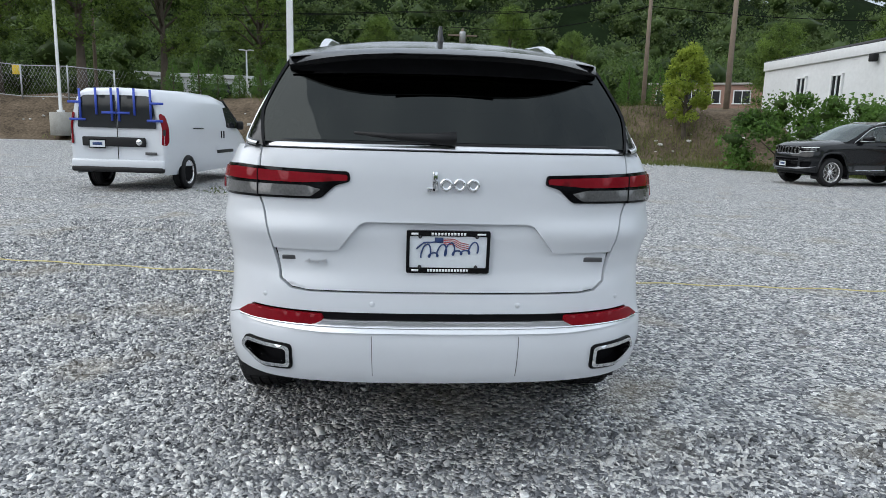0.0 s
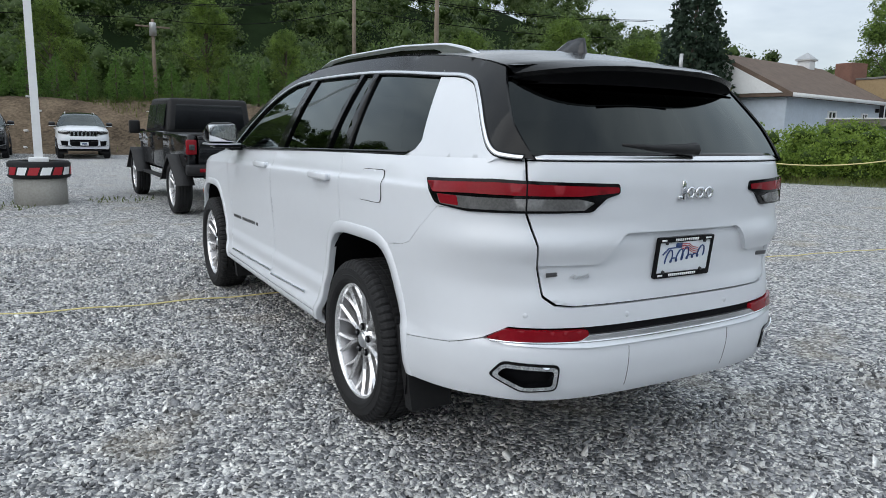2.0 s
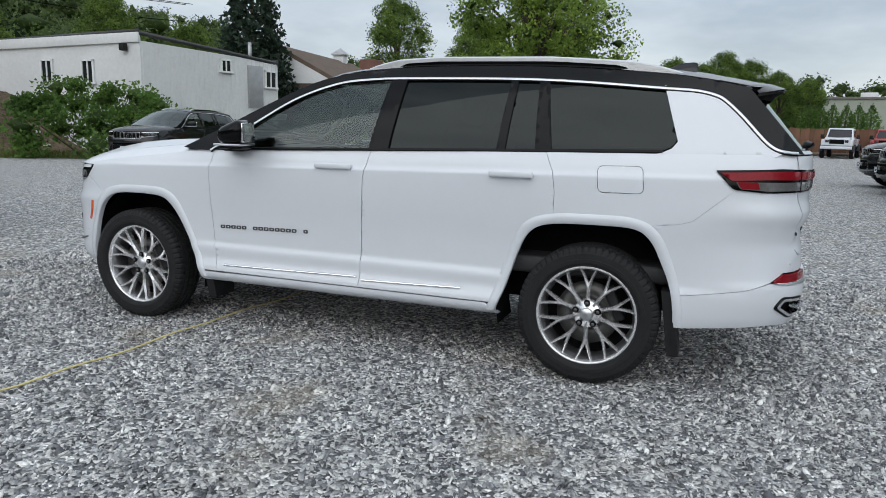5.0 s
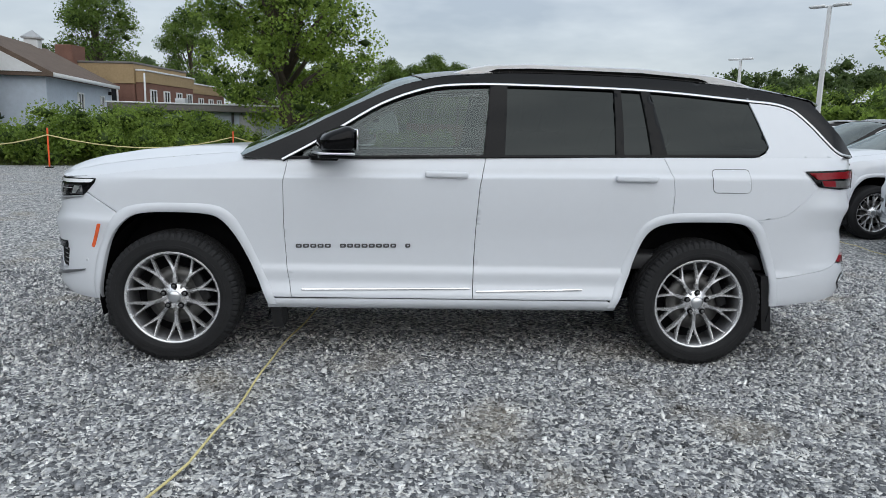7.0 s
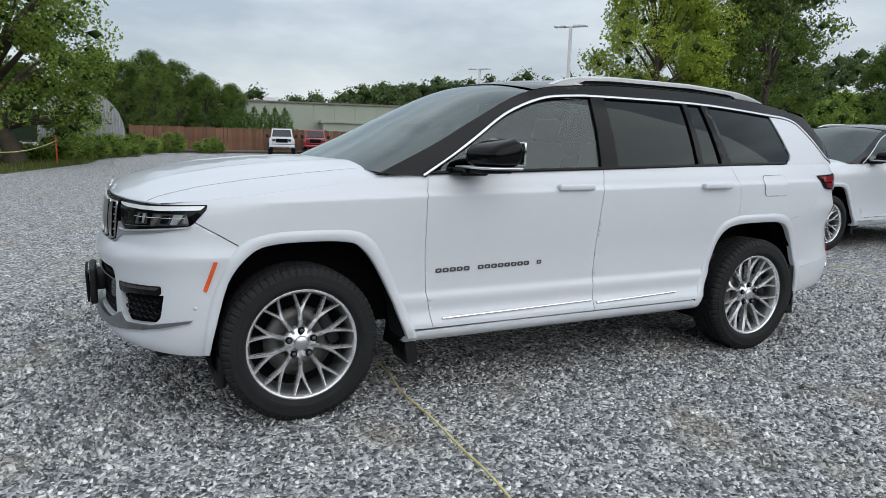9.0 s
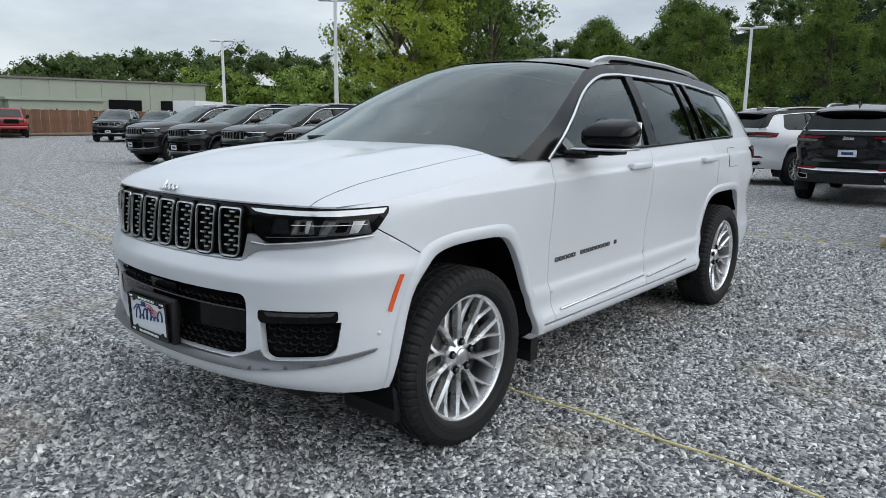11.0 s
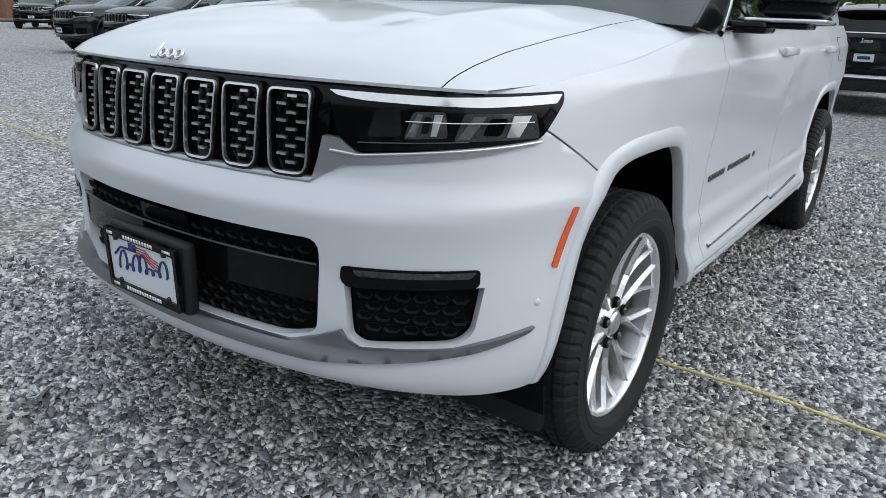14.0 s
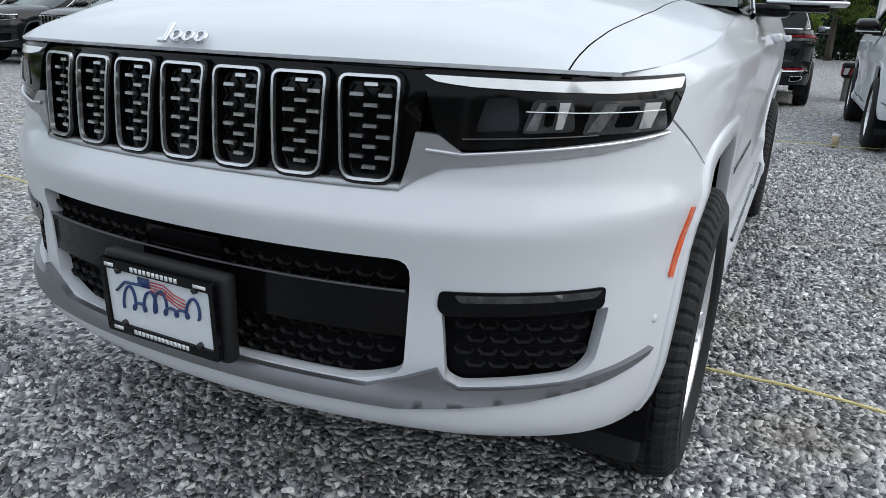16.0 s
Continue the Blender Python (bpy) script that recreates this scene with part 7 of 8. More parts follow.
STAKES = [(17.3, 17.2), (15.87, 12.06), (20.04, 7.8), (27, 5.2)]
for k, (x, y) in enumerate(STAKES):
    stake(x, y, 1.15, (-4, 3, -2, 5)[k])
for a, b in zip(STAKES[:-1], STAKES[1:]):
    pts = [(a[0] + (b[0] - a[0]) * s, a[1] + (b[1] - a[1]) * s, 0.95 - 1.5 * s * (1 - s)) for s in np.linspace(0, 1, 10)]
    tagged(piece("rope", tube(pts, 0.018, 5), STRING), "slack yellow rope between stakes", "rope", "ropes between stakes")


def cone(x, y):
    ob = thing("traffic_cone", "orange traffic cone on the grass edge", "traffic cone", "traffic cones", m=pose(x, y, 0))
    piece("cone_body", lathe([(0.001, 0.72), (0.03, 0.72), (0.035, 0.70), (0.15, 0.04), (0.15, 0.02)], 20, "z"), ORANGE, ob)
    piece("cone_base", box(0, 0, 0.02, 0.38, 0.38, 0.04, 0.01), ORANGE, ob)
    piece("reflective_band", lathe([(0.066, 0.55), (0.088, 0.42)], 20, "z"), DRL, ob)


cone(21.0, 7.39)

# ---- bank, hill and woods ----
def bank_foot(x):
    return float(np.interp(x, [-75, -18, -6.7, -2.5, 6, 10, 15, 19, 30], [37, 34.5, 32.2, 31.8, 28.6, 25.6, 24.8, 24.0, 23.0])) + 0.4 * math.sin(x * 0.35)


def bank_z(x, y):
    s = min(1, max(0, (y - bank_foot(x)) / 4.6))
    return 2.45 * s * s * (3 - 2 * s) + 0.12 * math.sin(x * 1.3 + y) * s


gx, gy = np.linspace(-75, 19, 106), np.r_[np.linspace(22, 44, 45), np.linspace(46, 140, 20)]
tagged(piece("bank", ([(x, y, bank_z(x, y) - (0.05 if bank_z(x, y) < 0.02 else 0)) for x in gx for y in gy], grid_faces(len(gx), len(gy))), DIRT), "brown earth bank with weeds and rubble", "bank", kind="structure")

AZ = [-180, -130, -80, -60, -28, 0, 20, 33, 41, 46, 58, 64, 75, 90, 100, 110, 118, 124, 135, 146, 152, 157, 160, 170, 180]
EL = [8.5, 6.0, 8.0, 11, 11.5, 11.5, 10.5, 9.4, 7.5, 5.0, 3.2, 3.0, 2.0, 1.2, 1.0, 1.4, 2.6, 3.0, 3.0, 4.0, 4.2, 5.2, 6.2, 8.0, 8.5]


def hill_z(az, r):
    e = math.tan(radians(float(np.interp(az, AZ, EL)))) * 230
    s = min(1, max(0, (r - 78) / 150))
    return e * s * s * (3 - 2 * s) + (1.5 * math.sin(az * 0.4) + 1.2 * math.sin(az * 0.9 + r * 0.05)) * s


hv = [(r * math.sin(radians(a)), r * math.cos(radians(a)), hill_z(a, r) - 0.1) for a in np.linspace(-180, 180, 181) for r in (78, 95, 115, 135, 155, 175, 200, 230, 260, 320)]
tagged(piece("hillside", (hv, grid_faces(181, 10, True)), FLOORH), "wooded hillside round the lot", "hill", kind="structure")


def woods(name, n, r0, r1, az0, az1, hgt, per, size, mat, seed, lab):
    rg = np.random.default_rng(seed)
    cs, rs = [], []
    for _ in range(n):
        a, r = rg.uniform(az0, az1), math.sqrt(rg.uniform(r0 ** 2, r1 ** 2))
        h = hgt * rg.uniform(0.7, 1.2)
        z = hill_z(a, r)
        for k in range(4):
            q = h * 0.24
            cs.append((r * math.sin(radians(a)) + rg.normal(0, q), r * math.cos(radians(a)) + rg.normal(0, q), z + h * rg.uniform(0.35, 0.9)))
            rs.append(h * rg.uniform(0.18, 0.30))
    v, f = leaves(clump_points(cs, rs, per, rg), size, 0.2, rg)
    ob = tagged(soup(name, v, f, mat), lab, "woods", kind="stuff")
    soup("inner_crown", *shade_cores(cs, np.array(rs) * 0.70, rg), CROWN_SHADE, ob)
    return ob


woods("woods", 520, 95, 235, -50, 52, 12, 150, 0.33, LEAFH, 11, "dense green summer woods on the hillside")
woods("woods", 130, 64, 100, -48, 36, 9, 290, 0.23, LEAFD, 12, "green trees at the foot of the hill")
woods("woods", 420, 130, 245, 48, 186, 9, 100, 0.36, LEAFH, 13, "distant green woods on the low hills")
woods("woods", 80, 84, 118, 84, 116, 5.5, 200, 0.19, LEAFD, 14, "dark trees behind the buildings")
woods("woods", 120, 80, 132, 118, 186, 7, 220, 0.22, LEAF, 16, "green trees at the foot of the low hills")
woods("woods", 60, 90, 240, 190, 300, 12, 26, 1.2, LEAFH, 15, "woods beyond the far side of the lot")


def plant(proto, x, y, z=0.0, s=1.0, rz=0.0, lab=""):
    cp = copy_thing(proto, pose(x, y, z, 0, 0, rz))
    cp.scale = (s, s, s)
    if lab:
        tagged(cp, lab)
    return cp


big = build_tree(10.6, 3.8, LEAF, 21, bole=0.13, clumps=185, per=80, size=0.17, lean=1.3, trunk_r=0.48, label="large leafy tree with a thick trunk at the lot edge")
big.matrix_basis = pose(27.2, 6.65, 0, 0, 0, 90)
yel = build_tree(12.5, 3.7, LEAFY, 22, clumps=120, per=80, size=0.20, label="tall yellow-green tree behind the parked cars")
yel.matrix_basis = pose(25.9, -24.3, 0)
drk = build_tree(13.0, 3.2, LEAFM, 23, clumps=86, per=80, size=0.21, label="tall dark green tree at the edge of the woods")
drk.matrix_basis = pose(24.5, -31.5, 0)
young = build_tree(3.7, 1.0, LEAFY, 24, bole=0.28, clumps=72, per=70, size=0.11, label="young yellow-green tree on the bank")
young.matrix_basis = pose(12.87, 26.9, bank_z(12.87, 26.9) - 0.05)
for x, y, s, r in ((29.0, -29.5, 0.8, 70),):
    plant(yel, x, y, 0, s, r)
for x, y, s, r in ((20.0, -37, 0.6, 30), (15.5, -40, 0.7, 100), (10.5, -42, 0.56, 200), (4.5, -44, 0.6, 50), (-2, -42, 0.66, 300), (-8, -38, 1.05, 20), (30.5, -38, 0.9, 250),
                   (-21, 46, 1.15, 15), (-16.5, 49, 1.05, 130), (-27, 47, 1.1, 260), (-33, 52, 1.1, 40), (-11, 56, 1.0, 90), (26.5, 32, 0.62, 10), (31.5, 30.5, 0.55, 70), (24, 39, 0.6, 200), (60, 21, 0.85, 150), (55, 27, 0.95, 210), (56, 12.5, 0.8, 300), (66, 3, 0.55, 30), (70, -2, 0.6, 90), (60, -1, 0.5, 140)):
    plant(drk, x, y, 2.4 if y > 44 and x < 30 else 0, s, r)
for x, y, s, r in ((12, -34, 0.55, 0), (6, -36, 0.6, 60), (0.5, -35, 0.55, 120), (17, -33, 0.5, 200), (-5, -33, 0.6, 250)):
    plant(drk, x, y, 0, s, r)
for x, y, s, r in ((9, 52, 0.6, 20), (-1.2, 50, 0.5, 80)):
    plant(drk, x, y, 2.4 if y > 44 else 0, s, r)

spruce = build_conifer(11.5, 2.7, NEEDLE, 31, 34, "tall dark spruce beside the white building", size=0.24, per=240)
spruce.matrix_basis = pose(27.9, 23.1, 0)
plant(spruce, 33.0, 27.0, 0, 0.62, 70)
plant(spruce, -4, -46, 0, 1.0, 30)
plant(spruce, 8, -48, 0, 1.1, 130)
arb = build_conifer(2.7, 0.72, HEDGE, 32, 22, "clipped green arborvitae on the bank", True, 0.075, 95)
arb.matrix_basis = pose(-12.6, 37.9, 2.4)
arb.scale = (0.8, 0.8, 0.8)
for k in range(1, 21):
    x = -12.6 + k * 1.26
    plant(arb, x, bank_foot(x) + 4.9 + 0.25 * math.sin(k * 2.1), 2.36, (0.80 if k < 14 else 0.70) + 0.12 * math.sin(k * 1.7), k * 47)
for x, s_, r in ((-5.4, 0.28, 20), (-0.3, 0.24, 80), (9.4, 0.30, 200)):
    plant(drk, x, bank_foot(x) + 8.0, 2.36, s_, r, "small green tree behind the clipped evergreens")
for k, (x, y) in enumerate([(64.8, -8.3), (64.7, -9.2), (64.5, -10.1), (64.3, -11.1), (64.1, -12.0), (63.8, -12.9)]):
    plant(arb, x, y, 0, 1.5, 31 * k, "tall narrow evergreen beside the long building")
for k, (x, y) in enumerate([(67.9, 3.6), (67.8, 1.2), (67.7, -1.0), (67.5, -3.6), (67.2, -6.0), (66.8, -8.4)]):
    plant(drk, x, y, 0, (0.62, 0.58, 0.66, 0.60, 0.52, 0.46)[k], 57 * k, "green tree behind the wooden fence")

bush = build_bush(2.3, 1.9, 3.1, HEDGE, 41, label="large dense green bush")
bush.matrix_basis = pose(15.1, 20.9, 0.0)
bush.scale = (1.22, 1.22, 1.18)
wild = build_bush(1.7, 1.5, 2.2, LEAF, 42, 0.12, label="tangled green shrub at the lot edge")
wild.matrix_basis = pose(18.2, 13.2, 0)
for x, y, s, r in ((17.0, 19.3, 0.92, 90), (18.9, 20.4, 0.80, 30), (18.6, 17.6, 0.6, 140)):
    plant(bush, x, y, 0.0, s, r)
for x, y, s, r in ((16.9, 15.6, 0.75, 40), (19.4, 11.6, 0.95, 80), (20.9, 10.6, 0.8, 130), (22.6, 10.6, 0.95, 10), (24.2, 9.6, 0.9, 200), (25.6, 9.2, 0.8, 250), (26.2, 10.8, 1.0, 300), (24.0, 12.6, 1.1, 60), (26.0, 13.4, 1.1, 160), (29.5, 5.6, 0.62, 20), (31.6, 4.9, 0.6, 90), (34.0, 4.2, 0.62, 20), (36.2, 3.4, 0.66, 70), (38.0, 2.4, 0.6, 120), (37.6, 4.6, 0.62, 200), (43, 1.2, 0.7, 180), (46.6, -0.6, 0.75, 0), (46.8, -3.4, 0.6, 40)):
    plant(wild, x, y, 0, s, r)


def grass(name, n, xr, yr, test, h, seed, lab):
    rg = np.random.default_rng(seed)
    x, y = rg.uniform(*xr, n * 3), rg.uniform(*yr, n * 3)
    ok = np.array([test(a, b) for a, b in zip(x, y)])
    x, y = x[ok][:n], y[ok][:n]
    z = np.array([bank_z(a, b) for a, b in zip(x, y)])
    a, hh = rg.uniform(0, 2 * np.pi, len(x)), h * rg.uniform(0.4, 1.3, len(x))
    w = 0.012 + 0.02 * h
    dx, dy = w * np.cos(a), w * np.sin(a)
    bx, by = rg.normal(0, 0.35, len(x)) * hh, rg.normal(0, 0.35, len(x)) * hh
    v = np.stack([np.stack([x - dx, y - dy, z], 1), np.stack([x + dx, y + dy, z], 1), np.stack([x + bx, y + by, z + hh], 1)], 1).reshape(-1, 3)
    return tagged(soup(name, v, np.arange(len(v)).reshape(-1, 3), GRASSM), lab, "grass", kind="stuff")


def verge(a, b):
    edge = float(np.interp(a, [11.5, 14.8, 16.8, 18, 20.7, 28.6, 50], [23, 18.3, 13.2, 9.6, 6.4, 4.1, 2.2]))
    return edge < b < edge + 9


VERGE = [(11.5, 23), (14.8, 18.3), (16.8, 13.2), (18, 9.6), (20.7, 6.4), (28.6, 4.1), (46, 2.4)]
SOD = material("sod", (0.085, 0.105, 0.04), 0.95, var=0.35, var_scale=1.2, bump=0.6, bump_scale=12)
vg = [(x, y, 0.005) for x, y in VERGE] + [(x + 3, y + 10, 0.03) for x, y in VERGE]
tagged(piece("verge", (vg, [[i, i + 1, 8 + i, 7 + i] for i in range(6)]), SOD), "grassy verge at the edge of the lot", "verge", kind="structure")
grass("verge_grass", 26000, (10, 46), (2, 30), verge, 0.22, 51, "rough green grass along the verge")
grass("bank_weeds", 14000, (-40, 20), (24, 40), lambda a, b: b > bank_foot(a) + 0.5 and math.sin(a * 0.7) + math.sin(b * 1.1 + a * 0.3) > 0.5, 0.30, 52, "dry weeds on the earth bank")
grass("lot_weeds", 500, (-4.6, 0.6), (8.8, 12.2), lambda a, b: (a + 3.1) ** 2 * 0.9 + (b - 10.2) ** 2 < 0.7 or (a + 0.9) ** 2 + (b - 10.8) ** 2 < 0.35, 0.055, 53, "yellowed weeds in the gravel by the lamp block")
rb = np.random.default_rng(9)
for k in range(110):
    x = rb.uniform(-30, 18)
    y = bank_foot(x) + rb.uniform(0.3, 5.2)
    s = rb.uniform(0.05, 0.2) * (1.0 if k < 46 else 0.55)
    st = box(0, 0, 0, s * 1.5, s, s * 0.7, s * 0.2)
    tagged(piece("rubble", moved(st, pose(x, y, bank_z(x, y) + s * 0.2, rb.uniform(-20, 20), 0, rb.uniform(0, 180))), ROCKW), "pale lump of rubble on the bank", "rubble", "rubble on the bank")


# ---- buildings ----
def block(ob, name, x0, x1, y0, y1, z0, z1, mat, label=""):
    return piece(name, box((x0 + x1) / 2, (y0 + y1) / 2, (z0 + z1) / 2, x1 - x0, y1 - y0, z1 - z0, 0.02, 1), mat, ob, label, smooth=False)


def pane(ob, x, y, z, w, h, rz, mat=None):
    """A framed window standing a little proud of a wall, facing -y before the turn rz."""
    m = pose(x, y, z, 0, 0, rz)
    fr = piece("window", moved(join(box(-w / 2, 0, 0, 0.08, 0.12, h + 0.08), box(w / 2, 0, 0, 0.08, 0.12, h + 0.08), box(0, 0, h / 2, w + 0.08, 0.12, 0.08), box(0, -0.01, -h / 2, w + 0.2, 0.16, 0.08), box(0, 0, 0, 0.05, 0.10, h)), m), WHITEM, ob, smooth=False)
    piece("window_pane", moved(box(0, 0.02, 0, w, 0.05, h), m), mat or DARKW, fr, smooth=False)


wb = thing("warehouse", "white painted block warehouse with a sloping parapet and corrugated side", "building", m=pose(18.5, 21.85, 0))
WH = [(0, 0, 4.95), (7.4, -1.65, 4.35), (8.6, 5.4, 4.3), (-1.1, 6.95, 4.55)]
wv = [(x, y, 0) for x, y, _ in WH] + [(0, 0, 4.62), *WH[1:]]
piece("wall", (wv, [[0, 1, 5, 4], [1, 2, 6, 5], [2, 3, 7, 6], [3, 0, 4, 7], [4, 5, 6, 7]]), WALLW, wb, smooth=False)
piece("gable_parapet", moved(box(0, 0, 0, 7.05, 0.16, 0.40, 0.01), Matrix.Translation((-0.57, 3.47, 4.60)) @ pose(0, 0, 0, 0, 2.6, 99)), WALLW, wb)
for a, b in ((1, 2), (3, 0), (0, 1)):
    pa, pb = np.array(WH[a]), np.array(WH[b])
    dz = (0, 0, 0.06) if (a, b) != (0, 1) else (0, 0, -0.02)
    piece("parapet_cap", tube([tuple(pa + dz), tuple(pb + dz)], 0.09, 4), DARKIN, wb)
for k in range(30):
    q = (k + 0.5) / 30
    piece("siding_rib", moved(box(0, 0, (4.55 - 0.25 * q) / 2, 0.07, 0.05, 4.5 - 0.25 * q), pose(7.4 * q, -1.65 * q, 0, 0, 0, -12.6)), WALLW, wb, smooth=False)
for q in (0.36, 0.645):
    pane(wb, -1.1 * (1 - q) - 0.04, 6.95 * (1 - q), 3.35, 0.55, 0.95, -81)
pane(wb, 7.4 * 0.57, -1.65 * 0.57 - 0.05, 3.95, 0.55, 0.55, -12.6)
pane(wb, 7.4 * 0.93, -1.65 * 0.93 - 0.05, 3.5, 0.7, 0.8, -12.6)
piece("door", moved(box(0, 0, 0, 0.9, 0.1, 2.0, 0.01), pose(7.4 * 0.80, -1.65 * 0.80 - 0.05, 3.1, 0, 0, -12.6)), GALV, wb)
piece("vent_pipe", tube([(5.9, -1.1, 4.2), (5.9, -1.1, 5.2)], 0.09, 10), GALV, wb)
piece("wall_lamp", box(-0.3, 0.6, 4.35, 0.25, 0.25, 0.3, 0.03), PLASTIC, wb)

bb = thing("brick_house", "pale brick low building with white windows", "building", m=pose(20.2, 50.8, 0, 0, 0, -35))
block(bb, "wall", 0, 8.2, 0, 7, 0, 4.85, PINKW)
block(bb, "roof_edge", -0.2, 8.4, -0.2, 7.2, 4.85, 5.0, CONC)
for x in (1.0, 3.1, 4.6, 6.7):
    pane(bb, x, -0.03, 3.95, 1.15, 0.95, 0)

ho = thing("cottage", "bluish-white cottage with a brown shingle roof", "house", m=pose(41.6, 20.65, 0, 0, 0, 8))
block(ho, "wall", -11.5, 0, 0, 7.4, 0, 3.6, WALLB)
rfv = [(x, y, z) for x in (-11.9, 0.3) for y, z in ((-0.45, 3.42), (-0.45, 3.60), (3.7, 5.75), (7.85, 3.60), (7.85, 3.42))]
piece("roof", (rfv, [[0, 5, 6, 1], [1, 6, 7, 2], [2, 7, 8, 3], [3, 8, 9, 4], [0, 1, 2, 3, 4], [9, 8, 7, 6, 5], [0, 4, 9, 5]]), ROOFT, ho, smooth=False)
piece("gable", ([(-11.52, 0, 3.6), (-11.52, 7.4, 3.6), (-11.52, 3.7, 5.5), (-11.95, 0, 3.6), (-11.95, 7.4, 3.6), (-11.95, 3.7, 5.5)], [[3, 5, 4], [0, 1, 2], [0, 3, 4, 1], [1, 4, 5, 2], [2, 5, 3, 0]]), WALLW, ho, smooth=False)
cu = piece("cupola", join(box(-2.0, 3.7, 5.8, 0.75, 0.75, 0.7, 0.03), box(-2.0, 3.7, 6.12, 0.95, 0.95, 0.08)), WALLW, ho)
piece("cupola_roof", ([(-2.5, 3.2, 6.16), (-1.5, 3.2, 6.16), (-1.5, 4.2, 6.16), (-2.5, 4.2, 6.16), (-2.0, 3.7, 6.6)], [[0, 1, 4], [1, 2, 4], [2, 3, 4], [3, 0, 4]]), GALV, cu, smooth=False)
pane(ho, -2.2, -0.03, 2.4, 0.7, 0.9, 0)
pane(ho, -6.4, -0.03, 2.4, 0.9, 0.9, 0)
piece("eave_board", box(-5.8, -0.47, 3.5, 12.1, 0.05, 0.2), WALLW, ho)
piece("wall_lamp", box(-0.6, -0.1, 3.1, 0.16, 0.2, 0.22, 0.02), PLASTIC, ho)

br = thing("brick_building", "two-storey brick building with a tan parapet", "building", m=pose(43.7, 19.4, 0, 0, 0, -7))
block(br, "wall", 0.0, 8.0, 0.6, 8.5, 0, 3.9, BRICKM)
block(br, "parapet", -0.06, 8.06, 0.54, 8.56, 3.9, 5.2, TANW)
block(br, "parapet_cap", -0.12, 8.12, 0.48, 8.62, 5.2, 5.33, ROOFG)
block(br, "front_wall", 0.15, 8.0, 0.0, 0.55, 0, 4.0, BRICKM)
block(br, "front_parapet", 0.10, 8.05, -0.06, 0.52, 4.0, 4.75, TANW)
block(br, "front_cap", 0.05, 8.1, -0.12, 0.5, 4.75, 4.86, WALLW)
block(br, "chimney", -0.6, 0.9, 4.4, 5.6, 3.0, 6.3, BRICKM)
block(br, "rear_wing", 8.05, 14.6, 0.1, 6.0, 0, 3.7, BRICKM)
block(br, "wing_parapet", 8.06, 14.66, 0.04, 6.06, 3.7, 4.4, TANW)
block(br, "wing_cap", 8.04, 14.72, -0.02, 6.12, 4.4, 4.5, WALLW)
for x in (1.4, 3.4, 5.4, 7.2):
    pane(br, x, -0.04, 3.0, 0.8, 1.1, 0)
for x in (9.6, 11.6, 13.4):
    pane(br, x, 0.06, 2.9, 0.8, 0.9, 0)
pane(br, -0.04, 2.2, 3.1, 0.9, 1.2, -90)
piece("downpipe", tube([(0.05, -0.12, 0.2), (0.05, -0.12, 4.6)], 0.06, 6), WALLW, br)

sh = thing("shed", "low grey-blue shed with a flat dark roof", "shed", m=pose(27.7, 7.75, 0, 0, 0, 3))
block(sh, "wall", 0.2, 4.6, 0, 6.8, 0, 1.92, WALLB)
block(sh, "roof", -0.35, 5.0, -0.35, 7.2, 1.92, 2.2, ROOFG)
block(sh, "roof_edge", -0.40, 5.05, -0.40, 7.25, 2.2, 2.27, WALLW)
piece("door", box(0.17, 1.1, 0.92, 0.08, 1.0, 1.84, 0.01), TIN, sh)
piece("corner_post", box(0.17, 1.9, 0.95, 0.1, 0.10, 1.9, 0.01), DARKIN, sh)
piece("roof_vent", box(2.0, 4.6, 2.4, 0.5, 0.5, 0.3, 0.03), GALV, sh)

ba = thing("barn", "round-roofed grey corrugated metal barn", "barn", m=pose(39.2, 4.4, 0))
n_a = 28
arc = [(2.15 * math.cos(a), 1.15 + 2.45 * math.sin(a)) for a in np.linspace(0, math.pi, n_a)]
arc = [(2.15, 0.0)] + arc + [(-2.15, 0.0)]
bv = [(x, yy, z) for x in (0, 7.5) for yy, z in arc]
piece("roof", (bv, grid_faces(2, len(arc))), TIN, ba)
piece("end_wall", ([(0.01, yy, z) for yy, z in arc], [list(range(len(arc)))]), TIN, ba, smooth=False)
for k in range(-12, 13):
    zt = 1.15 + 2.45 * math.sqrt(max(0, 1 - (k * 0.17 / 2.15) ** 2))
    piece("seam_rib", box(-0.015, k * 0.17, zt / 2, 0.03, 0.045, zt - 0.04), TIN, ba)
piece("barn_window", box(-0.04, -0.62, 2.05, 0.08, 0.72, 0.62, 0.01), DARKW, ba)

lb = thing("long_building", "long sage-green metal building with dark roof edge", "building", m=pose(78.5, -11.0, 0, 0, 0, -11))
block(lb, "wall", 0, 20, -30, 0, 0, 5.1, SAGE)
block(lb, "roof_edge", -0.2, 20.2, -30.2, 0.2, 5.1, 5.3, ROOFG)
block(lb, "lean_to", -3.2, 0, -18, -9.5, 0, 2.9, SAGE)
block(lb, "lean_to_roof", -3.5, 0, -18.3, -9.2, 2.9, 3.2, SAGE)
for y in (-21.0, -26.5):
    piece("dock_door", box(-0.05, y, 1.9, 0.15, 3.4, 2.6, 0.02), MATB, lb)
for k in range(12):
    piece("seam_rib", box(-0.03, -1.2 - 2.5 * k, 2.55, 0.06, 0.06, 5.0), SAGE, lb)
piece("roof_unit", box(5, -4, 5.6, 2.2, 1.6, 0.7, 0.05), WALLW, lb)
tk = thing("box_trailer", "white box trailer beside the long building", "trailer", m=pose(62.5, -33.5, 0, 0, 0, 30))
piece("trailer_box", box(0, 0, 2.0, 2.4, 6, 2.0, 0.05), WALLW, tk)
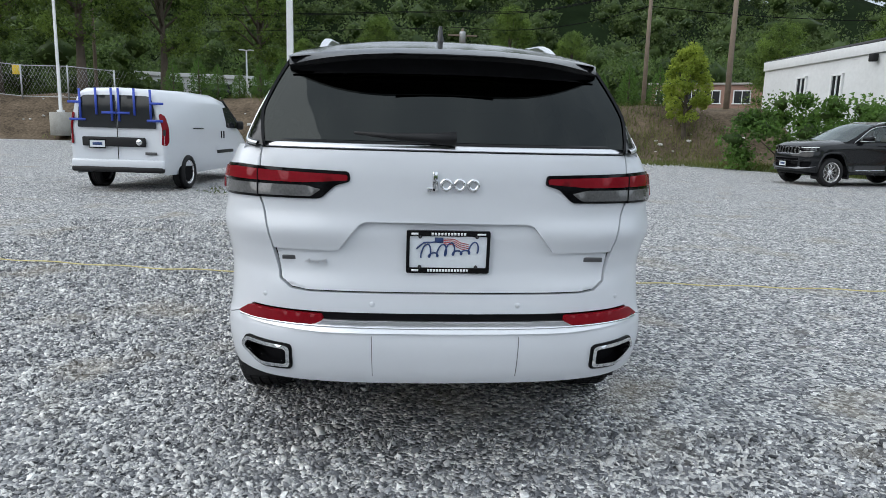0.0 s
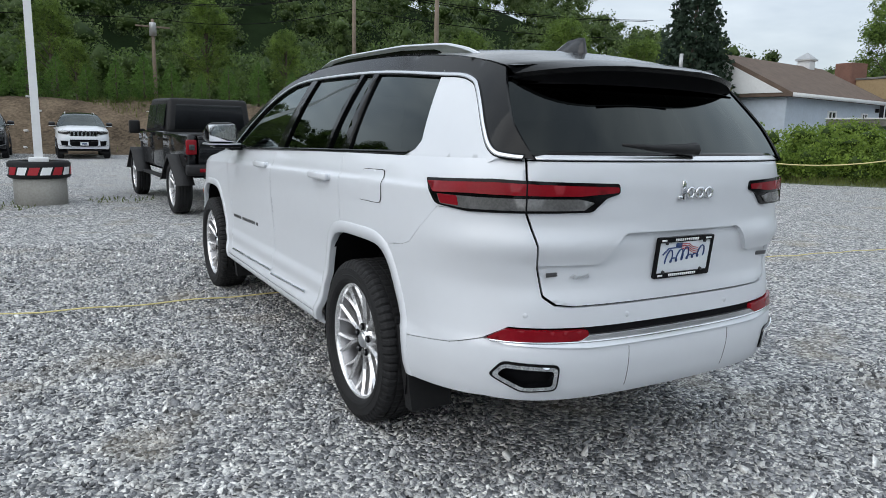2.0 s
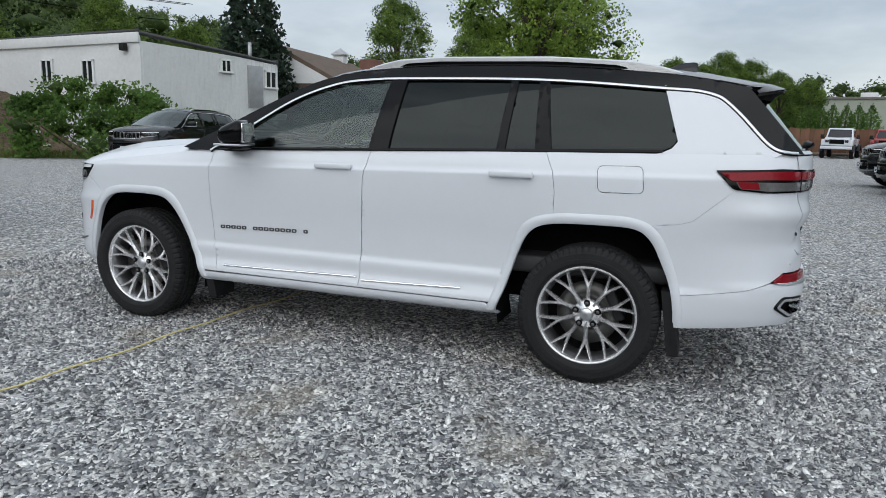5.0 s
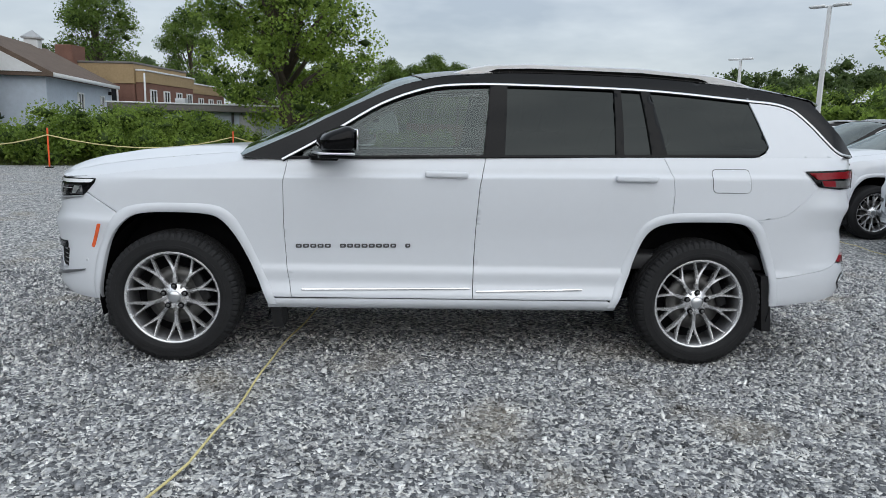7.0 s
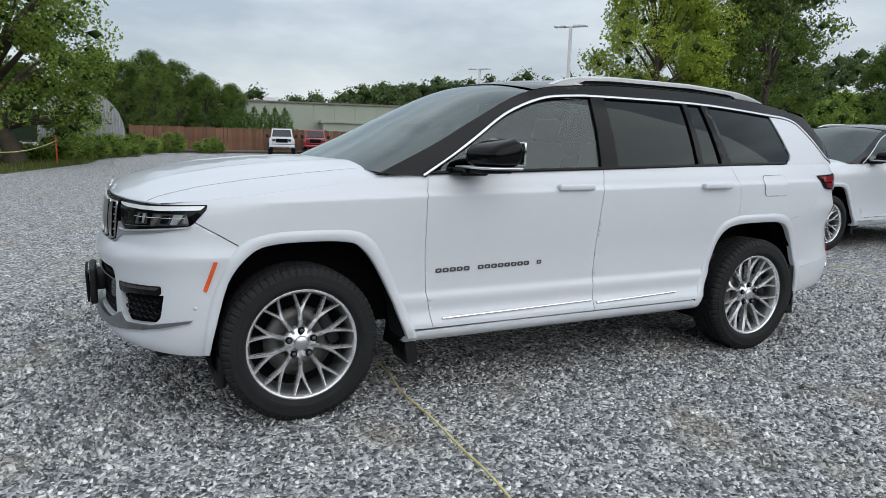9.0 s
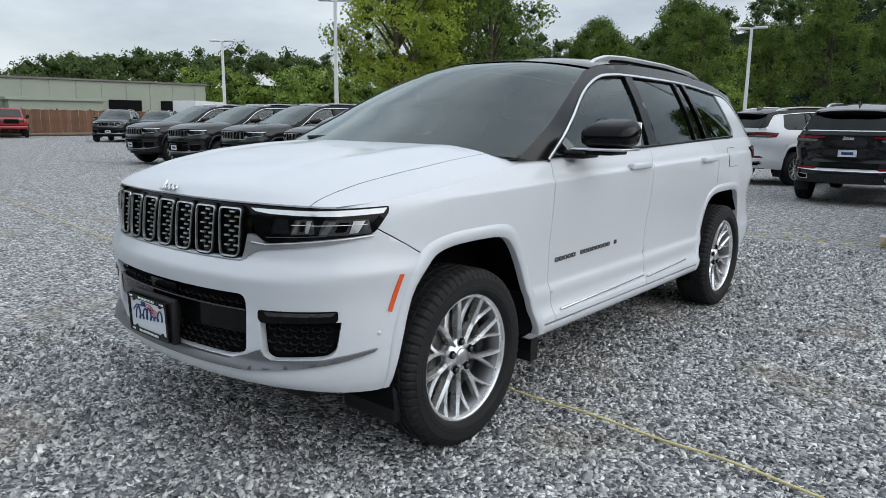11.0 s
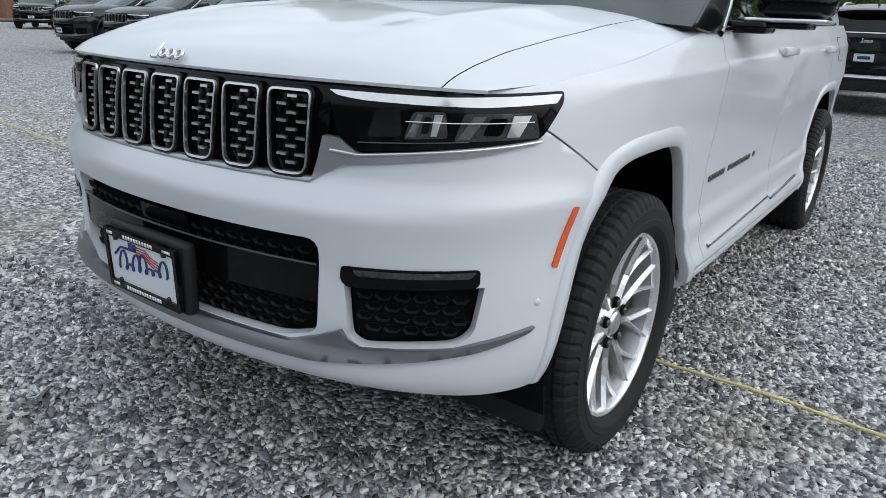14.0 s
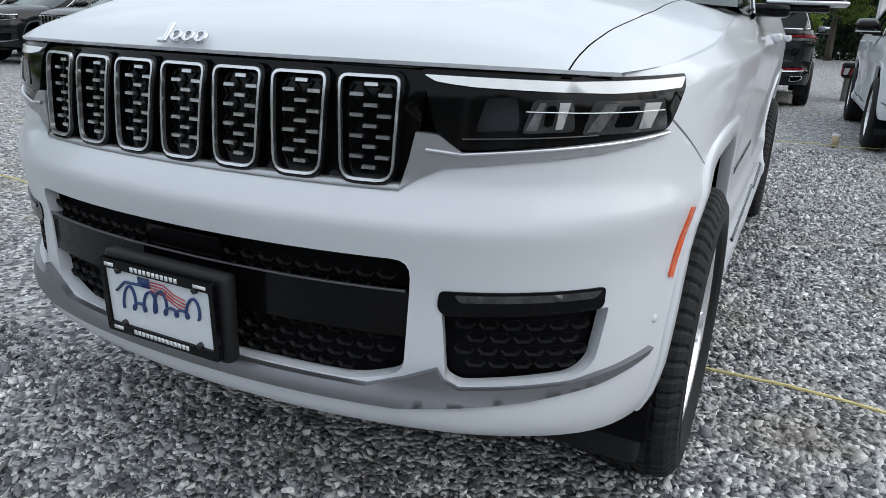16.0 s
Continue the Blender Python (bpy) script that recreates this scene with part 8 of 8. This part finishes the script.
piece("trailer_wheels", join(*[moved(lathe([(0.001, 0.12), (0.45, 0.12), (0.45, -0.12), (0.001, -0.12)], 20), Matrix.Translation((sx * 1.0, yy, 0.45))) for sx in (-1, 1) for yy in (-1, 0)], box(0, 0, 0.85, 1.8, 5.5, 0.3)), MATB, tk)

# wooden fence: boards on posts
fence = thing("wooden_fence", "brown wooden board fence behind the lot", "fence")
fa, fbp = np.array((48.0, 1.6)), np.array((53.5, -42.0))
fd = (fbp - fa) / np.linalg.norm(fbp - fa)
flen = float(np.linalg.norm(fbp - fa))
frz = math.degrees(math.atan2(fd[1], fd[0]))
board = mesh_of("board", *box(0, 0, 0.92, 0.285, 0.03, 1.78, 0.006, 1), FENCEW, False)
for k in range(int(flen / 0.3)):
    p = fa + fd * (0.15 + k * 0.3)
    o = link("board", board, fence)
    o.matrix_basis = pose(p[0], p[1], 0.02 * math.sin(k * 1.9), 0, 0.4 * math.sin(k * 2.7), frz)
post = mesh_of("post", *box(0, 0.06, 0.95, 0.11, 0.11, 1.9, 0.01, 1), FENCEW, False)
for k in range(int(flen / 2.4)):
    p = fa + fd * (k * 2.4)
    o = link("post", post, fence)
    o.matrix_basis = pose(p[0], p[1], 0, 0, 0, frz)
q0, q1 = fa + np.array((-0.25, 0)), fbp + np.array((-0.25, 0))
tagged(piece("landscape_timber", tube([(q0[0], q0[1], 0.12), (q1[0], q1[1], 0.12)], 0.12, 5), WOODP), "weathered timber edging before the fence", "timber")

# chain-link fence on the left of the bank
cf = thing("chain_link_fence", "galvanised chain-link fence on the bank", "fence")
cpt = [(-34 + 2.6 * k, 38.8 - 0.15 * k) for k in range(8)]
for x, y in cpt:
    piece("post", tube([(x, y, bank_z(x, y) - 0.2), (x, y, bank_z(x, y) + 1.9)], 0.045, 8), GALV, cf)
for zz in (0.15, 1.85):
    piece("rail", tube([(x, y, bank_z(x, y) + zz) for x, y in cpt], 0.025, 6), GALV, cf)
wires = []
for k in range(90):
    x = cpt[0][0] + (cpt[-1][0] - cpt[0][0]) * k / 90
    y = cpt[0][1] + (cpt[-1][1] - cpt[0][1]) * k / 90
    for sg in (-1, 1):
        wires.append(tube([(x, y, bank_z(x, y) + 0.15), (x + sg * 0.9, y + 0.09 * sg, bank_z(x, y) + 1.85)], 0.006, 3))
piece("mesh_wire", join(*wires), GALV, cf)
sg = thing("warning_sign", "small yellow sign on the chain-link fence", "sign", m=pose(-21.9, 39.45, bank_z(-21.9, 39.45) + 1.5, 0, 0, 25))
piece("sign_plate", box(0, 0, 0, 0.45, 0.02, 0.55, 0.01), material("sign_yellow", (0.70, 0.50, 0.03), 0.5, var=0.1), sg)
wl_ = thing("store_building", "low white building beyond the bank", "building", m=pose(-24, 74, 2.6, 0, 0, 12))
block(wl_, "wall", -8, 14, 0, 8, 0, 3.0, WALLW)
block(wl_, "roof_edge", -8.2, 14.2, -0.2, 8.2, 3.0, 3.4, WALLW)
for k in range(4):
    piece("shop_window", box(-5 + 5 * k, -0.05, 1.5, 3.2, 0.1, 1.8), DARKW, wl_)

# clear panes let the daylight into the cabins
for pane_ob in [o for o in bpy.data.objects if o.type == "MESH" and o.data.materials and o.data.materials[0] in (GLASSF, GLASSW)]:
    pane_ob.visible_shadow = False
